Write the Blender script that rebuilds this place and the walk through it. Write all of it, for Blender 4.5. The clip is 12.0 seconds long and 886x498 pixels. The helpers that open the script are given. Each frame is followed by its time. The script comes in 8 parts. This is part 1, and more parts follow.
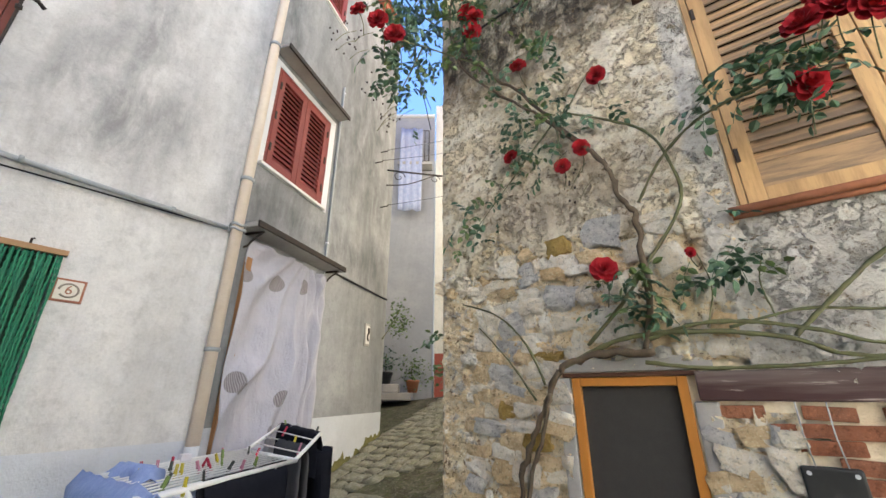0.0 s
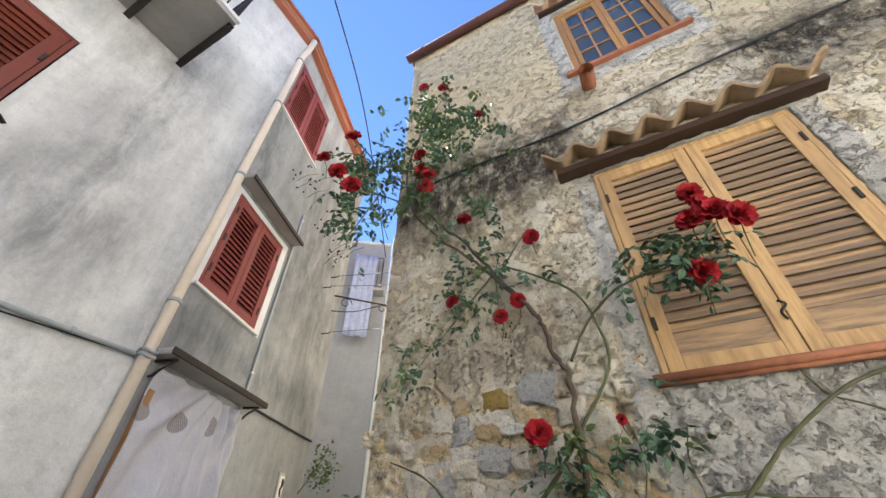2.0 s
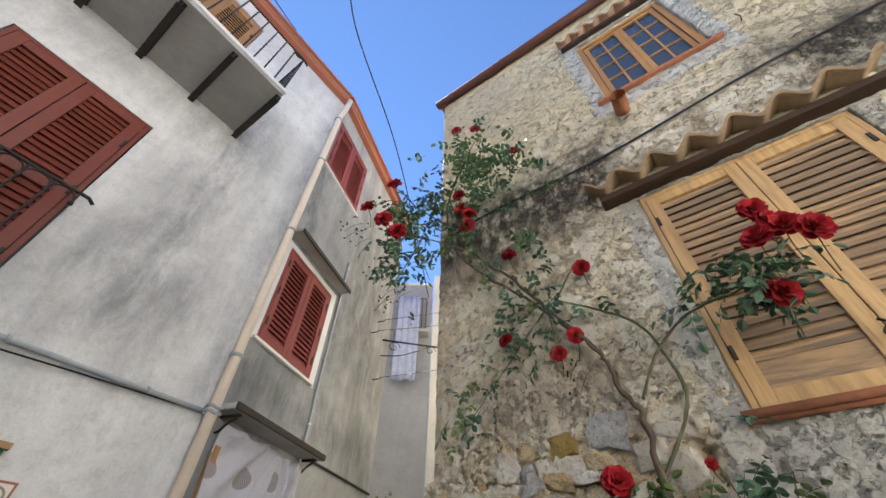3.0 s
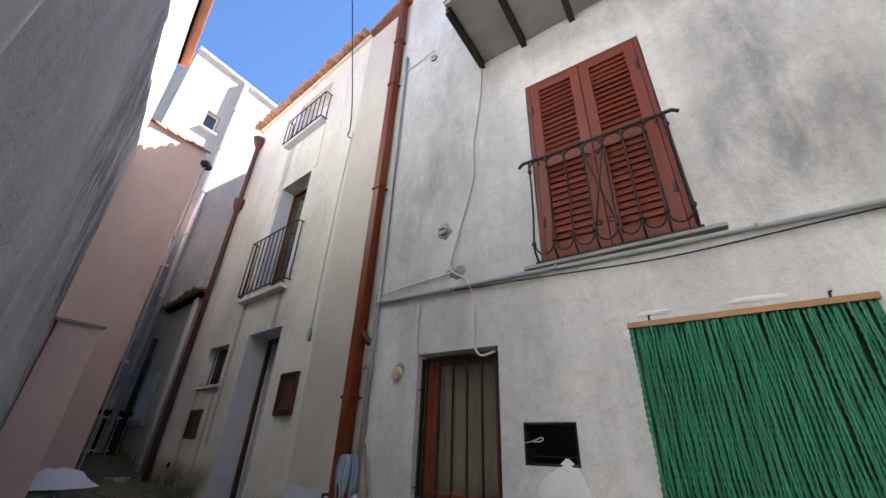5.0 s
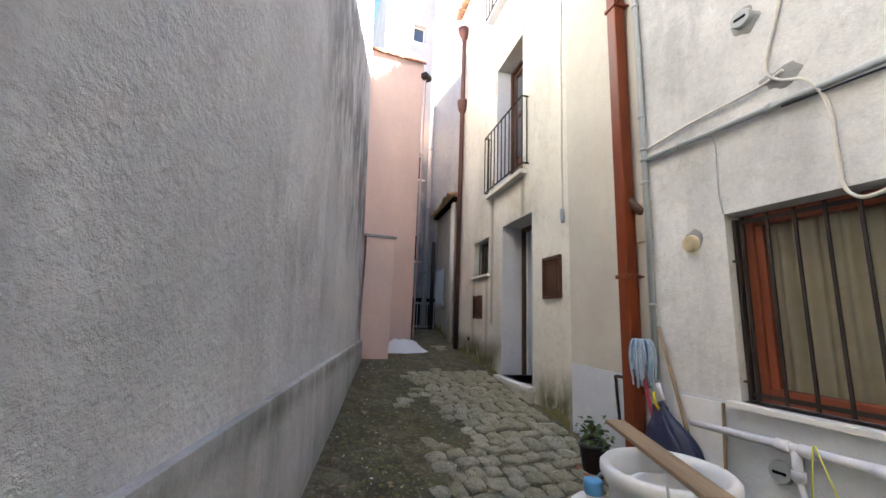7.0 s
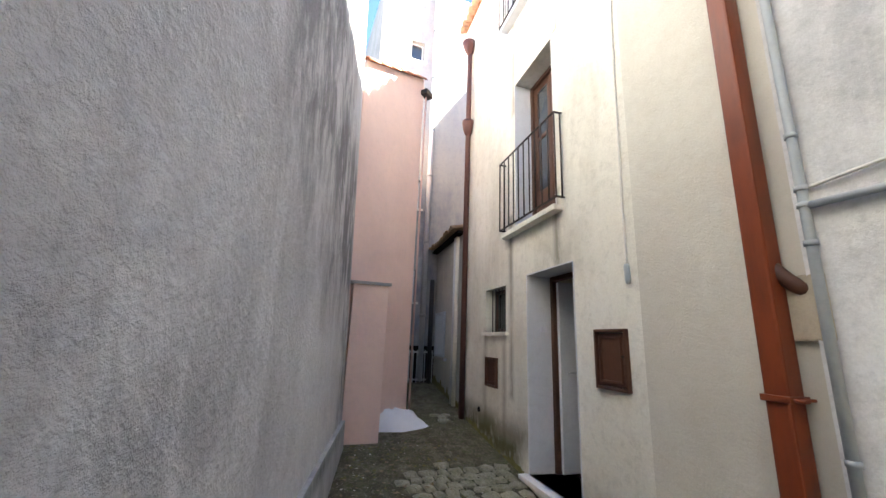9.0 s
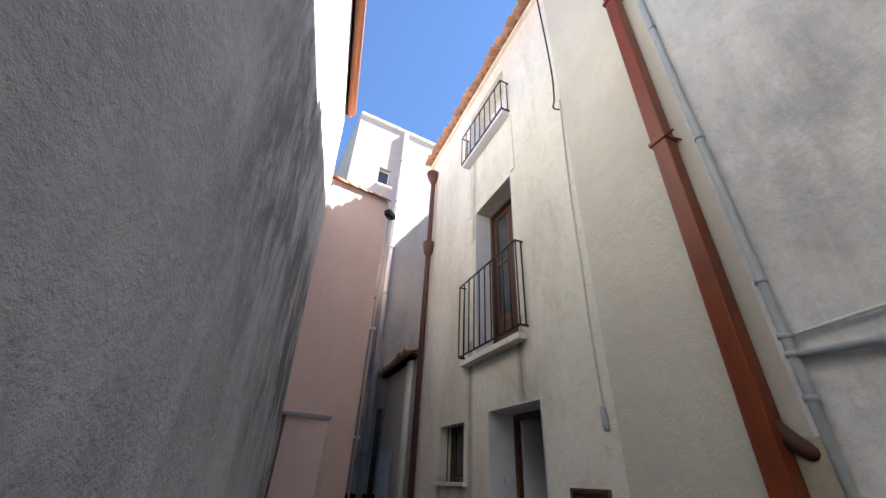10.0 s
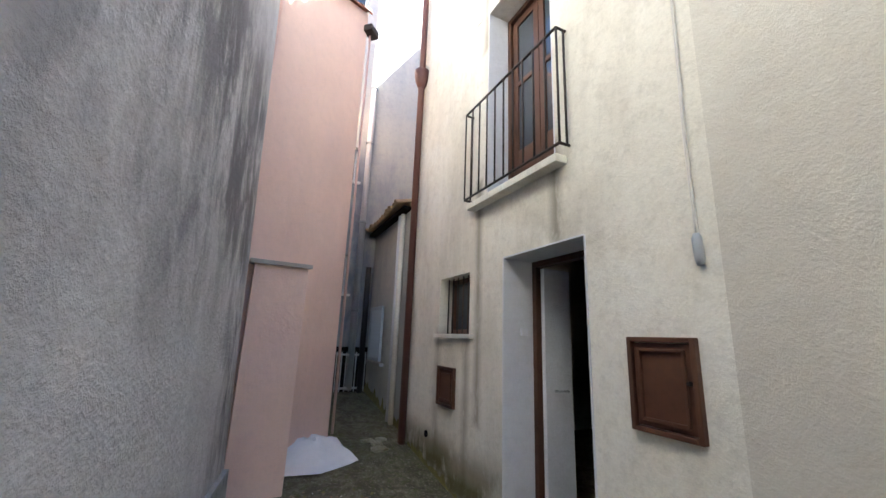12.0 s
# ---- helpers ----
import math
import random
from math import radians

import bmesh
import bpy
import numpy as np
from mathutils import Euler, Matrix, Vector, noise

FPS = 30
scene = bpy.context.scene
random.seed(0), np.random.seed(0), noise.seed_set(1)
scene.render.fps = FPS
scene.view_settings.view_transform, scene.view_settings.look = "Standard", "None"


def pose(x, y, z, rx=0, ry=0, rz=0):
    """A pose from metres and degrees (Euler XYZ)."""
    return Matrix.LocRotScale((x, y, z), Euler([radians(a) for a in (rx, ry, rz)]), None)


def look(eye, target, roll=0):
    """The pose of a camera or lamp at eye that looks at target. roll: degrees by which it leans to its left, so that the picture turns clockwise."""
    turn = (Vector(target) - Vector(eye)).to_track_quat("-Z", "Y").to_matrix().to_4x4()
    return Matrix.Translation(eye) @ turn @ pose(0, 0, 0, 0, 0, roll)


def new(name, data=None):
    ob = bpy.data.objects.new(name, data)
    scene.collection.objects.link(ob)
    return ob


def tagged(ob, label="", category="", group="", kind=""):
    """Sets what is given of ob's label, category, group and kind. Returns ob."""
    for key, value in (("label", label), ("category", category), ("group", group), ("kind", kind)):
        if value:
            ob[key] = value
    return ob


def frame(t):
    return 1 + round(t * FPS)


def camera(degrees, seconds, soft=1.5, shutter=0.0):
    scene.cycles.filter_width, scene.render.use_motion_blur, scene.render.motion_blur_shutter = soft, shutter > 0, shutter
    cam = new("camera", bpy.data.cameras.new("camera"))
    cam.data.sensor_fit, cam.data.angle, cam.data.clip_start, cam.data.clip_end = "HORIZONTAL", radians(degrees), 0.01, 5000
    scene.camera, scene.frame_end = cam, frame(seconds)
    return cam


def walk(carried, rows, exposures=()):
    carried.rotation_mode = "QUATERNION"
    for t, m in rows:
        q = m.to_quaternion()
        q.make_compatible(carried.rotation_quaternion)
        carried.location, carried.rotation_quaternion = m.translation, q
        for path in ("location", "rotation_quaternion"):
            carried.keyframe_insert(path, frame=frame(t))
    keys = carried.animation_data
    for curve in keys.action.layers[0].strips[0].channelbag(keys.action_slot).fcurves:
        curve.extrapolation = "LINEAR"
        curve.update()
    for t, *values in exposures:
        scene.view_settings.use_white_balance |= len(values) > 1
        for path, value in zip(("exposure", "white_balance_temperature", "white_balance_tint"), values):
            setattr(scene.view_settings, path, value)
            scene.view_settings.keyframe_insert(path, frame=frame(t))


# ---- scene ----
cam = camera(98.2, 12.0)
PATH = [
    (0, (0.593, 0.21, 1.455), (-0.919, -0.892, 2.162), 0.1),
    (0.5, (0.587, 0.247, 1.506), (-0.944, -0.693, 2.386), 0.2),
    (1, (0.581, 0.262, 1.538), (-0.919, -0.568, 2.569), 0.3),
    (1.5, (0.581, 0.277, 1.565), (-0.87, -0.493, 2.705), 0.5),
    (2, (0.595, 0.316, 1.582), (-0.773, -0.419, 2.842), 0.8),
    (2.5, (0.624, 0.301, 1.6), (-0.654, -0.404, 2.967), 0.9),
    (2.7, (0.634, 0.293, 1.604), (-0.605, -0.44, 2.992), 1.1),
    (4.3, (0.808, -0.086, 1.563), (0.743, -1.657, 2.799), 2.4),
    (4.5, (0.885, -0.162, 1.535), (1.132, -1.759, 2.713), 2.1),
    (4.7, (0.913, -0.224, 1.516), (1.489, -1.8, 2.604), 2.3),
    (5, (0.942, -0.321, 1.5), (1.943, -1.776, 2.439), 2.2),
    (5.5, (0.945, -0.479, 1.59), (2.42, -1.624, 2.306), 2.0),
    (6, (0.974, -0.532, 1.584), (2.682, -1.449, 2.075), 1.9),
    (6.5, (1.128, -0.55, 1.561), (2.94, -1.313, 1.933), 1.9),
    (7, (1.444, -0.603, 1.563), (3.294, -1.277, 1.913), 2.1),
    (8.8, (2.488, -0.791, 2.036), (4.333, -1.445, 2.448), 2.4),
    (9, (2.539, -0.793, 2.11), (4.352, -1.494, 2.577), 2.2),
    (9.5, (2.659, -0.835, 2.209), (4.344, -1.638, 2.927), 2.4),
    (10, (2.77, -0.833, 2.247), (4.285, -1.627, 3.283), 2.9),
    (10.5, (2.952, -0.838, 2.277), (4.384, -1.647, 3.414), 3.1),
    (11, (3.166, -0.896, 2.234), (4.6, -1.748, 3.338), 3.0),
    (11.5, (3.441, -1.025, 2.193), (5.0, -1.967, 3.019), 2.7),
    (12, (3.791, -1.2, 2.206), (5.46, -2.204, 2.658), 2.2),
]
EXPOSURES = [(0.0, 3.25, 6250, 9), (1.0, 3.05, 6250, 9), (2.0, 2.95, 6250, 9), (2.7, 2.75, 6250, 9), (4.5, 2.7, 6150, 10), (5.5, 3.2, 6250, 9), (6.5, 3.9, 6450, 7), (7.0, 4.1, 6700, 7), (9.0, 4.05, 6650, 6), (9.5, 3.4, 6450, 7), (10.5, 2.8, 6400, 8), (11.5, 3.4, 6350, 7), (12.0, 4.05, 6400, 5)]


walk(cam, [(t, look(eye, target, roll)) for t, eye, target, roll in PATH], EXPOSURES)

# ---- world, sun ----
TO_SUN = Vector((-0.32, -1.0, 1.5)).normalized()
world = bpy.data.worlds.new("sky")
scene.world = world
world.use_nodes = True
wn = world.node_tree.nodes
sky = wn.new("ShaderNodeTexSky")
sky.sky_type = "NISHITA"
sky.sun_disc = False
sky.sun_elevation = math.asin(TO_SUN.z)
sky.sun_rotation = math.atan2(TO_SUN.x, TO_SUN.y)
sky.altitude = 3000
sky.air_density, sky.dust_density, sky.ozone_density = 1.0, 0.0, 6.0
wn["Background"].inputs["Strength"].default_value = 0.05
world.node_tree.links.new(sky.outputs[0], wn["Background"].inputs["Color"])
sun = bpy.data.lights.new("sun", "SUN")
sun.energy, sun.angle, sun.color = 5.0, radians(0.55), (1.0, 0.94, 0.85)
sun_ob = new("sun", sun)
sun_ob.matrix_world = look(TO_SUN * 40, (0, 0, 0))


# ---- materials ----
def material(name):
    m = bpy.data.materials.new(name)
    m.use_nodes = True
    t = m.node_tree
    return m, t, t.nodes["Principled BSDF"]


def node(t, kind, **values):
    n = t.nodes.new("ShaderNode" + kind)
    for key, value in values.items():
        n.inputs[key].default_value = value
    return n


def coords(t, scale=(1, 1, 1), rot=(0, 0, 0)):
    c = t.nodes.new("ShaderNodeTexCoord")
    m = t.nodes.new("ShaderNodeMapping")
    m.inputs["Scale"].default_value = scale
    m.inputs["Rotation"].default_value = rot
    t.links.new(c.outputs["Object"], m.inputs["Vector"])
    return m.outputs["Vector"]


def noise_out(t, vec, scale, detail=6, rough=0.6, distortion=0.0):
    n = node(t, "TexNoise", Scale=scale, Detail=detail, Roughness=rough, Distortion=distortion)
    t.links.new(vec, n.inputs["Vector"])
    return n.outputs["Fac"]


def ramp(t, fac, stops):
    r = t.nodes.new("ShaderNodeValToRGB")
    e = r.color_ramp.elements
    while len(e) < len(stops):
        e.new(0.5)
    for k, (p, c) in zip(e, stops):
        k.position = p
        k.color = (*c, 1) if isinstance(c, tuple) else (c, c, c, 1)
    t.links.new(fac, r.inputs["Fac"])
    return r.outputs["Color"]


def mix(t, fac, a, b, mode="MIX"):
    m = t.nodes.new("ShaderNodeMix")
    m.data_type, m.blend_type = "RGBA", mode
    for socket, value in ((m.inputs[0], fac), (m.inputs[6], a), (m.inputs[7], b)):
        if isinstance(value, bpy.types.NodeSocket):
            t.links.new(value, socket)
        elif isinstance(value, tuple):
            socket.default_value = (*value, 1)
        else:
            socket.default_value = value
    return m.outputs[2]


def bump(t, bsdf, heights):
    """heights: (socket, strength, distance) stacked one on another"""
    normal = None
    for h, strength, distance in heights:
        b = node(t, "Bump", Strength=strength, Distance=distance)
        t.links.new(h, b.inputs["Height"])
        if normal:
            t.links.new(normal, b.inputs["Normal"])
        normal = b.outputs["Normal"]
    t.links.new(normal, bsdf.inputs["Normal"])


def times(t, a, b):
    n = t.nodes.new("ShaderNodeMath")
    n.operation = "MULTIPLY"
    for k, v in enumerate((a, b)):
        if isinstance(v, bpy.types.NodeSocket):
            t.links.new(v, n.inputs[k])
        else:
            n.inputs[k].default_value = v
    return n.outputs[0]


def box_mask(t, v, cx, cz, hx, hz, soft, warp_scale, warp):
    """1 inside a box on the wall, with a ragged edge."""
    sep = t.nodes.new("ShaderNodeSeparateXYZ")
    t.links.new(v, sep.inputs[0])

    def calc(op, a, b=None):
        n = t.nodes.new("ShaderNodeMath")
        n.operation = op
        for k, val in enumerate((a, b)):
            if isinstance(val, bpy.types.NodeSocket):
                t.links.new(val, n.inputs[k])
            elif val is not None:
                n.inputs[k].default_value = val
        return n.outputs[0]

    dx = calc("SUBTRACT", calc("ABSOLUTE", calc("SUBTRACT", sep.outputs["X"], cx)), hx)
    dz = calc("SUBTRACT", calc("ABSOLUTE", calc("SUBTRACT", sep.outputs["Z"], cz)), hz)
    d = calc("MAXIMUM", dx, dz)
    n = noise_out(t, v, warp_scale, 6, 0.65)
    d = calc("ADD", d, calc("MULTIPLY", calc("SUBTRACT", n, 0.5), warp))
    r = t.nodes.new("ShaderNodeMapRange")
    r.inputs["From Min"].default_value, r.inputs["From Max"].default_value = soft, -soft
    t.links.new(d, r.inputs["Value"])
    return r.outputs[0]


def plaster(name, light, mid, dark, stain=0.5, streak=0.5, grain=60, relief=0.5, rough=0.92, seed=0.0, blotch=0.7, dark_marks=(), ragged_edge=(0.36, 0.64)):
    """Old wall render: large stains, run-down streaks, fine grain. Each dark mark, mould or other, is (s, z, half
    width, half height, strength, and a colour where it is not the wall's dark one).
    """
    m, t, b = material(name)
    v0 = coords(t)
    off = t.nodes.new("ShaderNodeVectorMath")
    off.inputs[1].default_value = (seed, seed * 1.7, seed * 0.6)
    t.links.new(v0, off.inputs[0])
    v = off.outputs[0]
    sm = t.nodes.new("ShaderNodeMapping")
    sm.inputs["Scale"].default_value = (1.6, 1.6, 0.3)
    t.links.new(v, sm.inputs["Vector"])
    big = noise_out(t, v, blotch, 8, 0.66, 0.2)
    run = noise_out(t, sm.outputs[0], 1.1, 8, 0.7, 0.3)
    med = noise_out(t, v, 3.2, 10, 0.72, 0.3)
    mott = noise_out(t, v, 13, 8, 0.72, 0.2)
    fine = noise_out(t, v, grain, 4, 0.7)
    c = mix(t, ramp(t, big, [(0.40, 0.0), (0.58, 1.0)]), light, mid)
    c = mix(t, ramp(t, run, [(0.48, 0.0), (0.70, streak)]), c, dark)
    c = mix(t, ramp(t, med, [(0.44, 0.0), (0.62, stain)]), c, mid)
    c = mix(t, ramp(t, med, [(0.34, 0.35 * stain), (0.46, 0.0)]), c, light)
    c = mix(t, ramp(t, mott, [(0.5, 0.0), (0.68, 0.22)]), c, dark)
    bm_ = t.nodes.new("ShaderNodeMapping")
    bm_.inputs["Scale"].default_value = (1.5, 1.5, 0.55)
    t.links.new(v, bm_.inputs["Vector"])
    ragged = ramp(t, noise_out(t, bm_.outputs[0], 3.4, 10, 0.7, 0.3), [(ragged_edge[0], 0.1), (ragged_edge[1], 1.0)]) if dark_marks else None
    for cx, cz, hx, hz, k, *own in dark_marks:
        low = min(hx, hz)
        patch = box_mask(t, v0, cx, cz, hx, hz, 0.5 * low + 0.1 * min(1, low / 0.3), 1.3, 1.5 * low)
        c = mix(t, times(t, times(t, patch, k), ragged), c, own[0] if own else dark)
    c = mix(t, ramp(t, fine, [(0.3, 0.16), (0.6, 0.0)]), c, dark)
    t.links.new(c, b.inputs["Base Color"])
    b.inputs["Roughness"].default_value = rough
    b.inputs["Specular IOR Level"].default_value = 0.25
    bump(t, b, [(med, 0.4, 0.035), (mott, 0.25 + 0.5 * max(0, relief - 0.5), 0.012), (fine, relief, 0.006 if relief < 1 else 0.014)])
    return m


def painted(name, colour, second=None, rough=0.5, metal=0.0, grain=30, wear=0.35, relief=0.15, stretch=(1, 1, 1), edge=(0.45, 0.75), spec=0.35, vary=0.0):
    """vary: spread of tone from piece to piece. Paint, plastic, metal or wood with slight wear and dirt."""
    m, t, b = material(name)
    v = coords(t, stretch)
    second = second or tuple(k * 0.6 for k in colour)
    n1 = noise_out(t, v, grain * 0.12, 5, 0.65)
    n2 = noise_out(t, v, grain, 5, 0.7)
    c = mix(t, ramp(t, n1, [(0.42, 0.0), (0.72, wear)]), colour, second)
    c = mix(t, ramp(t, n2, [(edge[0], 0.0), (edge[1], wear)]), c, second)
    if vary:
        info = t.nodes.new("ShaderNodeObjectInfo")
        c = mix(t, times(t, info.outputs["Random"], vary), c, second)
    t.links.new(c, b.inputs["Base Color"])
    b.inputs["Specular IOR Level"].default_value = spec
    b.inputs["Roughness"].default_value = rough
    b.inputs["Metallic"].default_value = metal
    bump(t, b, [(n2, relief, 0.003)])
    return m


# dark marks beside the shutters, along the corner pipe and under the balcony slab
M_A = plaster("white_render", (0.74, 0.735, 0.725), (0.58, 0.58, 0.58), (0.17, 0.172, 0.176), seed=1.3, streak=0.4, dark_marks=((0.95, 4.6, 0.3, 1.7, 0.7), (0.9, 3.4, 0.6, 0.3, 0.35), (3.7, 5.2, 0.5, 1.6, 0.4), (0.1, 5.0, 0.12, 2.2, 0.55), (2.2, 5.25, 0.9, 0.2, 0.35), (3.9, 3.4, 0.3, 0.9, 0.3)))
M_PLINTH = plaster("blue_grey_plinth", (0.70, 0.73, 0.78), (0.6, 0.63, 0.68), (0.45, 0.47, 0.5), seed=4.1, streak=0.3)
# white render again, streaked, with the side wall's shade put into a darker colour
M_B = plaster("white_render_side_shaded", (0.41, 0.42, 0.435), (0.29, 0.3, 0.315), (0.1, 0.104, 0.11), seed=17.3, streak=0.7, dark_marks=((1.0, 5.4, 0.9, 1.6, 0.85), (2.75, 5.2, 0.2, 1.6, 0.9), (1.6, 3.15, 1.4, 0.25, 0.8), (0.3, 2.2, 0.4, 0.8, 0.4)))
M_C = plaster("cream_render", (0.78, 0.765, 0.7), (0.71, 0.68, 0.59), (0.26, 0.235, 0.185), seed=2.2, stain=0.35, streak=0.35, relief=0.3, ragged_edge=(0.3, 0.5), dark_marks=((1.0, 2.95, 0.35, 0.22, 0.35), (1.02, 3.2, 0.05, 0.45, 0.9), (0.9, 1.2, 0.04, 0.8, 0.6), (2.05, 2.6, 0.05, 1.1, 0.8), (1.95, 6.0, 0.06, 0.9, 0.7), (2.85, 1.6, 0.06, 0.7, 0.6), (2.25, 1.6, 0.05, 0.7, 0.6), (2.5, 1.15, 1.4, 0.12, 0.6), (0.32, 0.74, 0.36, 0.2, 0.95, (0.1, 0.095, 0.03)), (2.3, 0.93, 0.45, 0.17, 0.95, (0.1, 0.095, 0.03)), (3.1, 1.02, 0.6, 0.17, 0.95, (0.1, 0.095, 0.03))))
M_GREY = plaster("grey_roughcast", (0.72, 0.72, 0.73), (0.58, 0.58, 0.59), (0.18, 0.18, 0.19), seed=6.0, streak=0.25, relief=1.0, grain=30, ragged_edge=(0.42, 0.58), dark_marks=((1.0, 3.4, 0.7, 1.0, 0.95), (0.25, 2.7, 0.28, 1.5, 1.0), (2.0, 4.4, 1.1, 1.1, 0.8), (3.0, 5.4, 1.6, 1.4, 0.7), (2.6, 3.2, 0.7, 0.6, 0.5), (3.6, 1.9, 0.7, 0.35, 0.45)))
M_BEIGE = plaster("beige_render", (0.62, 0.595, 0.52), (0.55, 0.52, 0.45), (0.44, 0.40, 0.32), seed=23.0, stain=0.4, streak=0.25, relief=0.7)
M_PINK = plaster("pink_render", (0.82, 0.61, 0.53), (0.76, 0.56, 0.49), (0.58, 0.43, 0.39), seed=3.0, stain=0.3, streak=0.2, relief=0.25)
# blotchy blue-dark area over the lower wall, and a narrow one higher up
M_FAR = plaster("far_render", (0.48, 0.48, 0.43), (0.42, 0.425, 0.41), (0.15, 0.18, 0.24), seed=8.0, streak=0.3, dark_marks=((4.4, 2.6, 2.2, 2.4, 0.8), (4.75, 4.6, 0.12, 0.9, 0.8)))
M_R = plaster("rose_house_render", (0.6, 0.54, 0.42), (0.46, 0.4, 0.3), (0.22, 0.19, 0.15), seed=5.0, relief=0.8)


def ground_material():
    """Trodden earth, moss and grit with pale flecks."""
    m, t, b = material("alley_ground")
    v = coords(t)
    big, med, fine = noise_out(t, v, 1.3, 7, 0.65), noise_out(t, v, 7.0, 8, 0.7), noise_out(t, v, 38, 6, 0.75)
    c = mix(t, ramp(t, big, [(0.42, 0.0), (0.58, 1.0)]), (0.17, 0.15, 0.1), (0.1, 0.1, 0.05))
    c = mix(t, ramp(t, med, [(0.44, 0.0), (0.56, 0.85)]), c, (0.055, 0.05, 0.025))
    c = mix(t, ramp(t, noise_out(t, v, 16, 6, 0.7), [(0.52, 0.0), (0.6, 0.8)]), c, (0.07, 0.085, 0.02))
    c = mix(t, ramp(t, fine, [(0.56, 0.0), (0.64, 0.8)]), c, (0.34, 0.32, 0.26))
    c = mix(t, ramp(t, fine, [(0.36, 0.7), (0.46, 0.0)]), c, (0.045, 0.04, 0.022))
    t.links.new(c, b.inputs["Base Color"])
    b.inputs["Roughness"].default_value = 0.9
    bump(t, b, [(med, 0.8, 0.04), (fine, 0.8, 0.015)])
    return m


M_GROUND = ground_material()
M_WOOD_RED = painted("red_brown_wood", (0.2, 0.045, 0.025), (0.1, 0.025, 0.016), rough=0.5, vary=0.5)


# ---- building helpers ----
def box(bm, x0, x1, y0, y1, z0, z1, bevel=0.0):
    r = bmesh.ops.create_cube(bm, size=1.0, matrix=Matrix.LocRotScale(((x0 + x1) / 2, (y0 + y1) / 2, (z0 + z1) / 2), None, (abs(x1 - x0), abs(y1 - y0), abs(z1 - z0))))
    if bevel:
        edges = list({e for v in r["verts"] for e in v.link_edges})
        bmesh.ops.bevel(bm, geom=edges, offset=bevel, segments=2, affect="EDGES", profile=0.6)
    return r["verts"]


def boxed(*dims, bevel=0.0):
    bm = bmesh.new()
    box(bm, *dims, bevel=bevel)
    return bm


def tube(bm, pts, r, seg=8, caps=True):
    """A round bar along points; r is one radius or one for each point."""
    pts = [Vector(p) for p in pts]
    rings = []
    up = Vector((0.13, 0.21, 0.97))
    for i, p in enumerate(pts):
        d = (pts[min(i + 1, len(pts) - 1)] - pts[max(i - 1, 0)]).normalized()
        side = d.cross(up)
        if side.length < 1e-3:
            side = d.cross(Vector((1, 0, 0)))
        side.normalize()
        other = side.cross(d)
        up = other
        rad = r[i] if isinstance(r, (list, tuple)) else r
        rings.append([bm.verts.new(p + rad * (math.cos(a) * side + math.sin(a) * other)) for a in (math.tau * k / seg for k in range(seg))])
    for a, b in zip(rings, rings[1:]):
        for k in range(seg):
            f = bm.faces.new((a[k], b[k], b[(k + 1) % seg], a[(k + 1) % seg]))
            f.smooth = True
    if caps:
        bm.faces.new(rings[0])
        bm.faces.new(rings[-1][::-1])
    return bm


def tubed(pts, r, seg=8):
    return tube(bmesh.new(), pts, r, seg)


def smooth_path(pts, n=6):
    """Catmull-Rom through points."""
    pts = [Vector(p) for p in pts]
    out = []
    for i in range(len(pts) - 1):
        a, b, c, d = pts[max(i - 1, 0)], pts[i], pts[i + 1], pts[min(i + 2, len(pts) - 1)]
        for k in range(n):
            u = k / n
            out.append(0.5 * ((2 * b) + (c - a) * u + (2 * a - 5 * b + 4 * c - d) * u * u + (3 * b - a - 3 * c + d) * u ** 3))
    return out + [pts[-1]]


def finish(bm, name):
    bmesh.ops.recalc_face_normals(bm, faces=bm.faces)
    me = bpy.data.meshes.new(name)
    bm.to_mesh(me)
    bm.free()
    return me


def thing(name, bm, mat, m=None, label="", category="", group="", kind=""):
    if bm is None:
        ob = new(name)
        ob.empty_display_size = 0.1
    else:
        ob = new(name, finish(bm, name))
        for k in mat if isinstance(mat, (list, tuple)) else [mat]:
            ob.data.materials.append(k)
    if m is not None:
        ob.matrix_world = m
    return tagged(ob, label, category, group, kind)


def part(name, bm, mat, parent, label=""):
    ob = new(name, finish(bm, name))
    for k in mat if isinstance(mat, (list, tuple)) else [mat]:
        ob.data.materials.append(k)
    ob.parent = parent
    return tagged(ob, label)


class Facade:
    """A wall's own axes: s along it, o outward, z up."""

    def __init__(self, x, y, dx, dy):
        n = math.hypot(dx, dy)
        self.o, self.d = Vector((x, y)), Vector((dx, dy)) / n
        d = self.d
        self.m = Matrix(((d.x, -d.y, 0, x), (d.y, d.x, 0, y), (0, 0, 1, 0), (0, 0, 0, 1)))

    def s(self, x, y):
        return (Vector((x, y)) - self.o).dot(self.d)

    def at(self, s, o=0.0, z=0.0):
        return self.m @ Matrix.Translation((s, o, z))


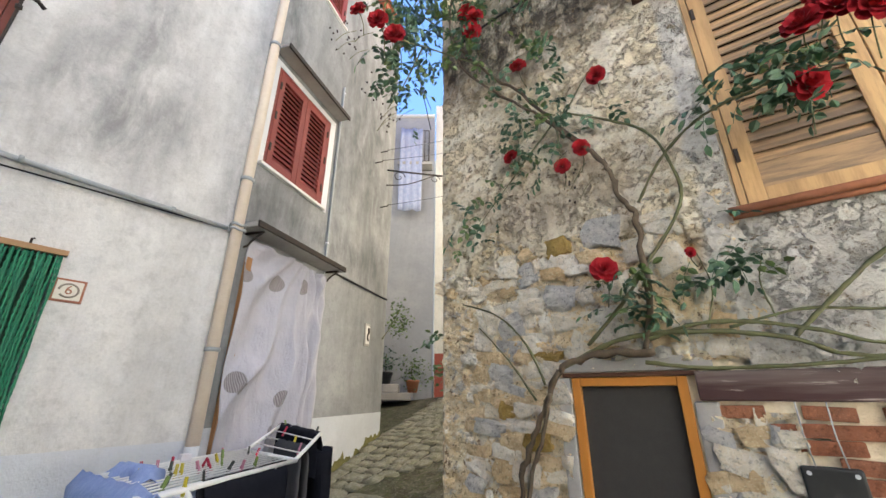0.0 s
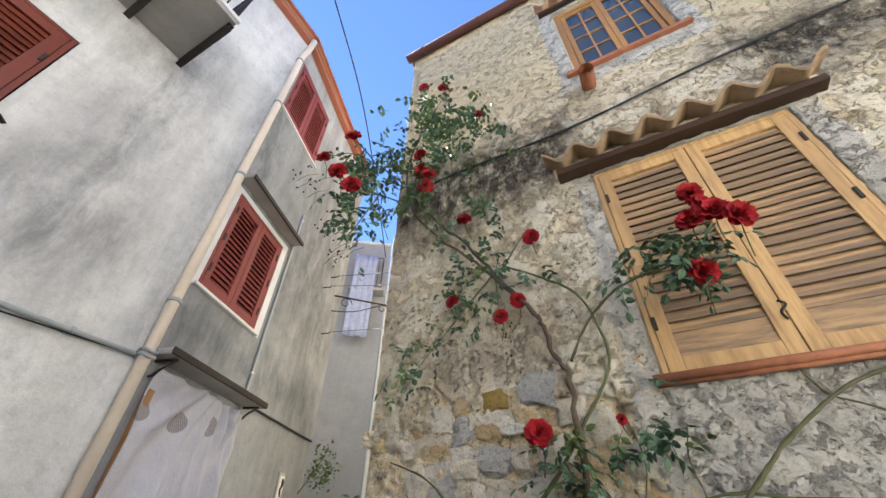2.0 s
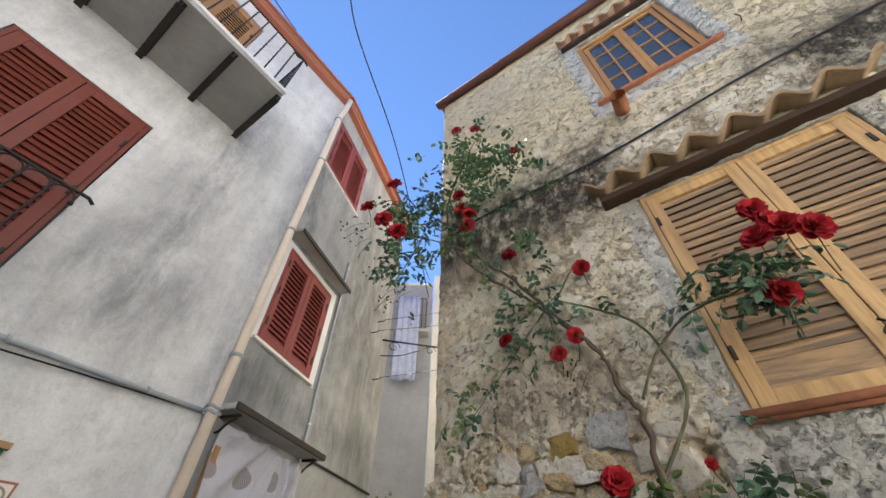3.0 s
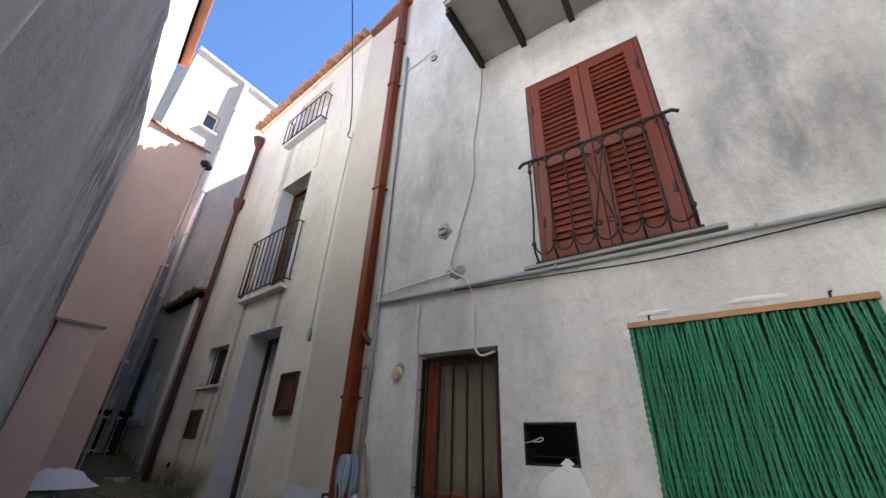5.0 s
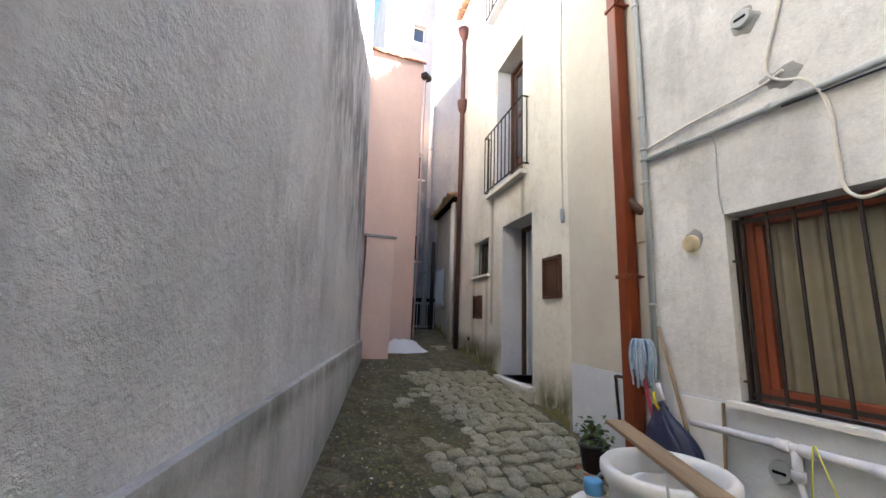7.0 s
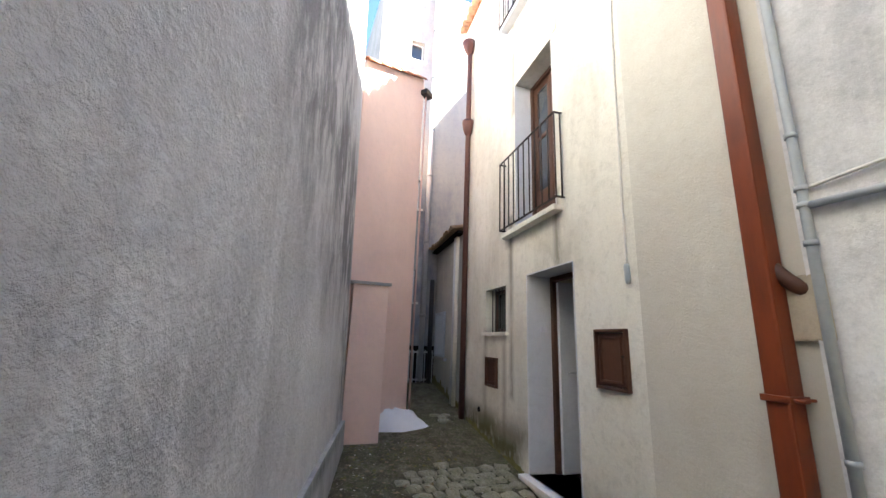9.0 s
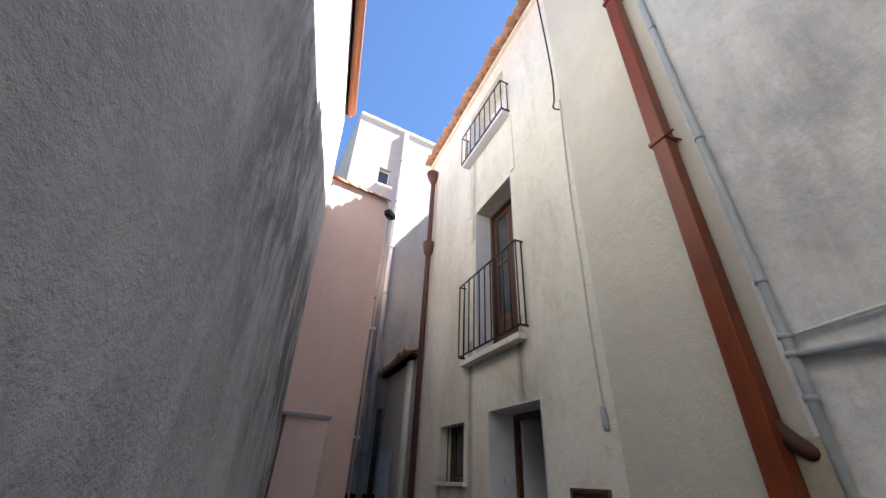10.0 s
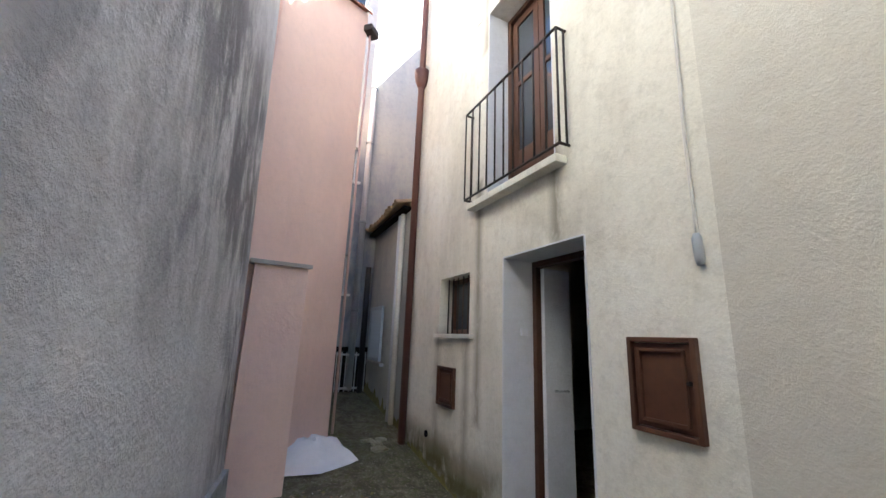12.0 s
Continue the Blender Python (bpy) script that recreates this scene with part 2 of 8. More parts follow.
def wall(name, facade, s0, s1, z0, z1, depth, openings, mat, label, cell=0.0, lean=0.0):
    """A wall with real thickness; openings (s0, s1, z0, z1) go through it."""
    ss = sorted({s0, s1, *[v for o in openings for v in o[:2] if s0 < v < s1]})
    zs = sorted({z0, z1, *[v for o in openings for v in o[2:4] if z0 < v < z1]})
    if cell:
        ss = sorted({*ss, *np.linspace(s0, s1, int((s1 - s0) / cell) + 2).round(3).tolist()})
        zs = sorted({*zs, *np.linspace(z0, z1, int((z1 - z0) / cell) + 2).round(3).tolist()})
    solid = lambda i, k: 0 <= i < len(ss) - 1 and 0 <= k < len(zs) - 1 and not any(
        o[0] < (ss[i] + ss[i + 1]) / 2 < o[1] and o[2] < (zs[k] + zs[k + 1]) / 2 < o[3] for o in openings)
    bm = bmesh.new()
    pool = {}

    def vert(i, o, k):
        if (i, o, k) not in pool:
            pool[i, o, k] = bm.verts.new((ss[i], (-depth if o else 0) - lean * (zs[k] - z0), zs[k]))
        return pool[i, o, k]

    for i in range(len(ss) - 1):
        for k in range(len(zs) - 1):
            if not solid(i, k):
                continue
            for o in (0, 1):
                bm.faces.new([vert(i, o, k), vert(i + 1, o, k), vert(i + 1, o, k + 1), vert(i, o, k + 1)])
            for a, b, di, dk in (((i, k), (i, k + 1), -1, 0), ((i + 1, k), (i + 1, k + 1), 1, 0), ((i, k), (i + 1, k), 0, -1), ((i, k + 1), (i + 1, k + 1), 0, 1)):
                if not solid(i + di, k + dk):
                    bm.faces.new([vert(a[0], 0, a[1]), vert(b[0], 0, b[1]), vert(b[0], 1, b[1]), vert(a[0], 1, a[1])])
    ob = thing(name, bm, mat, facade.m, label, "wall", kind="structure")
    return ob


FA = Facade(-0.80, -2.96, 1, 0)
FB = Facade(-3.58, -3.905, 2.78, 0.945)
FC = Facade(4.56, -3.085, 1, -0.095)
FP = Facade(3.50, -2.985, 1.06, -0.1)
FR = Facade(-1.94, 3.6, 0, -1)
FG = Facade(7.32, -1.53, -0.97, 0.24)
FK = Facade(8.45, -2.58, -0.95, 1.13)
FL = Facade(8.28, -3.49, 2.3, -0.25)
FF = Facade(10.45, -8.05, 0, 1)


# ---- ground ----
M_CONCRETE_FAR = plaster("bare_concrete", (0.36, 0.36, 0.36), (0.28, 0.28, 0.28), (0.18, 0.18, 0.18), seed=14.0)
# pale surface for the added pieces that reflect sun onto the houses
M_BOUNCE = plaster("bounce_white", (0.84, 0.82, 0.78), (0.78, 0.76, 0.72), (0.55, 0.54, 0.5), seed=51.0)
M_TERRA_ROOF = plaster("roof_tiles_far", (0.4, 0.2, 0.12), (0.3, 0.16, 0.1), (0.18, 0.1, 0.07), seed=15.0)


def ground_z(x, y):
    if x > 0:
        return 0.03 + 0.119 * x
    if x > -3.5:
        return 0.03 + 0.249 * min(-x, 3.5) * min(1, max(0.0, (-x) / 0.8 + 0.2))
    return 0.90 + 0.18 * (-3.5 - x)


def ground_top(x, y):
    """The uneven surface of the ground."""
    return ground_z(min(max(x, -9), 12), y) + 0.02 * noise.noise((x * 0.9, y * 0.9, 0))


def build_ground():
    bm = bmesh.new()
    xs = np.concatenate([np.linspace(-40, -9, 8), np.arange(-8.5, 12.01, 0.25), np.linspace(13, 40, 6)])
    ys = np.concatenate([np.linspace(-40, -9, 8), np.arange(-8.5, 5.01, 0.25), np.linspace(6, 40, 6)])
    grid = [[bm.verts.new((x, y, ground_top(x, y))) for y in ys] for x in xs]
    for i in range(len(xs) - 1):
        for k in range(len(ys) - 1):
            f = bm.faces.new((grid[i][k], grid[i + 1][k], grid[i + 1][k + 1], grid[i][k + 1]))
            f.smooth = True
    return thing("ground", bm, M_GROUND, None, "damp mossy stone alley ground with earth and moss", "ground", kind="structure")


build_ground()

# ---- walls ----
A0 = lambda x: x + 0.80
A_OPEN = [(A0(0.77), A0(1.82), 2.81, 4.815), (A0(2.22), A0(2.97), 1.16, 2.235), (A0(0.18), A0(1.28), 0.17, 2.25),
          (A0(0.74), A0(1.82), 5.62, 7.72), (A0(1.70), A0(2.05), 1.45, 1.70), (A0(1.72), A0(2.36), 0.52, 1.03)]
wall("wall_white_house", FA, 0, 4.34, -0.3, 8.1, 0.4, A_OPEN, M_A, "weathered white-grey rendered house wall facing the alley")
B0 = lambda x: FB.s(x, -2.97 + 0.34 * (x + 0.8))
LB = FB.s(-0.80, -2.96)
B_OPEN = [(B0(-1.80), B0(-0.90), 3.48, 4.68), (B0(-1.83), B0(-0.88), 6.36, 7.62), (B0(-1.88), B0(-0.93), 0.5, 2.62)]
wall("wall_white_house_side", FB, 0, LB, -0.3, 8.1, 0.4, B_OPEN, M_B, "grey-streaked side wall of the white house, its render darkened as shade")
C0 = lambda x: FC.s(x, -3.085 - 0.095 * (x - 4.56))
C_OPEN = [(C0(5.33), C0(6.20), 0.83, 2.87), (C0(6.75), C0(7.40), 2.25, 2.83), (C0(5.57), C0(6.46), 3.47, 5.52), (C0(5.59), C0(6.62), 6.64, 7.69)]
wall("wall_cream_house", FC, 0, C0(8.28), 0, 8.0, 0.45, C_OPEN, M_C, "cream rendered house wall with water stains")
wall("wall_beige_strip", FP, 0.02, 1.065, 0, 8.0, 0.4, [], M_BEIGE, "beige rendered strip of wall beside the rust-red downpipe")
RY = lambda y: 3.6 - y
R_OPEN = [(RY(1.80), RY(0.42), 2.41, 4.17), (RY(1.68), RY(0.62), 5.80, 7.40), (RY(-0.01), RY(-0.63), 0.3, 1.55)]
wall("wall_rose_house", FR, -4.4, RY(-1.62), -0.4, 8.3, 0.5, R_OPEN, M_R, "crumbling ochre render over rubble stone on the rose house")
thing("wall_rose_house_side", boxed(-6.5, -1.95, -1.64, -1.2, -0.4, 8.3), M_R, None, "ochre rendered side wall of the rose house", "wall", kind="structure")
wall("wall_grey_house", FG, 0, 5.9, -0.2, 7.35, 0.5, [], M_GREY, "grey roughcast wall with dark damp stains", lean=0.03, cell=0.5)
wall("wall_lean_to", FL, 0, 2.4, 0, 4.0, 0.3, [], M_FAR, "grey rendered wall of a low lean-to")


def prism(name, pts, heights, z0, mat, label):
    """A solid of a plan polygon with its own height at each corner."""
    bm = bmesh.new()
    lo = [bm.verts.new((x, y, z0)) for x, y in pts]
    hi = [bm.verts.new((x, y, h)) for (x, y), h in zip(pts, heights)]
    n = len(pts)
    for k in range(n):
        bm.faces.new((lo[k], lo[(k + 1) % n], hi[(k + 1) % n], hi[k]))
    bm.faces.new(lo[::-1])
    bmesh.ops.triangulate(bm, faces=[bm.faces.new(hi)])
    return thing(name, bm, mat, None, label, "wall", kind="structure")


prism("wall_pink_house", [(8.45, -2.58), (7.46, -1.40), (7.46, 0.5), (10.4, 0.5), (10.4, -2.60)], [6.78, 6.05, 6.05, 6.9, 6.9], 0, M_PINK, "salmon pink rendered house wall")
prism("wall_pink_pilaster", [(7.43, -1.50), (7.43, -1.95), (7.75, -1.80), (7.75, -1.50)], [2.78] * 4, 0.5, M_PINK, "pink rendered pilaster at the foot of the pink house")
FAR_OPEN = [(4.90, 5.23, 8.83, 9.41), (4.80, 4.98, 5.0, 5.7), (4.80, 4.98, 2.9, 3.6)]
wall("wall_far_house", FF, 0, 6.0, 0, 11.05, 0.4, FAR_OPEN, M_FAR, "tall white rendered house wall at the alley's end, blue-dark lower down")
thing("wall_far_house_side", boxed(10.46, 16.0, -2.45, -2.05, 0, 11.05), M_CONCRETE_FAR, None, "bare grey concrete side wall of the tall house", "wall", kind="structure")
# walls and roofs that close the houses, plus added shade blocks and reflectors
thing("wall_rear", boxed(-9, 17, -8.4, -8.0, -0.5, 8.1), M_FAR, None, "plain rear wall of the row of houses", "wall", kind="structure")
# added out of view to keep sun off the street's end walls
thing("shade_block_street", boxed(-13, -4.9, -8.9, -8.5, -0.5, 11.0), M_FAR, None, "tall unseen block added to shade the street's end", "wall", kind="structure")
prism("roof_row", [(-0.86, -2.85), (3.5, -2.85), (4.55, -3.02), (8.3, -3.37), (8.3, -8.2), (-3.6, -8.2), (-3.66, -3.85)], [8.2, 8.2, 8.16, 8.16, 9.4, 9.6, 8.2], 8.1, M_TERRA_ROOF, "low tiled roof of the row of houses")
thing("wall_row_end", boxed(-3.58, -3.2, -8.0, -3.95, -0.5, 8.1), M_A, None, "rendered end wall of the white house", "wall", kind="structure")
thing("wall_cream_end", boxed(7.9, 8.26, -8.0, -3.95, 0, 8.1), M_C, None, "rendered end wall of the cream house", "wall", kind="structure")
prism("roof_grey_house", [(7.4, -1.42), (1.5, 0.08), (1.5, 2.5), (7.4, 2.5)], [7.42, 7.42, 8.1, 8.1], 7.35, M_TERRA_ROOF, "tiled roof of the grey house")
# grey house's unseen end and rear, made pale as reflectors
thing("bounce_grey_house_end", boxed(1.6, 2.0, 0.35, 2.0, -0.3, 7.35), M_BOUNCE, None, "unseen end of the grey house, kept pale to bounce light", "wall", kind="structure")
thing("bounce_grey_house_rear", boxed(1.6, 9.0, 2.0, 2.4, -0.3, 7.35), M_BOUNCE, None, "unseen rear of the grey house, kept pale to bounce light", "wall", kind="structure")
# added court out of view: sunlit walls and floor that fill the shade
thing("bounce_wall_court", boxed(-7, 9.4, 8.0, 8.4, -0.4, 6.0), M_BOUNCE, None, "unseen pale wall added to bounce sunlight back", "wall", kind="structure")
thing("bounce_floor_court", boxed(-1.9, 9.0, 2.6, 8.0, -0.2, 0.0), M_BOUNCE, None, "unseen pale floor added to bounce sunlight up", "paving", kind="structure").matrix_world = pose(0, 0, 0.12)
thing("bounce_wall_side", boxed(9.0, 9.4, 2.4, 8.0, -0.4, 6.0), M_BOUNCE, None, "unseen pale side wall added to bounce sunlight", "wall", kind="structure")
prism("roof_rose_house", [(-1.80, -1.7), (-1.80, 8.0), (-6.5, 8.0), (-6.5, -1.7)], [8.36, 8.36, 9.8, 9.8], 8.3, M_TERRA_ROOF, "tiled roof of the rose house")
# hidden block whose top edge sets the shadow line on the tall house
thing("shade_block_lean_to", boxed(8.3, 10.45, -8.0, -4.7, 0, 8.95), M_FAR, None, "unseen block added behind the lean-to to shade the tall house", "wall", kind="structure")


# ---- shared materials for things ----
M_IRON = painted("dark_iron", (0.035, 0.032, 0.03), (0.09, 0.05, 0.03), rough=0.6, metal=0.4)
# near-black that paints in the shade of rooms, holes and recesses
M_DARK = painted("unlit_black", (0.012, 0.011, 0.01), (0.006, 0.006, 0.006), rough=0.9, spec=0.03)
M_TERRA = painted("terracotta", (0.42, 0.17, 0.09), (0.24, 0.1, 0.06), rough=0.8, grain=18, wear=0.7, relief=0.4)
M_EAVE_TILE = painted("pale_terracotta_tile", (0.5, 0.3, 0.19), (0.26, 0.16, 0.11), rough=0.85, grain=18, wear=0.8, relief=0.4, vary=0.5)
M_OLD_TILE = painted("old_roof_tile", (0.36, 0.25, 0.15), (0.18, 0.13, 0.085), rough=0.88, grain=16, wear=0.8, relief=0.5, vary=0.4)
M_FASCIA = painted("orange_painted_fascia", (0.36, 0.13, 0.08), (0.3, 0.09, 0.05), rough=0.6)
M_CREAM_PIPE = painted("cream_plastic_pipe", (0.72, 0.63, 0.54), (0.6, 0.51, 0.42), rough=0.45, wear=0.5)
M_RUST_PIPE = painted("rust_red_pipe", (0.19, 0.038, 0.011), (0.07, 0.02, 0.012), rough=0.4, grain=12, wear=0.6, stretch=(1, 1, 0.2))
M_GREY_PIPE = painted("grey_conduit", (0.36, 0.39, 0.41), (0.25, 0.27, 0.28), rough=0.5)
M_WHITE_PIPE = painted("white_plastic", (0.68, 0.68, 0.74), (0.55, 0.55, 0.6), rough=0.4, wear=0.35)
M_WIRE = painted("white_cable", (0.62, 0.6, 0.55), (0.4, 0.39, 0.36), rough=0.6)
M_BLACK_WIRE = painted("black_cable", (0.02, 0.02, 0.022), rough=0.6)
M_MARBLE = painted("white_marble", (0.72, 0.71, 0.69), (0.55, 0.54, 0.52), rough=0.4, grain=8)
M_GREEN = painted("green_plastic_strands", (0.04, 0.27, 0.15), (0.015, 0.13, 0.065), rough=0.4, wear=0.5, vary=0.6)
M_CURTAIN = painted("beige_curtain", (0.66, 0.58, 0.4), (0.5, 0.43, 0.28), rough=0.95, grain=14, stretch=(1, 1, 6), wear=0.6)
M_ORANGE_WOOD = painted("brown_wood", (0.36, 0.19, 0.085), (0.24, 0.12, 0.05), rough=0.65, grain=24, stretch=(1, 1, 0.1), wear=0.7)
M_GREEN_DOOR = painted("dark_green_door", (0.02, 0.075, 0.045), (0.015, 0.05, 0.03), rough=0.6)
M_RED_FRAME = painted("reddish_window_wood", (0.22, 0.06, 0.03), (0.12, 0.035, 0.02), rough=0.45, grain=20, stretch=(1, 1, 0.15))
M_SHUT_BURG = painted("burgundy_shutter_wood", (0.22, 0.045, 0.04), (0.17, 0.04, 0.04), rough=0.55)
M_CONCRETE = plaster("old_concrete", (0.42, 0.41, 0.39), (0.33, 0.32, 0.31), (0.2, 0.2, 0.2), seed=9.0)
M_PATCH = plaster("grey_cement_patch", (0.36, 0.36, 0.36), (0.28, 0.28, 0.28), (0.18, 0.18, 0.18), seed=11.0, relief=0.9)
M_WHITE_PATCH = plaster("fresh_white_filler", (0.78, 0.79, 0.81), (0.7, 0.71, 0.74), (0.55, 0.56, 0.58), seed=12.0, stain=0.3, streak=0.2)
M_TAN_WOOD = painted("tan_wood", (0.4, 0.24, 0.12), (0.28, 0.16, 0.08), rough=0.6, stretch=(1, 1, 0.2))
M_RED_TILE_PAINT = painted("plaque_brown", (0.35, 0.13, 0.07), rough=0.4)
M_PLAQUE = painted("plaque_glaze", (0.74, 0.7, 0.62), (0.6, 0.55, 0.47), rough=0.25)


def glass_material():
    m, t, b = material("window_glass")
    b.inputs["Base Color"].default_value = (0.05, 0.06, 0.07, 1)
    b.inputs["Roughness"].default_value = 0.04
    b.inputs["Specular IOR Level"].default_value = 0.9
    v = coords(t)
    bump(t, b, [(noise_out(t, v, 2.0, 2), 0.03, 0.02)])
    return m


M_GLASS = glass_material()


def piece(name, mesh, parent, m, label=""):
    """An object on a shared mesh."""
    ob = new(name, mesh)
    ob.parent = parent
    ob.matrix_local = m
    return tagged(ob, label)


def mesh_of(bm, name, *mats):
    me = finish(bm, name)
    for k in mats:
        me.materials.append(k)
    return me


def shutters(facade, s0, s1, z0, z1, o, mat, label, rails=(), slat_mat=None, pitch=0.06, stile=0.075, bottom=0.1, tilt=20, leaves=2, frame_mat=None, panel=0.0, group="", backing=True, slat_mats=None):
    """Louvred window shutters in an outer frame. rails: heights of middle rails; panel: height of a solid foot panel."""
    root = thing("window_shutters", None, None, facade.at((s0 + s1) / 2, o, z0), label, "shutters", group)
    w, h = s1 - s0, z1 - z0
    frame_mat, slat_mat = frame_mat or mat, slat_mat or mat
    fr = 0.035
    bm = bmesh.new()
    for a in ((-w / 2, -w / 2 + fr, 0, h), (w / 2 - fr, w / 2, 0, h), (-w / 2 + fr, w / 2 - fr, h - fr, h)):
        box(bm, a[0], a[1], -0.05, 0.012, a[2], a[3], bevel=0.004)
    part("frame", bm, frame_mat, root)
    lw = (w - 2 * fr) / leaves
    slat_me = {}
    for i in range(leaves):
        x0, x1 = -w / 2 + fr + i * lw + 0.003, -w / 2 + fr + (i + 1) * lw - 0.003
        zt = h - fr - 0.004
        bm = bmesh.new()
        levels = [bottom + panel, *[r - z0 for r in rails], zt - stile]
        box(bm, x0, x0 + stile, -0.03, 0.015, 0.004, zt, bevel=0.005)
        box(bm, x1 - stile, x1, -0.03, 0.015, 0.004, zt, bevel=0.005)
        box(bm, x0 + stile, x1 - stile, -0.028, 0.013, 0.004, bottom, bevel=0.004)
        box(bm, x0 + stile, x1 - stile, -0.028, 0.013, zt - stile, zt, bevel=0.004)
        for r in rails:
            box(bm, x0 + stile, x1 - stile, -0.028, 0.013, r - z0 - stile / 2, r - z0 + stile / 2, bevel=0.004)
        leaf = part("shutter_leaf", bm, mat, root)
        if panel:
            part("foot_panel", boxed(x0 + stile, x1 - stile, -0.02, 0.004, bottom, bottom + panel, bevel=0.003), slat_mat, leaf)
        for lo, hi in zip(levels, levels[1:]):
            lo = lo + (stile / 2 if lo != levels[0] else 0)
            hi = hi - (stile / 2 if hi != levels[-1] else 0)
            n = max(1, int((hi - lo) / pitch))
            for k in range(n):
                key = round(x1 - x0, 3)
                if key not in slat_me:
                    bm = boxed(-(x1 - x0) / 2 + stile - 0.004, (x1 - x0) / 2 - stile + 0.004, -0.0045, 0.0045, -pitch * 0.57, pitch * 0.57)
                    slat_me[key] = mesh_of(bm, "slat", slat_mat)
                jitter = random.uniform(-2.5, 2.5)
                piece("slat", slat_me[key], leaf, Matrix.Translation(((x0 + x1) / 2, -0.008, lo + (k + 0.5) * (hi - lo) / n)) @ pose(0, 0, 0, tilt + jitter, 0, 0))
        for hz in (0.18, 0.5, 0.82):
            hx = x0 + 0.012 if i == 0 else x1 - 0.012
            part("hinge", boxed(hx - 0.011, hx + 0.011, 0.0145, 0.026, hz * h - 0.045, hz * h + 0.045, bevel=0.004), M_IRON, leaf)
    if backing:
        part("dark_backing", boxed(-w / 2, w / 2, -0.14, -0.12, 0, h), M_DARK, root)
    return root


def pipe(name, pts, r, mat, label, category="pipe", seg=10, parts=(), cat_part="clamp"):
    """A pipe or cable; parts: (points, radius, material) of its clamps."""
    root = thing(name, tubed(pts, r, seg), mat, None, label, category)
    for q, rr, mm in parts:
        part(cat_part, tubed(q, rr, seg), mm, root)
    return root


def rail_bars(name, facade, s0, s1, o0, z0, z1, label, n, deep, mat=None, sides=True, r=0.009, group=""):
    """A plain balcony rail: top and bottom bars, uprights, side returns."""
    mat = mat or M_IRON
    root = thing(name, None, None, facade.at((s0 + s1) / 2, o0, z0), label, "railing", group)
    w, h = (s1 - s0) / 2, z1 - z0
    for z in (0.03, h):
        pts = [(-w, -deep, z), (-w, 0, z), (w, 0, z), (w, -deep, z)] if sides else [(-w, 0, z), (w, 0, z)]
        bm = bmesh.new()
        for a, b in zip(pts, pts[1:]):
            tube(bm, [a, b], r * 1.25, 6)
        part("rail", bm, mat, root)
    me = mesh_of(tubed([(0, 0, 0.03), (0, 0, h)], r, 6), "baluster", mat)
    for k in range(n):
        piece("baluster", me, root, Matrix.Translation((-w + 2 * w * k / (n - 1), 0, 0)))
    if sides:
        m = max(1, int(deep / 0.12))
        for k in range(1, m + 1):
            for sgn in (-1, 1):
                piece("baluster", me, root, Matrix.Translation((sgn * w, -deep * k / (m + 0.5), 0)))
    return root


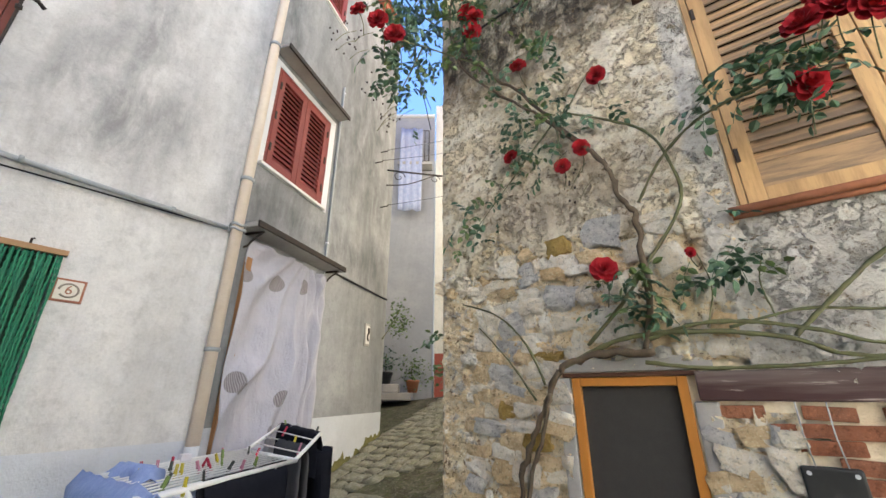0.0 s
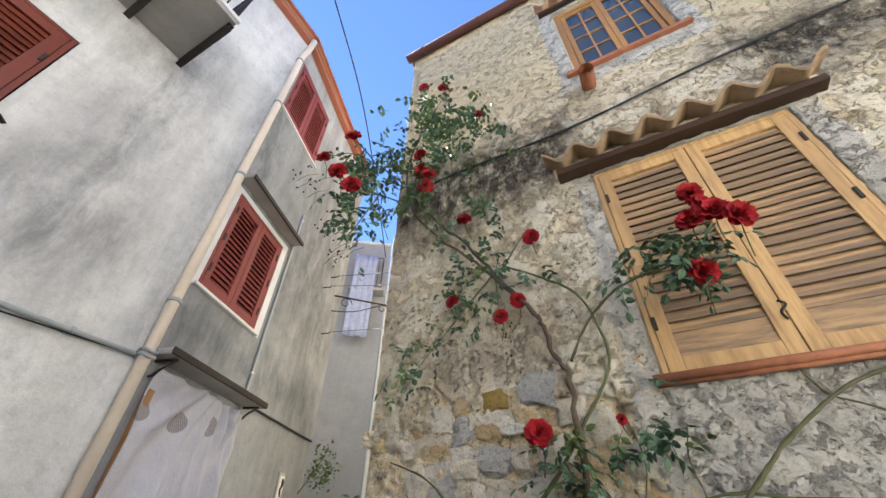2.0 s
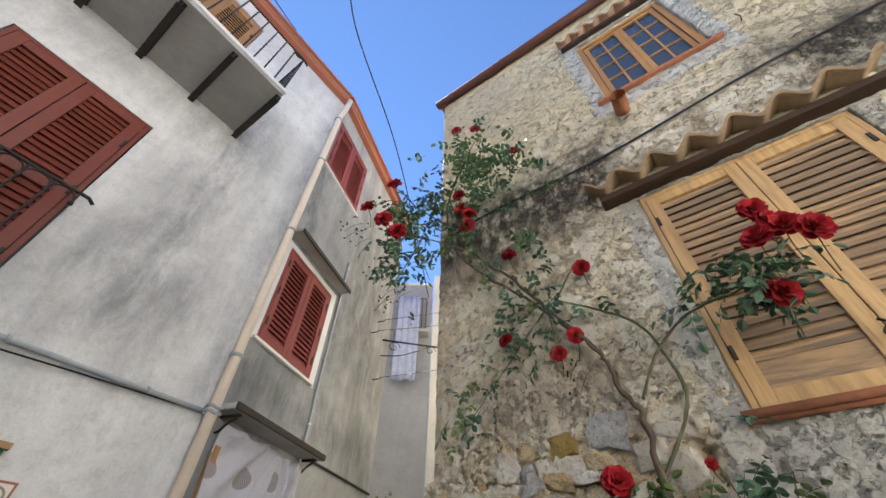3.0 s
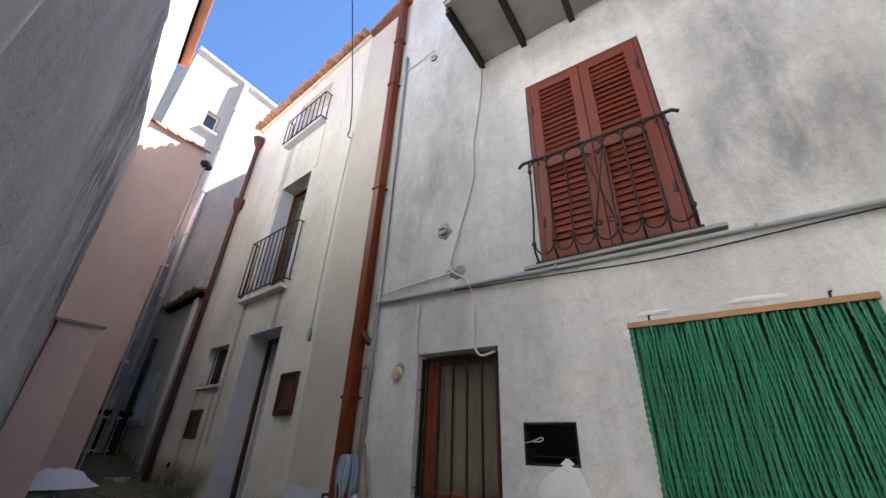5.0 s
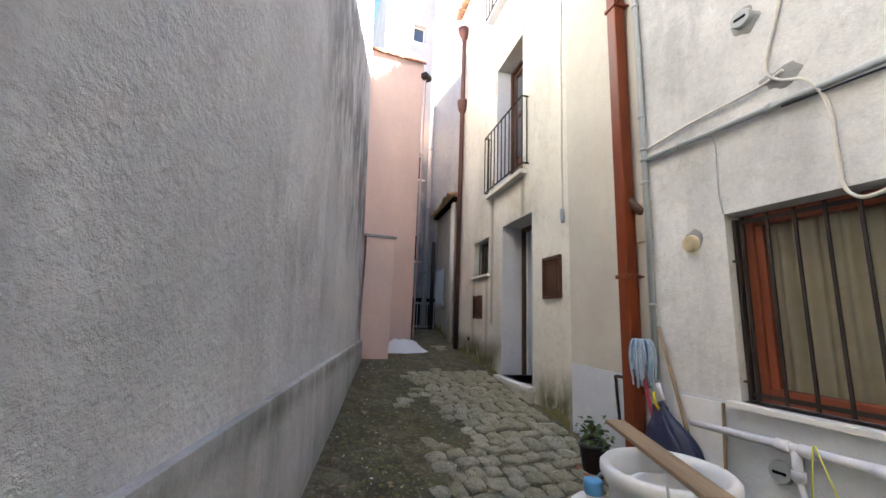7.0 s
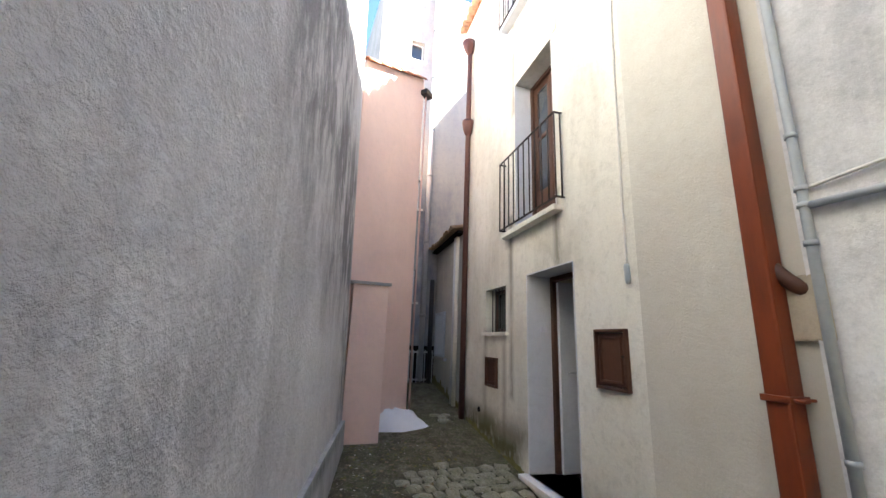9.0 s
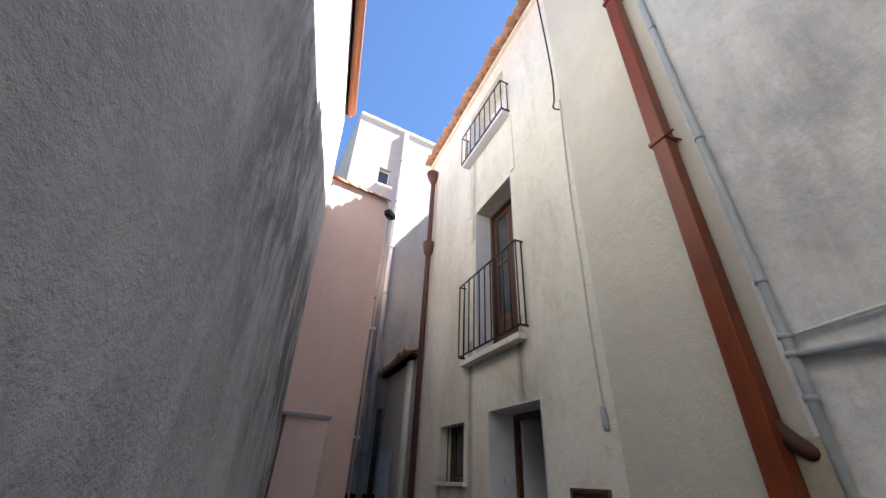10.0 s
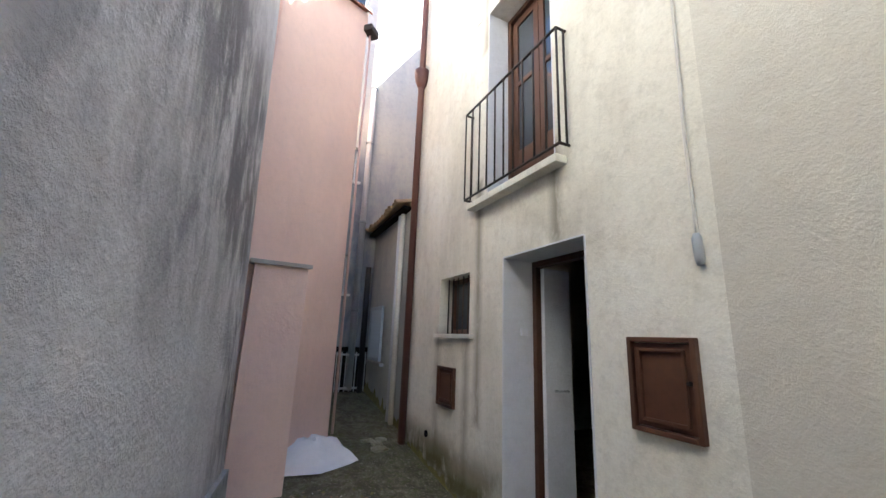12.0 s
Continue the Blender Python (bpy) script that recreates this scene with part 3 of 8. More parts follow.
# ---- white house ----
def white_house():
    F = FA
    shutters(F, A0(0.78), A0(1.81), 2.82, 4.81, -0.01, M_WOOD_RED, "tall closed red-brown louvred shutters behind an iron window rail", rails=(3.77,), pitch=0.058, stile=0.085, bottom=0.12)
    # wrought-iron rail before the tall shutters
    root = thing("window_railing", None, None, F.at(A0(1.295), 0.05, 2.80), "dark wrought-iron window rail with scrolls and curved bars", "railing")
    part("rail", tubed([(-0.62, 0.04, 0.94), (-0.58, 0.05, 0.965), (0.58, 0.05, 0.965), (0.62, 0.04, 0.94)], 0.014, 8), M_IRON, root)
    part("rail", boxed(-0.55, 0.55, -0.012, 0.012, 0.0, 0.02, bevel=0.003), M_IRON, root)
    bar = mesh_of(tubed(smooth_path([(0, 0.0, 0.01), (0, 0.075, 0.06), (0, 0.085, 0.16), (0, 0.05, 0.4), (0, 0.035, 0.7), (0, 0.05, 0.96)], 4), 0.008, 6), "bar", M_IRON)
    knot = bmesh.new()
    bmesh.ops.create_icosphere(knot, subdivisions=1, radius=0.02, matrix=Matrix.Diagonal((1, 1, 1.3, 1)))
    knot = mesh_of(knot, "knot", M_IRON)
    for k in range(8):
        x = -0.525 + 1.05 * k / 7
        piece("bar", bar, root, Matrix.Translation((x, 0, 0)))
        for y, z in ((0.088, 0.13), (0.044, 0.86)):
            piece("knot", knot, root, Matrix.Translation((x, y, z)))
    arch = [(-0.07 * math.cos(a), 0.045, 0.90 + 0.055 * math.sin(a)) for a in np.linspace(0, math.pi, 9)]
    cup = [(-0.07 * math.cos(a), 0.085 - 0.02 * math.sin(a), 0.125 - 0.085 * math.sin(a)) for a in np.linspace(0, math.pi, 9)]
    arch_me, cup_me = mesh_of(tubed(arch, 0.007, 6), "arch", M_IRON), mesh_of(tubed(cup, 0.007, 6), "arch", M_IRON)
    for k in range(7):
        for me in (arch_me, cup_me):
            piece("arch", me, root, Matrix.Translation((-0.525 + 1.05 * (k + 0.5) / 7, 0, 0)))
    for sgn in (-1, 1):
        part("cross_bar", tubed([(0.07 * sgn, 0.05, 0.84), (-0.07 * sgn, 0.06, 0.16)], 0.007, 6), M_IRON, root)
        for z in (0.82, 0.18):
            sc = [(sgn * (0.012 + 0.032 * (1 - a / 7) * math.cos(a) + 0.03), 0.07 if z < 0.5 else 0.05, z + 0.032 * (1 - a / 7) * math.sin(a)) for a in np.linspace(0, 6, 14)]
            part("scroll", tubed(sc, 0.006, 5), M_IRON, root)
    thing("window_ledge", boxed(-0.66, 0.66, -0.05, 0.06, -0.03, 0.0, bevel=0.004), M_CONCRETE, F.at(A0(1.29), 0, 2.805), "thin grey concrete ledge under the tall shutters", "ledge")

    # top balcony
    slab = thing("balcony", None, None, F.at(A0(1.26), 0, 5.53), "grey concrete balcony on dark iron beams with a thin rail", "balcony")
    part("slab", boxed(-1.05, 1.05, 0.0, 0.80, 0.0, 0.07, bevel=0.008), M_CONCRETE, slab)
    part("slab_edge", boxed(-1.065, 1.065, 0.77, 0.815, 0.05, 0.10, bevel=0.006), M_MARBLE, slab)
    for x in (-1.03, -0.52, 0.0, 0.52, 1.03):
        bm = bmesh.new()
        box(bm, x - 0.03, x + 0.03, -0.02, 0.76, -0.085, -0.075)
        box(bm, x - 0.006, x + 0.006, -0.02, 0.76, -0.075, -0.006)
        box(bm, x - 0.03, x + 0.03, -0.02, 0.76, -0.012, -0.002)
        part("beam", bm, M_IRON, slab)
    rail = rail_bars("balcony_railing", F, A0(0.24), A0(2.28), 0.77, 5.63, 6.50, "thin dark iron rail of the top balcony", 17, 0.74)
    for s in (-1, 0, 1):
        part("ornament", tubed(smooth_path([(s * 0.98 - 0.1, 0.01, 0.80), (s * 0.98 - 0.04, 0.01, 0.845), (s * 0.98 + 0.04, 0.01, 0.8), (s * 0.98 + 0.1, 0.01, 0.84)], 4), 0.012, 6), M_IRON, rail)
    shutters(F, A0(0.75), A0(1.81), 5.64, 7.70, -0.02, M_ORANGE_WOOD, "closed orange-brown louvred balcony door shutters", rails=(6.6,), pitch=0.06, stile=0.08)
    # satellite dish
    dish = thing("satellite_dish", None, None, F.at(A0(2.15), 0.72, 6.5), "grey-white satellite dish clamped to the balcony rail", "satellite dish")
    part("mast", tubed([(0, 0, -0.35), (0, 0, 0.25), (0.02, -0.03, 0.5)], 0.02, 8), M_GREY_PIPE, dish)
    bm = bmesh.new()
    rings = [[bm.verts.new(Vector((0.0, -0.14, 0.62)) + Euler((radians(62), 0, radians(-25))).to_matrix() @ Vector((r * 0.36 * math.cos(a), r * 0.4 * math.sin(a), 0.09 * r * r))) for a in (math.tau * k / 20 for k in range(20))] for r in (0.1, 0.4, 0.7, 1.0)]
    for a, b in zip(rings, rings[1:]):
        for k in range(20):
            bm.faces.new((a[k], b[k], b[(k + 1) % 20], a[(k + 1) % 20])).smooth = True
    bm.faces.new(rings[0])
    pl = part("dish", bm, M_GREY_PIPE, dish)
    pl.modifiers.new("thick", "SOLIDIFY").thickness = 0.012

    # eaves
    bm = bmesh.new()
    box(bm, -0.06, 4.36, 0.0, 0.10, 8.02, 8.16, bevel=0.01)
    box(bm, -0.06, 4.40, -0.4, 0.16, 8.16, 8.20, bevel=0.008)
    thing("trim_eaves_front", bm, M_FASCIA, F.m, "orange-red painted eaves board of the white house", "eaves", kind="structure")
    bm = bmesh.new()
    box(bm, -0.05, LB + 0.05, 0.0, 0.10, 8.02, 8.16, bevel=0.01)
    box(bm, -0.08, LB + 0.05, -0.4, 0.16, 8.16, 8.20, bevel=0.008)
    thing("trim_eaves_side", bm, M_FASCIA, FB.m, "orange-red painted eaves board of the side wall", "eaves", kind="structure")

    # plinth
    wall("trim_plinth_front", Facade(-0.80, -2.956, 1, 0), 0, 4.30, -0.2, 1.15, 0.012, A_OPEN, M_PLINTH, "pale blue-grey painted plinth of the white house", cell=0.3)
    fb = Facade(FB.o.x - FB.d.y * 0.004, FB.o.y + FB.d.x * 0.004, FB.d.x, FB.d.y)
    wall("trim_plinth_side", fb, 0, LB, -0.2, 1.22, 0.012, B_OPEN, M_PLINTH, "pale blue-grey painted plinth of the side wall", cell=0.3)

    # barred window
    x0, x1, z0, z1 = A0(2.22), A0(2.97), 1.16, 2.235
    win = thing("window_1", None, None, F.at((x0 + x1) / 2, -0.17, z0), "red-brown wooden window with a beige curtain behind", "window", kind="structure")
    w, h = x1 - x0, z1 - z0
    bm = bmesh.new()
    for a in ((-w / 2, -w / 2 + 0.07, 0, h), (w / 2 - 0.07, w / 2, 0, h), (-w / 2 + 0.07, w / 2 - 0.07, h - 0.07, h), (-w / 2 + 0.07, w / 2 - 0.07, 0, 0.08)):
        box(bm, a[0], a[1], -0.03, 0.04, a[2], a[3], bevel=0.008)
    box(bm, -w / 2 + 0.07, -w / 2 + 0.11, -0.02, 0.02, 0.08, h - 0.07, bevel=0.005)
    box(bm, w / 2 - 0.11, w / 2 - 0.07, -0.02, 0.02, 0.08, h - 0.07, bevel=0.005)
    part("window_frame", bm, M_RED_FRAME, win)
    pane = part("pane", boxed(-w / 2 + 0.1, w / 2 - 0.1, -0.012, -0.008, 0.07, h - 0.06), clear_glass(), win)
    pane.visible_shadow = False
    bm = bmesh.new()
    n = 90
    cols = [[bm.verts.new((-w / 2 + 0.09 + (w - 0.18) * k / n, -0.06 + 0.024 * math.sin(k * 0.42) + 0.008 * math.sin(k * 0.97 + z * 2), 0.06 + (h - 0.1) * z / 6)) for z in range(7)] for k in range(n + 1)]
    for a, b in zip(cols, cols[1:]):
        for k in range(6):
            bm.faces.new((a[k], b[k], b[k + 1], a[k + 1])).smooth = True
    part("curtain", bm, M_CURTAIN, win, "gathered beige net curtain")
    part("dark_backing", boxed(-w / 2, w / 2, -0.14, -0.12, 0, h), M_DARK, win)
    grille = thing("window_grille", None, None, F.at((x0 + x1) / 2, -0.075, z0 + 0.01), "dark iron bars in front of the low window", "grille")
    for z in (0.03, h - 0.06):
        part("cross_bar", boxed(-w / 2 + 0.03, w / 2, -0.004, 0.004, z - 0.012, z + 0.012), M_IRON, grille)
    bar = mesh_of(boxed(-0.007, 0.007, -0.007, 0.007, 0.0, h - 0.03), "bar", M_IRON)
    for k in range(6):
        piece("bar", bar, grille, Matrix.Translation((-w / 2 + 0.05 + (w - 0.1) * k / 5, 0, 0)))
    side = part("side_plate", boxed(w / 2 - 0.022, w / 2 - 0.004, -0.02, 0.02, 0.0, h - 0.04, bevel=0.003), M_IRON, grille)
    for z in (0.1, 0.78):
        part("hook", tubed([(w / 2 - 0.01, 0.0, z), (w / 2 - 0.01, 0.05, z), (w / 2 - 0.04, 0.06, z)], 0.006, 6), M_IRON, grille)
    thing("window_sill", boxed(-w / 2 - 0.05, w / 2 + 0.05, -0.12, 0.06, -0.035, 0.0, bevel=0.006), M_MARBLE, F.at((x0 + x1) / 2, 0, z0), "white marble sill of the barred window", "sill")

    # black meter niches
    for a, b, c, d in ((A0(1.70), A0(2.05), 1.45, 1.70), (A0(1.72), A0(2.36), 0.52, 1.03)):
        box_t = thing("meter_niche", None, None, F.at((a + b) / 2, 0, c), "open black meter niche in the white wall", "meter box", "meter niches")
        part("niche_back", boxed(-(b - a) / 2, (b - a) / 2, -0.16, -0.14, 0, d - c), M_DARK, box_t)
        bm = bmesh.new()
        w2, h2 = (b - a) / 2, d - c
        for q in ((-w2, -w2 + 0.012, 0, h2), (w2 - 0.012, w2, 0, h2), (-w2, w2, 0, 0.012), (-w2, w2, h2 - 0.012, h2)):
            box(bm, q[0], q[1], -0.14, 0.006, q[2], q[3])
        part("niche_lining", bm, M_BLACK_WIRE, box_t)
        part("ledge_line", boxed(-w2 + 0.02, w2 - 0.02, -0.14, -0.10, 0.05, 0.056), M_IRON, box_t)
    pipe("wire_loop", smooth_path([FA.at(A0(2.06), 0.01, 1.575).translation, FA.at(A0(1.98), 0.015, 1.59).translation, FA.at(A0(1.93), 0.02, 1.61).translation, FA.at(A0(1.915), 0.02, 1.6).translation, FA.at(A0(1.94), 0.02, 1.585).translation, FA.at(A0(1.99), 0.012, 1.585).translation]), 0.0035, M_WIRE, "loop of thin white wire on the meter niche", "wire", 5)

    # blobs of cement and filler on the wall
    def blob(name, s, z, w, h, mat, label, seed, parent_f=F, o=0.0):
        bm = bmesh.new()
        c = bm.verts.new((0, 0.012, 0))
        n = 26
        rim = [bm.verts.new((w * 0.5 * (0.8 + 0.45 * noise.noise((math.cos(a) * 1.3, math.sin(a) * 1.3, seed))) * math.cos(a), 0.001, h * 0.5 * (0.8 + 0.45 * noise.noise((math.cos(a) * 1.3, math.sin(a) * 1.3, seed + 5))) * math.sin(a))) for a in (math.tau * k / n for k in range(n))]
        inn = [bm.verts.new((v.co.x * 0.8, 0.009, v.co.z * 0.8)) for v in rim]
        for k in range(n):
            j = (k + 1) % n
            bm.faces.new((rim[k], rim[j], inn[j], inn[k])).smooth = True
            bm.faces.new((inn[k], inn[j], c)).smooth = True
        return thing(name, bm, mat, parent_f.at(s, o, z), label, "wall patch", kind="structure")

    blob("trim_patch_vent", A0(2.75), 3.39, 0.2, 0.2, M_PATCH, "rough grey cement patch round the wall vent", 1.0)
    blob("trim_patch_cable", A0(2.60), 2.93, 0.24, 0.17, M_PATCH, "rough grey cement patch behind the cable", 2.0)
    blob("trim_patch_round_vent", A0(3.17), 2.12, 0.17, 0.16, M_PATCH, "grey smear round the round vent", 3.0)
    blob("trim_filler_niche", A0(1.80), 1.33, 0.34, 0.34, M_WHITE_PATCH, "white filler patch under the black niche", 4.0)
    blob("trim_filler_door", A0(1.15), 2.32, 0.28, 0.05, M_WHITE_PATCH, "white filler along the top of the curtain rail", 6.0)
    blob("trim_filler_door_side", A0(1.31), 2.2, 0.07, 0.1, M_WHITE_PATCH, "white filler beside the curtain rail", 7.0)
    blob("trim_filler_rail", A0(0.62), 2.32, 0.4, 0.05, M_WHITE_PATCH, "white filler over the curtain rail", 8.0)

    def cap(name, s, z, r, mat, label, slats=False):
        root = thing(name, None, None, F.at(s, 0.012, z), label, "vent")
        bm = bmesh.new()
        bmesh.ops.create_cone(bm, cap_ends=True, segments=28, radius1=r, radius2=r * 0.86, depth=0.026, matrix=pose(0, 0.012, 0, -90, 0, 0))
        part("cover", bm, mat, root)
        if slats:
            for k in range(7):
                z = -r * 0.66 + r * 1.32 * k / 6
                q = math.sqrt(max(0, (r * 0.74) ** 2 - z * z))
                part("slat", boxed(-q, q, 0.022, 0.031, z - 0.003, z + 0.004), mat, root)
        else:
            part("slot", boxed(-r * 0.55, r * 0.55, 0.02, 0.029, -r * 0.15, r * 0.12, bevel=0.003), M_DARK, root)
        return root

    cap("wall_vent", A0(3.18), 2.09, 0.058, painted("cream_plastic", (0.62, 0.54, 0.36), rough=0.5), "round cream plastic vent with fine slats", True)
    cap("wall_vent", A0(2.75), 3.40, 0.06, M_GREY_PIPE, "round grey metal flue cap set in cement")
    cap("wall_vent", A0(2.80), 0.86, 0.055, M_GREY_PIPE, "round grey plastic flue cap low on the wall")
    cap("wall_vent", A0(3.01), 6.15, 0.05, M_GREY_PIPE, "small round grey vent high on the wall")

    # conduits and cables
    A = lambda x, z, o=0.03: FA.at(A0(x), o, z).translation
    ring = lambda x, z, r=0.028, o=0.03: ([A(x, z - 0.012, o), A(x, z + 0.012, o)], r, M_GREY_PIPE)
    pipe("conduit", [A(3.49, 1.2), A(3.485, 3.0), A(3.49, 5.0), A(3.49, 6.5)], 0.022, M_GREY_PIPE, "grey vertical conduit pipe clipped to the white wall", "conduit",
         parts=[ring(3.487, z) for z in (1.7, 2.6, 2.78, 2.86, 3.13, 4.1, 5.3, 6.2)])
    pipe("conduit", [A(3.47, 2.775), A(2.6, 2.765), A(1.2, 2.745), A(0.2, 2.735), A(-0.7, 2.73)], 0.018, M_GREY_PIPE, "grey horizontal conduit pipe along the white wall", "conduit",
         parts=[([A(x - 0.012, 2.765 - 0.01 * (2.6 - x)), A(x + 0.012, 2.765 - 0.01 * (2.6 - x))], 0.024, M_GREY_PIPE) for x in (3.2, 2.66, 1.7, 0.5, -0.3)])
    pipe("cable", smooth_path([A(3.47, 2.86, 0.02), A(3.1, 2.9, 0.02), A(2.72, 2.915, 0.02), A(2.58, 2.95, 0.02)]), 0.009, M_WIRE, "pale thin cable running up to a cement patch", "cable", 6)
    pipe("cable", smooth_path([A(2.30, 5.5, 0.015), A(2.34, 4.9, 0.015), A(2.42, 4.3, 0.015), A(2.42, 3.9, 0.015), A(2.58, 3.3, 0.015), A(2.66, 3.02, 0.015), A(2.6, 2.9, 0.03), A(2.48, 2.82, 0.05), A(2.42, 2.66, 0.02), A(2.415, 2.4, 0.015), A(2.41, 2.24, 0.015), A(2.35, 2.165, 0.02), A(2.24, 2.19, 0.01)]), 0.009, M_WIRE, "loose white cable looping down the wall to the window", "cable", 6)
    pipe("cable", smooth_path([A(2.6, 2.74, 0.035), A(1.8, 2.70, 0.03), A(1.0, 2.66, 0.03), A(0.2, 2.69, 0.03), A(-0.6, 2.72, 0.03)]), 0.006, M_BLACK_WIRE, "thin dark cable sagging under the conduit", "cable", 5)
    pipe("cable", smooth_path([A(3.05, 2.77, 0.03), A(2.98, 2.72, 0.012), A(2.985, 2.4, 0.008), A(2.97, 2.24, 0.008)]), 0.004, M_GREY_PIPE, "thin grey cable down to the window corner", "cable", 5)
    pipe("cable", smooth_path([A(3.49, 6.2, 0.02), A(3.25, 6.25, 0.02), A(3.0, 6.3, 0.03)]), 0.008, M_WIRE, "short pale cable high on the wall", "cable", 5)
    # white waste pipe with tee
    wp = pipe("waste_pipe", [A(3.24, 0.99, 0.05), A(2.2, 1.01, 0.05)], 0.022, M_WHITE_PIPE, "white plastic waste pipe along the plinth", "pipe",
              parts=[([A(x - 0.03, 1.0, 0.05), A(x + 0.03, 1.0, 0.05)], 0.029, M_WHITE_PIPE) for x in (2.76, 2.66, 2.4)], cat_part="socket")
    part("branch", tubed([A(2.71, 1.0, 0.05), A(2.71, 0.85, 0.05)], 0.022), M_WHITE_PIPE, wp)
    part("branch", tubed([A(2.71, 0.9, 0.05), A(2.71, 0.86, 0.05)], 0.03), M_WHITE_PIPE, wp)
    part("branch", tubed([A(2.71, 0.86, 0.05), A(2.68, 0.70, 0.045), A(2.66, 0.5, 0.03)], 0.014), M_WHITE_PIPE, wp)
    yellow = painted("yellow_cord", (0.7, 0.68, 0.12), rough=0.6)
    pipe("yellow_cord", smooth_path([A(2.66, 0.7, 0.08), A(2.63, 1.0, 0.08), A(2.62, 1.035, 0.07), A(2.6, 1.0, 0.085), A(2.5, 0.72, 0.1)]), 0.004, yellow, "yellow cord tied over the white waste pipe", "cord", 5)

    # cream downpipe on the corner
    p = lambda z: (-0.765, -2.895, z)
    clamp = lambda z: ([(-0.765, -2.895, z - 0.015), (-0.765, -2.895, z + 0.015)], 0.056, M_GREY_PIPE)
    dp = pipe("downpipe", [p(0.3), p(7.35), (-0.77, -2.90, 7.55), (-0.79, -2.85, 7.75), (-0.80, -2.84, 8.05)], 0.045, M_CREAM_PIPE, "cream plastic downpipe on the corner of the white house", "downpipe", 12,
              parts=[clamp(1.76), clamp(3.2), clamp(4.77), clamp(6.2), clamp(7.38)])
    for z in (2.72, 2.76):
        part("wire_wrap", tubed([(-0.765 + 0.058 * math.cos(a), -2.895 + 0.058 * math.sin(a), z + 0.01 * math.sin(3 * a)) for a in np.linspace(0, 6.28, 14)], 0.012, 6), M_GREY_PIPE, dp)
    part("painted_foot", tubed([p(0.28), p(1.12)], 0.0465, 12), M_PLINTH, dp)

    # number plaque
    pq = thing("number_plaque", boxed(-0.075, 0.075, 0.0, 0.012, -0.07, 0.07, bevel=0.004), M_RED_TILE_PAINT, F.at(A0(0.10), 0.001, 2.035), "glazed house number plaque with a brown border", "number plaque")
    part("glaze", boxed(-0.062, 0.062, 0.0125, 0.0155, -0.057, 0.057, bevel=0.002), M_PLAQUE, pq)
    part("wreath", tubed([(0.045 * math.cos(a), 0.017, 0.04 * math.sin(a)) for a in np.linspace(0, 5.6, 20)], 0.006, 5), painted("plaque_grey", (0.3, 0.27, 0.22), rough=0.4), pq)
    text = bpy.data.curves.new("number", "FONT")
    text.body, text.size, text.extrude, text.align_x, text.align_y = "6", 0.075, 0.002, "CENTER", "CENTER"
    text.materials.append(M_RED_TILE_PAINT)
    num = new("number", text)
    num.parent = pq
    num.matrix_local = pose(0, 0.0185, 0, 90, 0, 180)

    # green strand curtain in the doorway
    cu = thing("strand_curtain", None, None, F.at(A0(0.73), 0.02, 0.16), "green plastic strand door curtain hanging from a wooden rail", "door curtain")
    part("rail", boxed(-0.57, 0.57, -0.02, 0.025, 2.07, 2.105, bevel=0.004), M_TAN_WOOD, cu, "tan wooden rail")
    for x in (-0.4, 0.44):
        part("hook", tubed([(x, 0.0, 2.105), (x, 0.01, 2.135), (x - 0.012, 0.01, 2.14)], 0.006, 6), M_IRON, cu)
    strands = []
    for v in range(3):
        bm = bmesh.new()
        pts = []
        for k in range(104):
            z = 2.07 - k * 0.02
            pts.append((0.003 * math.sin(k * 0.31 + v * 2) + (0.0012 if k % 2 else -0.0012), 0.006 * math.sin(k * 0.13 + v), z))
        tube(bm, pts, [0.0082 if k % 2 else 0.0045 for k in range(104)], 5)
        strands.append(mesh_of(bm, "strand", M_GREEN))
    n = 100
    for k in range(n):
        x = -0.55 + 1.1 * k / (n - 1)
        piece("strand", strands[k % 3], cu, Matrix.Translation((x + random.uniform(-0.003, 0.003), random.uniform(-0.012, 0.012), 0)) @ pose(0, 0, 0, 0, random.uniform(-0.35, 0.35), 0))
    thing("door_1", boxed(-0.56, 0.56, -0.04, 0.0, 0.0, 2.08, bevel=0.004), M_GREEN_DOOR, F.at(A0(0.73), -0.12, 0.17), "dark doorway behind the green strand curtain", "door", kind="structure")

    # ---- side wall ----
    G = FB
    shutters(G, B0(-1.80), B0(-0.90), 3.50, 4.67, -0.01, M_SHUT_BURG, "closed burgundy louvred window shutters with pale sky glints", pitch=0.055, stile=0.07, tilt=30)
    shutters(G, B0(-1.83), B0(-0.88), 6.38, 7.60, -0.01, M_SHUT_BURG, "closed burgundy louvred shutters under the eaves", pitch=0.055, stile=0.07)
    sm = (B0(-1.80) + B0(-0.90)) / 2
    thing("window_sill", boxed(-0.52, 0.52, -0.06, 0.04, -0.03, 0.0, bevel=0.005), M_MARBLE, G.at(sm, 0, 3.49), "pale stone sill of the burgundy window", "sill")
    thing("window_sill", boxed(-0.54, 0.54, -0.06, 0.03, -0.025, 0.0, bevel=0.005), M_MARBLE, G.at((B0(-1.83) + B0(-0.88)) / 2, 0, 6.365), "pale stone sill under the top shutters", "sill")
    # surround of paler paint
    bm = bmesh.new()
    w0, w1 = B0(-1.80) - 0.10, B0(-0.90) + 0.06
    for a in ((w0, w0 + 0.1, 3.46, 4.74), (w1 - 0.06, w1, 3.46, 4.74), (w0 + 0.1, w1 - 0.06, 4.675, 4.74)):
        box(bm, a[0], a[1], -0.01, 0.004, a[2], a[3])
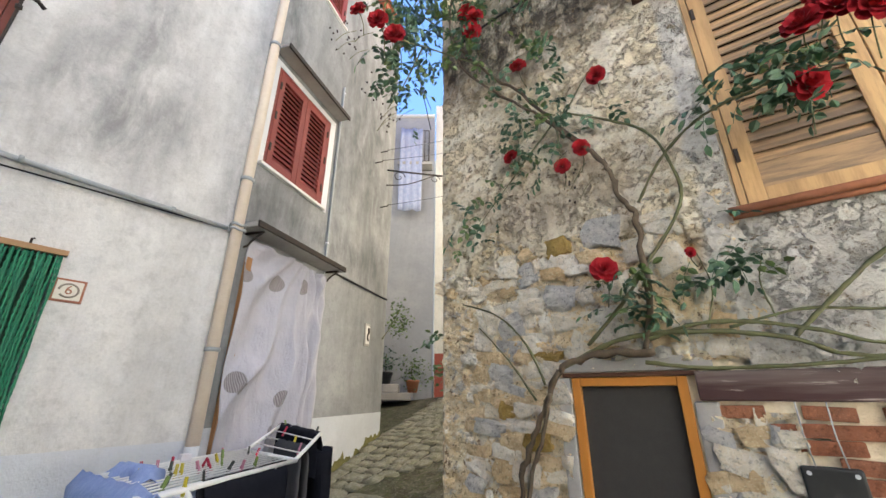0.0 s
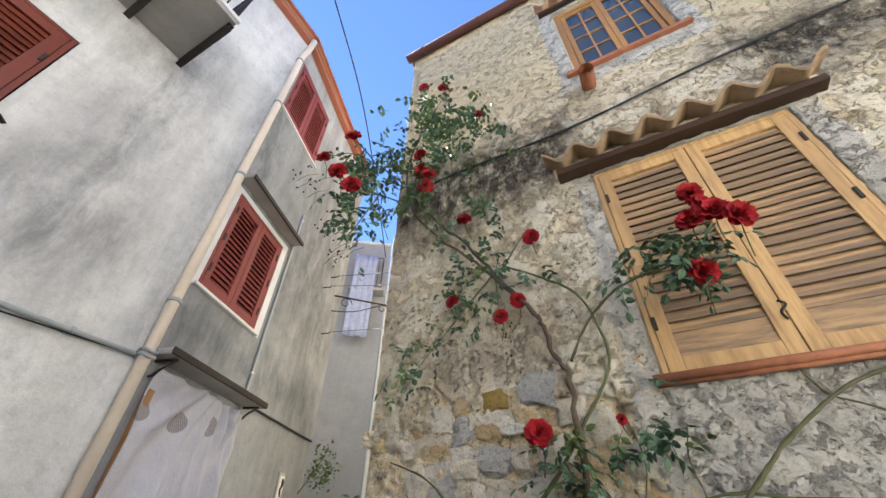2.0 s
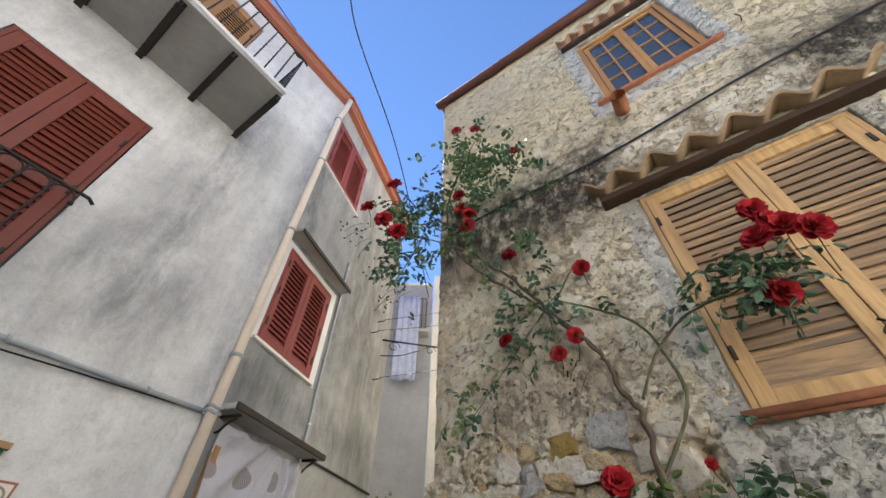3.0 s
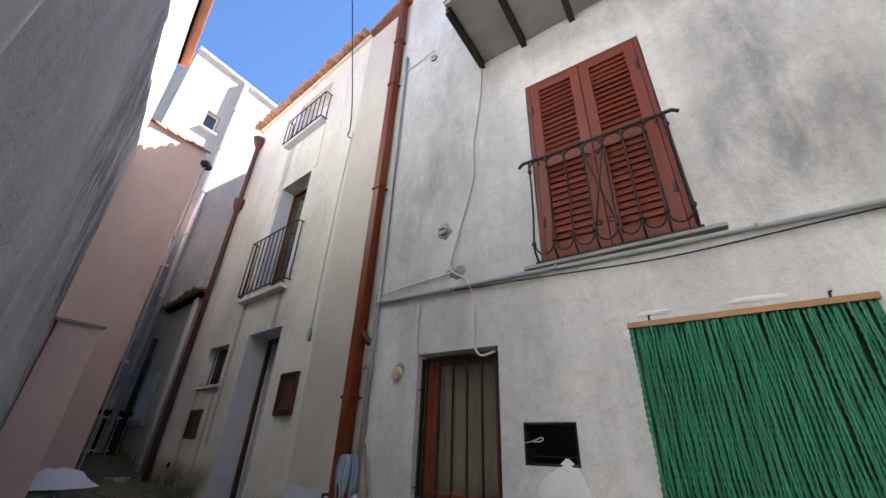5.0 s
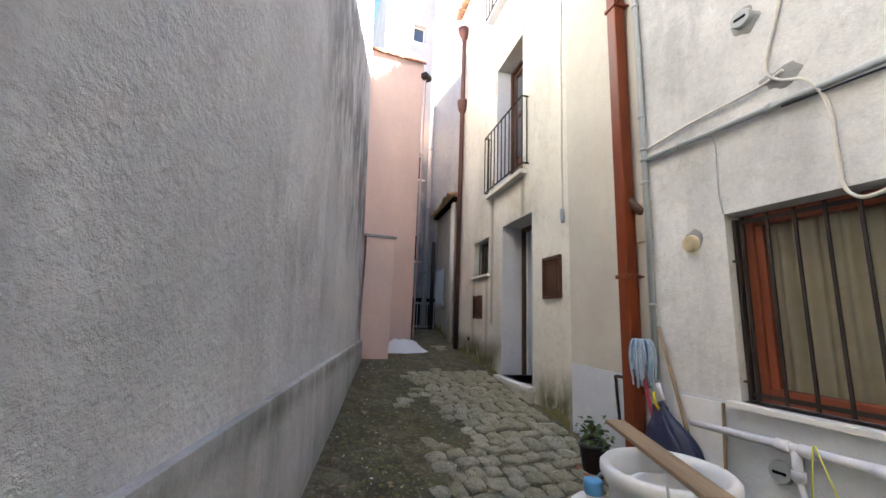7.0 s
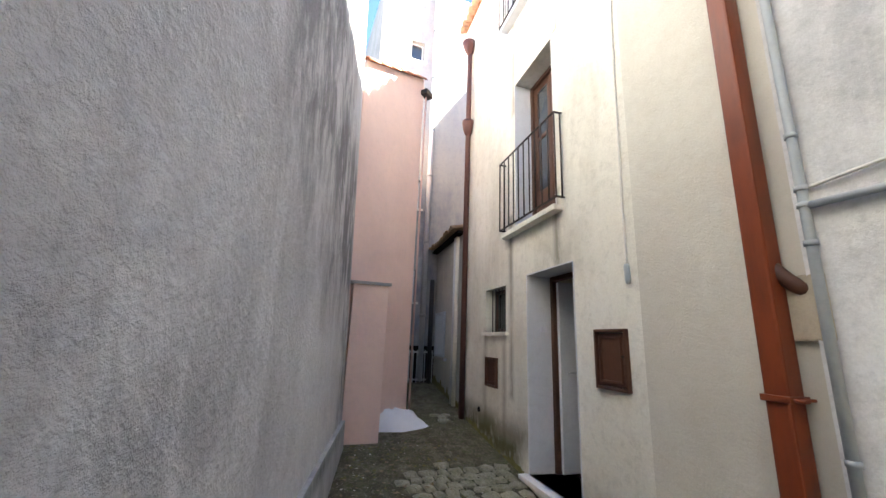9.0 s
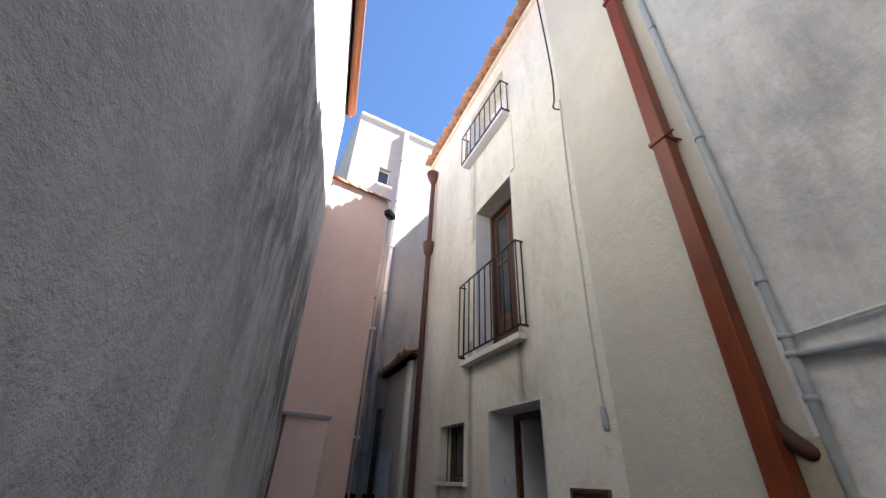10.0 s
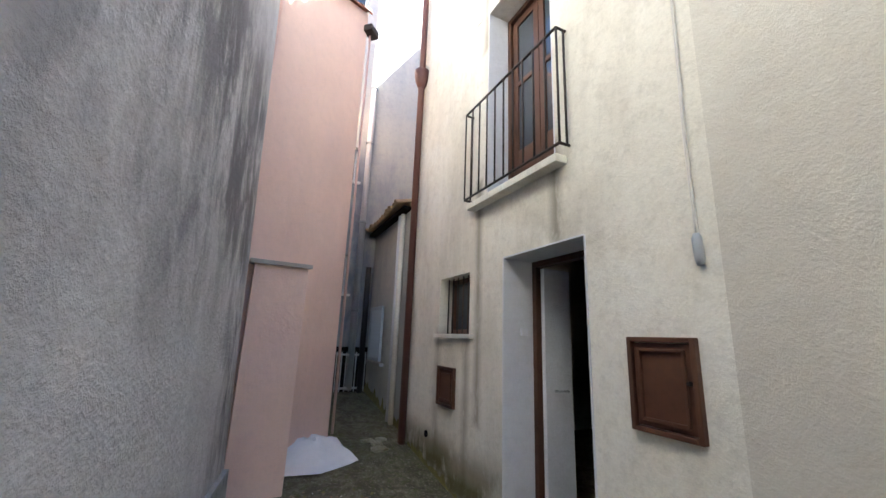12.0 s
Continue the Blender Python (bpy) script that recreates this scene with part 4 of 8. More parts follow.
    thing("trim_window_surround", bm, M_WHITE_PATCH, G.m, "white painted band round the burgundy window", "trim", kind="structure")
    hood = thing("window_hood", None, None, G.at(sm - 0.02, 0, 4.80), "thin dark concrete hood over the burgundy window", "hood")
    bm = boxed(-0.60, 0.60, 0.0, 0.17, 0.0, 0.045, bevel=0.01)
    part("slab", bm, M_CONCRETE, hood)
    part("lip", boxed(-0.60, 0.60, 0.165, 0.185, -0.02, 0.035, bevel=0.006), M_IRON, hood)
    d0, d1 = B0(-1.88), B0(-0.93)
    hood = thing("door_hood", None, None, G.at((d0 + d1) / 2, 0, 2.76), "grey concrete door hood on scrolled iron brackets", "hood")
    part("slab", boxed(-0.72, 0.66, 0.0, 0.22, 0.0, 0.05, bevel=0.01), M_CONCRETE, hood)
    part("lip", boxed(-0.72, 0.66, 0.215, 0.235, 0.0, 0.055, bevel=0.006), M_IRON, hood)
    for x in (-0.62, 0.56):
        part("bracket", tubed([(x, 0.01, -0.01), (x, 0.2, -0.015)], 0.012, 6), M_IRON, hood)
        part("bracket", tubed(smooth_path([(x, 0.01, -0.13), (x, 0.05, -0.12), (x, 0.1, -0.07), (x, 0.18, -0.025)], 4), 0.01, 6), M_IRON, hood)
    # cloth hung over the doorway
    cloth_m, t, b = material("white_cloth_with_grey_discs")
    v = coords(t)
    vor = node(t, "TexVoronoi", Scale=2.3, Randomness=0.75)
    vor.feature = "F1"
    t.links.new(v, vor.inputs["Vector"])
    wav = node(t, "TexWave", Scale=26.0, Distortion=2.0)
    t.links.new(v, wav.inputs["Vector"])
    disc = ramp(t, vor.outputs["Distance"], [(0.20, 1.0), (0.215, 0.0)])
    c = mix(t, noise_out(t, v, 5.0), (0.5, 0.5, 0.56), (0.36, 0.36, 0.43))
    c = mix(t, disc, c, mix(t, wav.outputs["Fac"], (0.16, 0.15, 0.16), (0.32, 0.3, 0.31)))
    t.links.new(c, b.inputs["Base Color"])
    b.inputs["Roughness"].default_value = 0.85
    bump(t, b, [(noise_out(t, coords(t, (1, 1, 0.25)), 9.0, 4), 0.7, 0.03), (noise_out(t, v, 24.0, 4, 0.6, 1.5), 0.6, 0.012)])
    bm = bmesh.new()
    nu, nv = 110, 70
    cw, ch = d1 - d0 + 0.16, 1.98
    grid = []
    for i in range(nu + 1):
        row = []
        for k in range(nv + 1):
            u, q = i / nu, k / nv
            fan = math.atan2(u - 0.28, 1.12 - q)
            reach = math.hypot(u - 0.28, 1.12 - q)
            hang = max(0.0, 1 - abs(u - 0.13) / 0.2)
            fold = 0.085 * reach * (1 - 2 * abs(math.sin(fan * 9 + 1.5 * noise.noise((u * 3, q * 3, 1.0)))))
            fold += 0.05 * (1 - 2 * abs(noise.noise((fan * 3.2, reach * 1.2, 5.0)))) * reach
            fold += 0.05 * hang * math.sin(u * 58 + 2 * q) + 0.025 * (1 - 2.5 * abs(noise.noise((u * 9 + q * 5, q * 5 - u * 3, 8.0)))) * (1.1 - q)
            fold += 0.05 * math.exp(-((u - 0.36 - 0.25 * (0.85 - q)) / 0.05) ** 2) * min(1, 2.2 * (1 - q))
            fold *= min(1, 0.25 + (1 - u) / 0.2, 0.25 + u / 0.15)
            row.append(bm.verts.new((-cw / 2 + cw * u + 0.02 * (1 - q) * math.sin(q * 5), max(0.012, 0.045 + fold + 0.02 * (1 - q)), ch * (q - 1) - 0.012 * math.sin(u * math.pi * 3) * q)))
        grid.append(row)
    for i in range(nu):
        for k in range(nv):
            bm.faces.new((grid[i][k], grid[i + 1][k], grid[i + 1][k + 1], grid[i][k + 1])).smooth = True
    cl = thing("hanging_cloth", bm, cloth_m, G.at((d0 + d1) / 2 - 0.03, 0.0, 2.70), "crumpled white cloth with grey discs hung over the doorway", "cloth")
    cl.modifiers.new("thick", "SOLIDIFY").thickness = 0.003
    thing("door_post", boxed(-0.03, 0.03, 0.0, 0.035, 0.0, 2.05, bevel=0.004), M_ORANGE_WOOD, G.at(d1 + 0.0, 0.012, 0.5), "orange-brown wooden post beside the hung cloth", "door post")
    # flat black panel in place of the doorway's shade
    thing("door_2", boxed(-0.6, 0.6, -0.04, 0.0, 0.0, 2.2), M_DARK, G.at((d0 + d1) / 2, -0.2, 0.45), "near-black panel standing for the unlit doorway behind the hung cloth", "door", kind="structure")
    # conduit on the side wall
    Bp = lambda x, z, o=0.02: G.at(B0(x), o, z).translation
    pipe("conduit", [Bp(-1.98, 0.9), Bp(-1.98, 2.7), Bp(-1.96, 3.6), Bp(-1.96, 5.4)], 0.014, M_GREY_PIPE, "thin grey conduit up the side wall", "conduit", 8,
         parts=[([Bp(-1.97, z - 0.01), Bp(-1.97, z + 0.01)], 0.02, M_WHITE_PIPE) for z in (3.1, 5.3)])
    pipe("cable", smooth_path([Bp(-1.95, 2.80), Bp(-2.6, 2.80), Bp(-3.55, 2.80)]), 0.014, M_BLACK_WIRE, "dark cable along the side wall", "cable", 6)
    nb = thing("wall_plate", boxed(-0.07, 0.07, 0.0, 0.015, -0.15, 0.15, bevel=0.003), M_CONCRETE, G.at(B0(-3.05), 0.0, 2.2), "small stone relief plate on the side wall", "wall plate")
    part("relief", boxed(-0.05, 0.05, 0.015, 0.022, -0.12, 0.12, bevel=0.003), M_MARBLE, nb)
    part("figure_shape", tubed(smooth_path([(-0.01, 0.024, -0.08), (0.015, 0.026, -0.02), (-0.01, 0.026, 0.03), (0.0, 0.026, 0.09)], 4), [0.012] * 7 + [0.016] * 6, 6), M_IRON, nb)
    for x, z in ((-3.1, 5.15), (-2.95, 4.85), (-3.2, 4.2)):
        q = thing("wall_hook", tubed([(0, -0.01, 0), (0, 0.12, 0.0), (0, 0.13, 0.03)], 0.008, 6), M_IRON, G.at(B0(x), 0, z), "small rusty iron wall hook", "hook", "wall hooks")


def clear_glass():
    m, t, b = material("clear_glass")
    b.inputs["Roughness"].default_value = 0.02
    b.inputs["Transmission Weight"].default_value = 1.0
    b.inputs["IOR"].default_value = 1.45
    bump(t, b, [(noise_out(t, coords(t), 1.5, 2), 0.02, 0.01)])
    return m


white_house()


# ---- cream house and the alley ----
M_BROWN = painted("brown_cabinet", (0.085, 0.037, 0.021), (0.05, 0.022, 0.013), rough=0.5, wear=0.4)
M_BROWN_PIPE = painted("brown_downpipe", (0.12, 0.05, 0.04), (0.08, 0.035, 0.03), rough=0.5)
M_MOSS = painted("moss", (0.22, 0.20, 0.075), (0.11, 0.11, 0.04), rough=1.0, grain=60, wear=0.9, relief=0.8)
M_WHITE_JAMB = plaster("white_jamb", (0.7, 0.71, 0.74), (0.6, 0.61, 0.64), (0.45, 0.45, 0.46), seed=21.0, stain=0.25, streak=0.2)
M_BLUE_SHUT = painted("pale_blue_metal", (0.38, 0.46, 0.52), (0.28, 0.33, 0.37), rough=0.5)
M_PALE_PIPE = painted("pale_pipe", (0.5, 0.52, 0.55), (0.38, 0.39, 0.4), rough=0.5)
M_PINK_PIPE = painted("pink_pipe", (0.6, 0.42, 0.37), (0.45, 0.32, 0.29), rough=0.6)
M_DOOR_INSIDE = painted("dark_red_door", (0.06, 0.02, 0.012), (0.03, 0.012, 0.01), rough=0.5)


def half_tile(length, r=0.075, thick=0.012, seg=8, mat=None, taper=0.85):
    """A curved clay roof tile, lying along y."""
    bm = bmesh.new()
    rings = []
    for y, k in ((0, 1.0), (length, taper)):
        out = [bm.verts.new((r * k * math.cos(a), y, r * k * math.sin(a))) for a in np.linspace(0, math.pi, seg + 1)]
        inn = [bm.verts.new(((r * k - thick) * math.cos(a), y, (r * k - thick) * math.sin(a))) for a in np.linspace(0, math.pi, seg + 1)]
        rings.append((out, inn))
    (o0, i0), (o1, i1) = rings
    for k in range(seg):
        bm.faces.new((o0[k], o0[k + 1], o1[k + 1], o1[k])).smooth = True
        bm.faces.new((i0[k], i1[k], i1[k + 1], i0[k + 1])).smooth = True
        bm.faces.new((o0[k], i0[k], i0[k + 1], o0[k + 1]))
        bm.faces.new((o1[k], o1[k + 1], i1[k + 1], i1[k]))
    for k in (0, seg):
        bm.faces.new((o0[k], o1[k], i1[k], i0[k]))
    return mesh_of(bm, "tile", mat or M_TERRA)


def cabinet(F, s0, s1, z0, z1, label):
    root = thing("meter_cabinet", None, None, F.at((s0 + s1) / 2, 0.0, z0), label, "meter cabinet", "brown meter cabinets")
    w, h = (s1 - s0) / 2, z1 - z0
    bm = bmesh.new()
    for a in ((-w, -w + 0.025, 0, h), (w - 0.025, w, 0, h), (-w + 0.025, w - 0.025, 0, 0.025), (-w + 0.025, w - 0.025, h - 0.025, h)):
        box(bm, a[0], a[1], -0.02, 0.034, a[2], a[3], bevel=0.006)
    part("frame", bm, M_BROWN, root)
    door = part("door", boxed(-w + 0.028, w - 0.028, -0.01, 0.014, 0.028, h - 0.028, bevel=0.004), M_BROWN, root)
    bm = bmesh.new()
    for a in ((-w + 0.055, -w + 0.07, 0.055, h - 0.055), (w - 0.07, w - 0.055, 0.055, h - 0.055), (-w + 0.07, w - 0.07, 0.055, 0.07), (-w + 0.07, w - 0.07, h - 0.07, h - 0.055)):
        box(bm, a[0], a[1], 0.013, 0.03, a[2], a[3], bevel=0.005)
    part("moulding", bm, M_BROWN, door)
    bm = bmesh.new()
    bmesh.ops.create_cone(bm, cap_ends=True, segments=12, radius1=0.012, radius2=0.009, depth=0.02, matrix=pose(-w + 0.045, 0.022, h * 0.55, -90, 0, 0))
    part("lock", bm, M_IRON, door)
    return root


def cream_house():
    F = FC
    # doorway
    a, b = C0(5.33), C0(6.20)
    root = thing("door_3", None, None, F.at((a + b) / 2, -0.32, 0.83), "brown framed front door standing open on a dark hallway", "door", kind="structure")
    w, h = (b - a) / 2, 2.04
    bm = bmesh.new()
    for q in ((-w, -w + 0.05, 0, h), (w - 0.05, w, 0, h), (-w + 0.05, w - 0.05, h - 0.05, h)):
        box(bm, q[0], q[1], -0.05, 0.03, q[2], q[3], bevel=0.005)
    part("door_frame", bm, M_BROWN, root)
    leaf = part("door_leaf", boxed(w - 0.09, w - 0.05, -0.3, -0.02, 0.01, h - 0.06, bevel=0.004), M_WHITE_JAMB, root, "pale inner door leaf swung open")
    part("handle", tubed([(w - 0.11, -0.1, 1.0), (w - 0.15, -0.1, 1.0), (w - 0.15, -0.2, 1.0)], 0.01, 8), M_PALE_PIPE, leaf)
    # black sheet stands in for the unlit end of the hall
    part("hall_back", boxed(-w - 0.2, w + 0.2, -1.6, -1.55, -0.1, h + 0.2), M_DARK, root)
    part("hall_floor", boxed(-w, w, -1.5, 0.05, -0.06, 0.0), M_DOOR_INSIDE, root)
    bm = bmesh.new()
    box(bm, w - 0.002, w + 0.01, 0.03, 0.325, 0, h)
    box(bm, -w - 0.01, -w + 0.002, 0.03, 0.325, 0, h)
    box(bm, -w, w, 0.03, 0.325, h - 0.002, h + 0.01)
    part("jamb_lining", bm, M_WHITE_JAMB, root, "white painted door reveal")
    sw = part("bell_plate", boxed(w - 0.022, w - 0.003, 0.09, 0.16, 1.42, 1.48, bevel=0.004), M_WHITE_PIPE, root)
    thing("doorstep", boxed(-w - 0.06, w + 0.06, -0.3, 0.10, -0.05, 0.0, bevel=0.008), M_MARBLE, F.at((a + b) / 2, 0, 0.83), "worn pale stone doorstep slab", "doorstep")
    thing("trim_step_base", boxed(-w - 0.03, w + 0.03, -0.02, 0.07, -0.35, -0.05), M_C, F.at((a + b) / 2, 0, 0.83), "mossy rendered base under the doorstep", "step", kind="structure")
    # small barred window
    a, b = C0(6.75), C0(7.40)
    root = thing("window_2", None, None, F.at((a + b) / 2, -0.18, 2.25), "small dark window behind iron bars", "window", kind="structure")
    w, h = (b - a) / 2, 0.58
    bm = bmesh.new()
    for q in ((-w, -w + 0.05, 0, h), (w - 0.05, w, 0, h), (-w + 0.05, w - 0.05, 0, 0.05), (-w + 0.05, w - 0.05, h - 0.05, h)):
        box(bm, q[0], q[1], -0.03, 0.03, q[2], q[3], bevel=0.005)
    part("window_frame", bm, M_BROWN, root)
    part("pane", boxed(-w + 0.045, w - 0.045, -0.01, -0.004, 0.045, h - 0.045), M_GLASS, root)
    bar = mesh_of(tubed([(0, 0, 0), (0, 0, h)], 0.008, 6), "bar", M_IRON)
    gr = thing("window_grille", None, None, F.at((a + b) / 2, -0.08, 2.25), "iron bars of the small window", "grille")
    for k in range(6):
        piece("bar", bar, gr, Matrix.Translation((-w + 0.06 + (2 * w - 0.12) * k / 5, 0, 0)))
    thing("window_sill", boxed(-w - 0.08, w + 0.04, -0.1, 0.05, -0.04, 0.0, bevel=0.006), M_C, F.at((a + b) / 2, 0, 2.25), "cream sill of the small barred window", "sill")
    # balcony door
    for a, b, z0, z1, glazed in ((C0(5.57), C0(6.46), 3.47, 5.52, True), (C0(5.59), C0(6.62), 6.64, 7.69, False)):
        w, h = (b - a) / 2, z1 - z0
        root = thing("window_3", None, None, F.at((a + b) / 2, -0.26, z0), "dark brown wooden balcony door, one leaf ajar" if glazed else "grey shuttered opening under the eaves", "window", kind="structure")
        bm = bmesh.new()
        for q in ((-w, -w + 0.05, 0, h), (w - 0.05, w, 0, h), (-w + 0.05, w - 0.05, h - 0.05, h)):
            box(bm, q[0], q[1], -0.05, 0.03, q[2], q[3], bevel=0.005)
        part("window_frame", bm, M_BROWN if glazed else M_WHITE_JAMB, root)
        if glazed:
            for sgn in (-1, 1):
                leaf = bmesh.new()
                x0, x1 = (-w + 0.055, -0.004) if sgn < 0 else (0.004, w - 0.055)
                for q in ((x0, x0 + 0.07, 0.01, h - 0.06), (x1 - 0.07, x1, 0.01, h - 0.06), (x0 + 0.07, x1 - 0.07, 0.01, 0.5), (x0 + 0.07, x1 - 0.07, h - 0.14, h - 0.06), (x0 + 0.07, x1 - 0.07, 1.2, 1.25)):
                    box(leaf, q[0], q[1], -0.04, 0.0, q[2], q[3], bevel=0.005)
                lf = part("door_leaf", leaf, M_BROWN, root)
                part("pane", boxed(x0 + 0.06, x1 - 0.06, -0.024, -0.018, 0.49, h - 0.13), M_GLASS, lf)
        else:
            part("panel", boxed(-w + 0.05, w - 0.05, -0.03, 0.0, 0, h - 0.05, bevel=0.004), M_WHITE_JAMB, root)
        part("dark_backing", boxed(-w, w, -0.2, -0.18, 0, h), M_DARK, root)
        bm = bmesh.new()
        box(bm, w - 0.002, w + 0.01, 0.03, 0.262, 0, h)
        box(bm, -w - 0.01, -w + 0.002, 0.03, 0.262, 0, h)
        part("jamb_lining", bm, M_WHITE_JAMB, root)
    thing("balcony_sill", boxed(-0.58, 0.66, -0.2, 0.10, -0.06, 0.0, bevel=0.008), M_C, F.at(C0(6.03), 0, 3.47), "narrow cream balcony slab with stained edge", "balcony slab")
    rail_bars("balcony_railing", F, C0(5.42), C0(6.74), 0.09, 3.50, 4.46, "plain black iron rail of the shallow balcony", 11, 0.1)
    rail_bars("balcony_railing", F, C0(5.48), C0(6.70), 0.13, 6.58, 7.2, "plain black iron rail of the upper opening", 9, 0.15)
    thing("balcony_sill", boxed(-0.58, 0.62, -0.2, 0.12, -0.08, 0.0, bevel=0.008), M_WHITE_JAMB, F.at(C0(6.07), 0, 6.62), "white slab under the upper opening", "balcony slab")
    # raised lesenes beside the windows
    for x in (5.50, 6.64):
        thing("trim_pilaster_strip", boxed(-0.045, 0.045, 0.0, 0.012, 5.55, 6.52, bevel=0.003), M_C, F.at(C0(x), 0, 0), "narrow raised strip of cream render", "trim", kind="structure")
    cabinet(F, C0(4.70), C0(5.05), 1.80, 2.25, "brown metal meter cabinet with a moulded door")
    cabinet(F, C0(6.98), C0(7.34), 1.56, 1.93, "smaller brown metal meter cabinet")
    # eaves tiles
    tile = half_tile(0.42, 0.085, 0.014, mat=M_EAVE_TILE)
    eave = thing("roof_eaves_cream", boxed(-0.02, C0(8.4), -0.3, 0.06, 8.0, 8.05), M_C, F.m, "row of curved terracotta eaves tiles on the cream house", "roof", kind="structure")
    n = 24
    for k in range(n):
        piece("tile", tile, eave, Matrix.Translation((0.05 + (C0(8.4) - 0.1) * k / (n - 1), 0.17 + random.uniform(-0.02, 0.02), 8.05)) @ pose(0, 0, 0, 14, 0, 180 + random.uniform(-3, 3)))
    # downpipe with funnel at the far end
    Q = lambda x, z, o=0.07: F.at(C0(x), o, z).translation
    dp = pipe("downpipe", [Q(8.14, 0.95), Q(8.14, 7.4), Q(8.14, 7.6, 0.12)], 0.045, M_BROWN_PIPE, "dark brown downpipe with a funnel on the cream house", "downpipe", 10)
    part("funnel", tube(bmesh.new(), [Q(8.14, 5.68), Q(8.14, 5.78), Q(8.14, 5.9), Q(8.14, 5.95)], [0.05, 0.09, 0.11, 0.11], 12), M_BROWN_PIPE, dp)
    part("hopper", tube(bmesh.new(), [Q(8.14, 7.35), Q(8.14, 7.5, 0.09), Q(8.14, 7.62, 0.1)], [0.05, 0.1, 0.12], 12), M_BROWN_PIPE, dp)
    # cable down the wall
    Q2 = lambda x, z, o=0.014: F.at(C0(x), o, z).translation
    cb = pipe("cable", smooth_path([Q2(4.56, 5.75), Q2(4.62, 4.7), Q2(4.64, 3.7), Q2(4.65, 3.2), Q2(4.645, 2.72)]), 0.008, M_WIRE, "pale cable running down the cream wall", "cable", 6)
    part("plug", tube(bmesh.new(), [Q2(4.645, 2.72, 0.02), Q2(4.645, 2.70, 0.02), Q2(4.64, 2.60, 0.02), Q2(4.64, 2.57, 0.02)], [0.014, 0.022, 0.022, 0.015], 8), M_GREY_PIPE, cb)
    pipe("overhead_cable", smooth_path([Q2(4.57, 5.6, 0.03), Q2(4.62, 5.68, 0.06), Q2(4.56, 5.78, 0.08), (4.36, -2.77, 6.15), (3.72, -1.88, 7.45), (3.1, -1.03, 8.8), (2.6, -0.35, 9.9)]), 0.009, M_BLACK_WIRE, "twisted black overhead cable crossing the alley", "cable", 5)
    thing("drain_hole", tube(bmesh.new(), [(0, -0.02, 0), (0, 0.012, 0)], 0.035, 12), M_DARK, F.at(C0(7.6), 0, 1.22), "small dark drain hole near the ground", "drain")

    # rust-red square downpipe between the houses
    x, y, r = 3.685, -2.925, 0.052
    root = thing("downpipe", boxed(-r, r, -r, r, 0.42, 8.05, bevel=0.012), M_RUST_PIPE, pose(x, y, 0, 0, 0, -5), "tall rust-red square metal downpipe", "downpipe")
    for z in (1.9, 4.22, 6.02, 6.97):
        part("bracket", boxed(-r - 0.012, r + 0.012, -r - 0.012, r + 0.012, z, z + 0.03, bevel=0.004), M_RUST_PIPE, root)
        part("bracket", tubed([(-r - 0.01, -0.02, z + 0.015), (-r - 0.03, -0.12, z + 0.015)], 0.008, 6), M_RUST_PIPE, root)
        part("bracket", tubed([(-r - 0.01, 0.04, z + 0.015), (-r - 0.06, 0.045, z + 0.015)], 0.008, 6), M_RUST_PIPE, root)
    part("branch", tubed(smooth_path([(-0.02, -0.02, 2.52), (-0.07, -0.035, 2.45), (-0.11, -0.06, 2.41), (-0.125, -0.12, 2.4)], 4), 0.036, 10), M_BROWN, root, "dark brown elbow joining the downpipe")
    thing("trim_broken_render", boxed(-0.08, 0.1, 0.0, 0.03, -0.25, 0.05, bevel=0.012), M_R, FP.at(0.05, 0, 2.42), "broken ochre render round the pipe branch", "wall patch", kind="structure")
    wall("trim_plinth_strip", Facade(3.50, -2.978, 1.06, -0.1), 0.02, 1.06, 0.0, 1.18, 0.012, [], M_PLINTH, "pale blue-grey plinth of the beige strip", cell=0.3)
    nb = FP
    pipe("iron_hook", smooth_path([nb.at(0.42, 0.01, 0.8).translation, nb.at(0.42, 0.03, 1.1).translation, nb.at(0.38, 0.04, 1.16).translation, nb.at(0.05, 0.04, 1.14).translation]), 0.012, M_IRON, "bent grey iron bar beside the downpipe", "bar", 6)

    # moss at the foot of the walls
    def moss(name, F2, s0, s1, base, hmax, seed, label):
        bm = bmesh.new()
        n = int((s1 - s0) / 0.04)
        prev = None
        for k in range(n + 1):
            s = s0 + (s1 - s0) * k / n
            p = F2.at(s, 0, 0).translation
            g = base if base is not None else ground_z(p.x, p.y) - 0.03
            hh = max(0.02, hmax * (0.6 + 0.7 * noise.noise((s * 2.3, seed, 0)) + 0.5 * noise.noise((s * 9, seed, 3)) + 0.4 * noise.noise((s * 21, seed, 5))))
            row = [bm.verts.new((s, 0.006 + 0.012 * (1 - q) + 0.004 * noise.noise((s * 14, q * 4, seed)), g + hh * q)) for q in (0, 0.35, 0.7, 1.0)]
            if prev:
                for i in range(3):
                    bm.faces.new((prev[i], row[i], row[i + 1], prev[i + 1])).smooth = True
            prev = row
        thing(name, bm, M_MOSS, F2.m, label, "moss", kind="stuff")

    moss("moss", FC, C0(4.6), C0(5.25), None, 0.13, 1.0, "green moss creeping up the foot of the cream wall")
    moss("moss", FC, C0(6.3), C0(8.2), None, 0.11, 2.0, "green moss creeping up the foot of the cream wall")
    moss("moss", FL, 0.1, 2.2, None, 0.22, 3.0, "moss along the foot of the lean-to")
    moss("moss", FB, 0.0, LB - 1.2, None, 0.16, 4.0, "moss along the foot of the side wall")

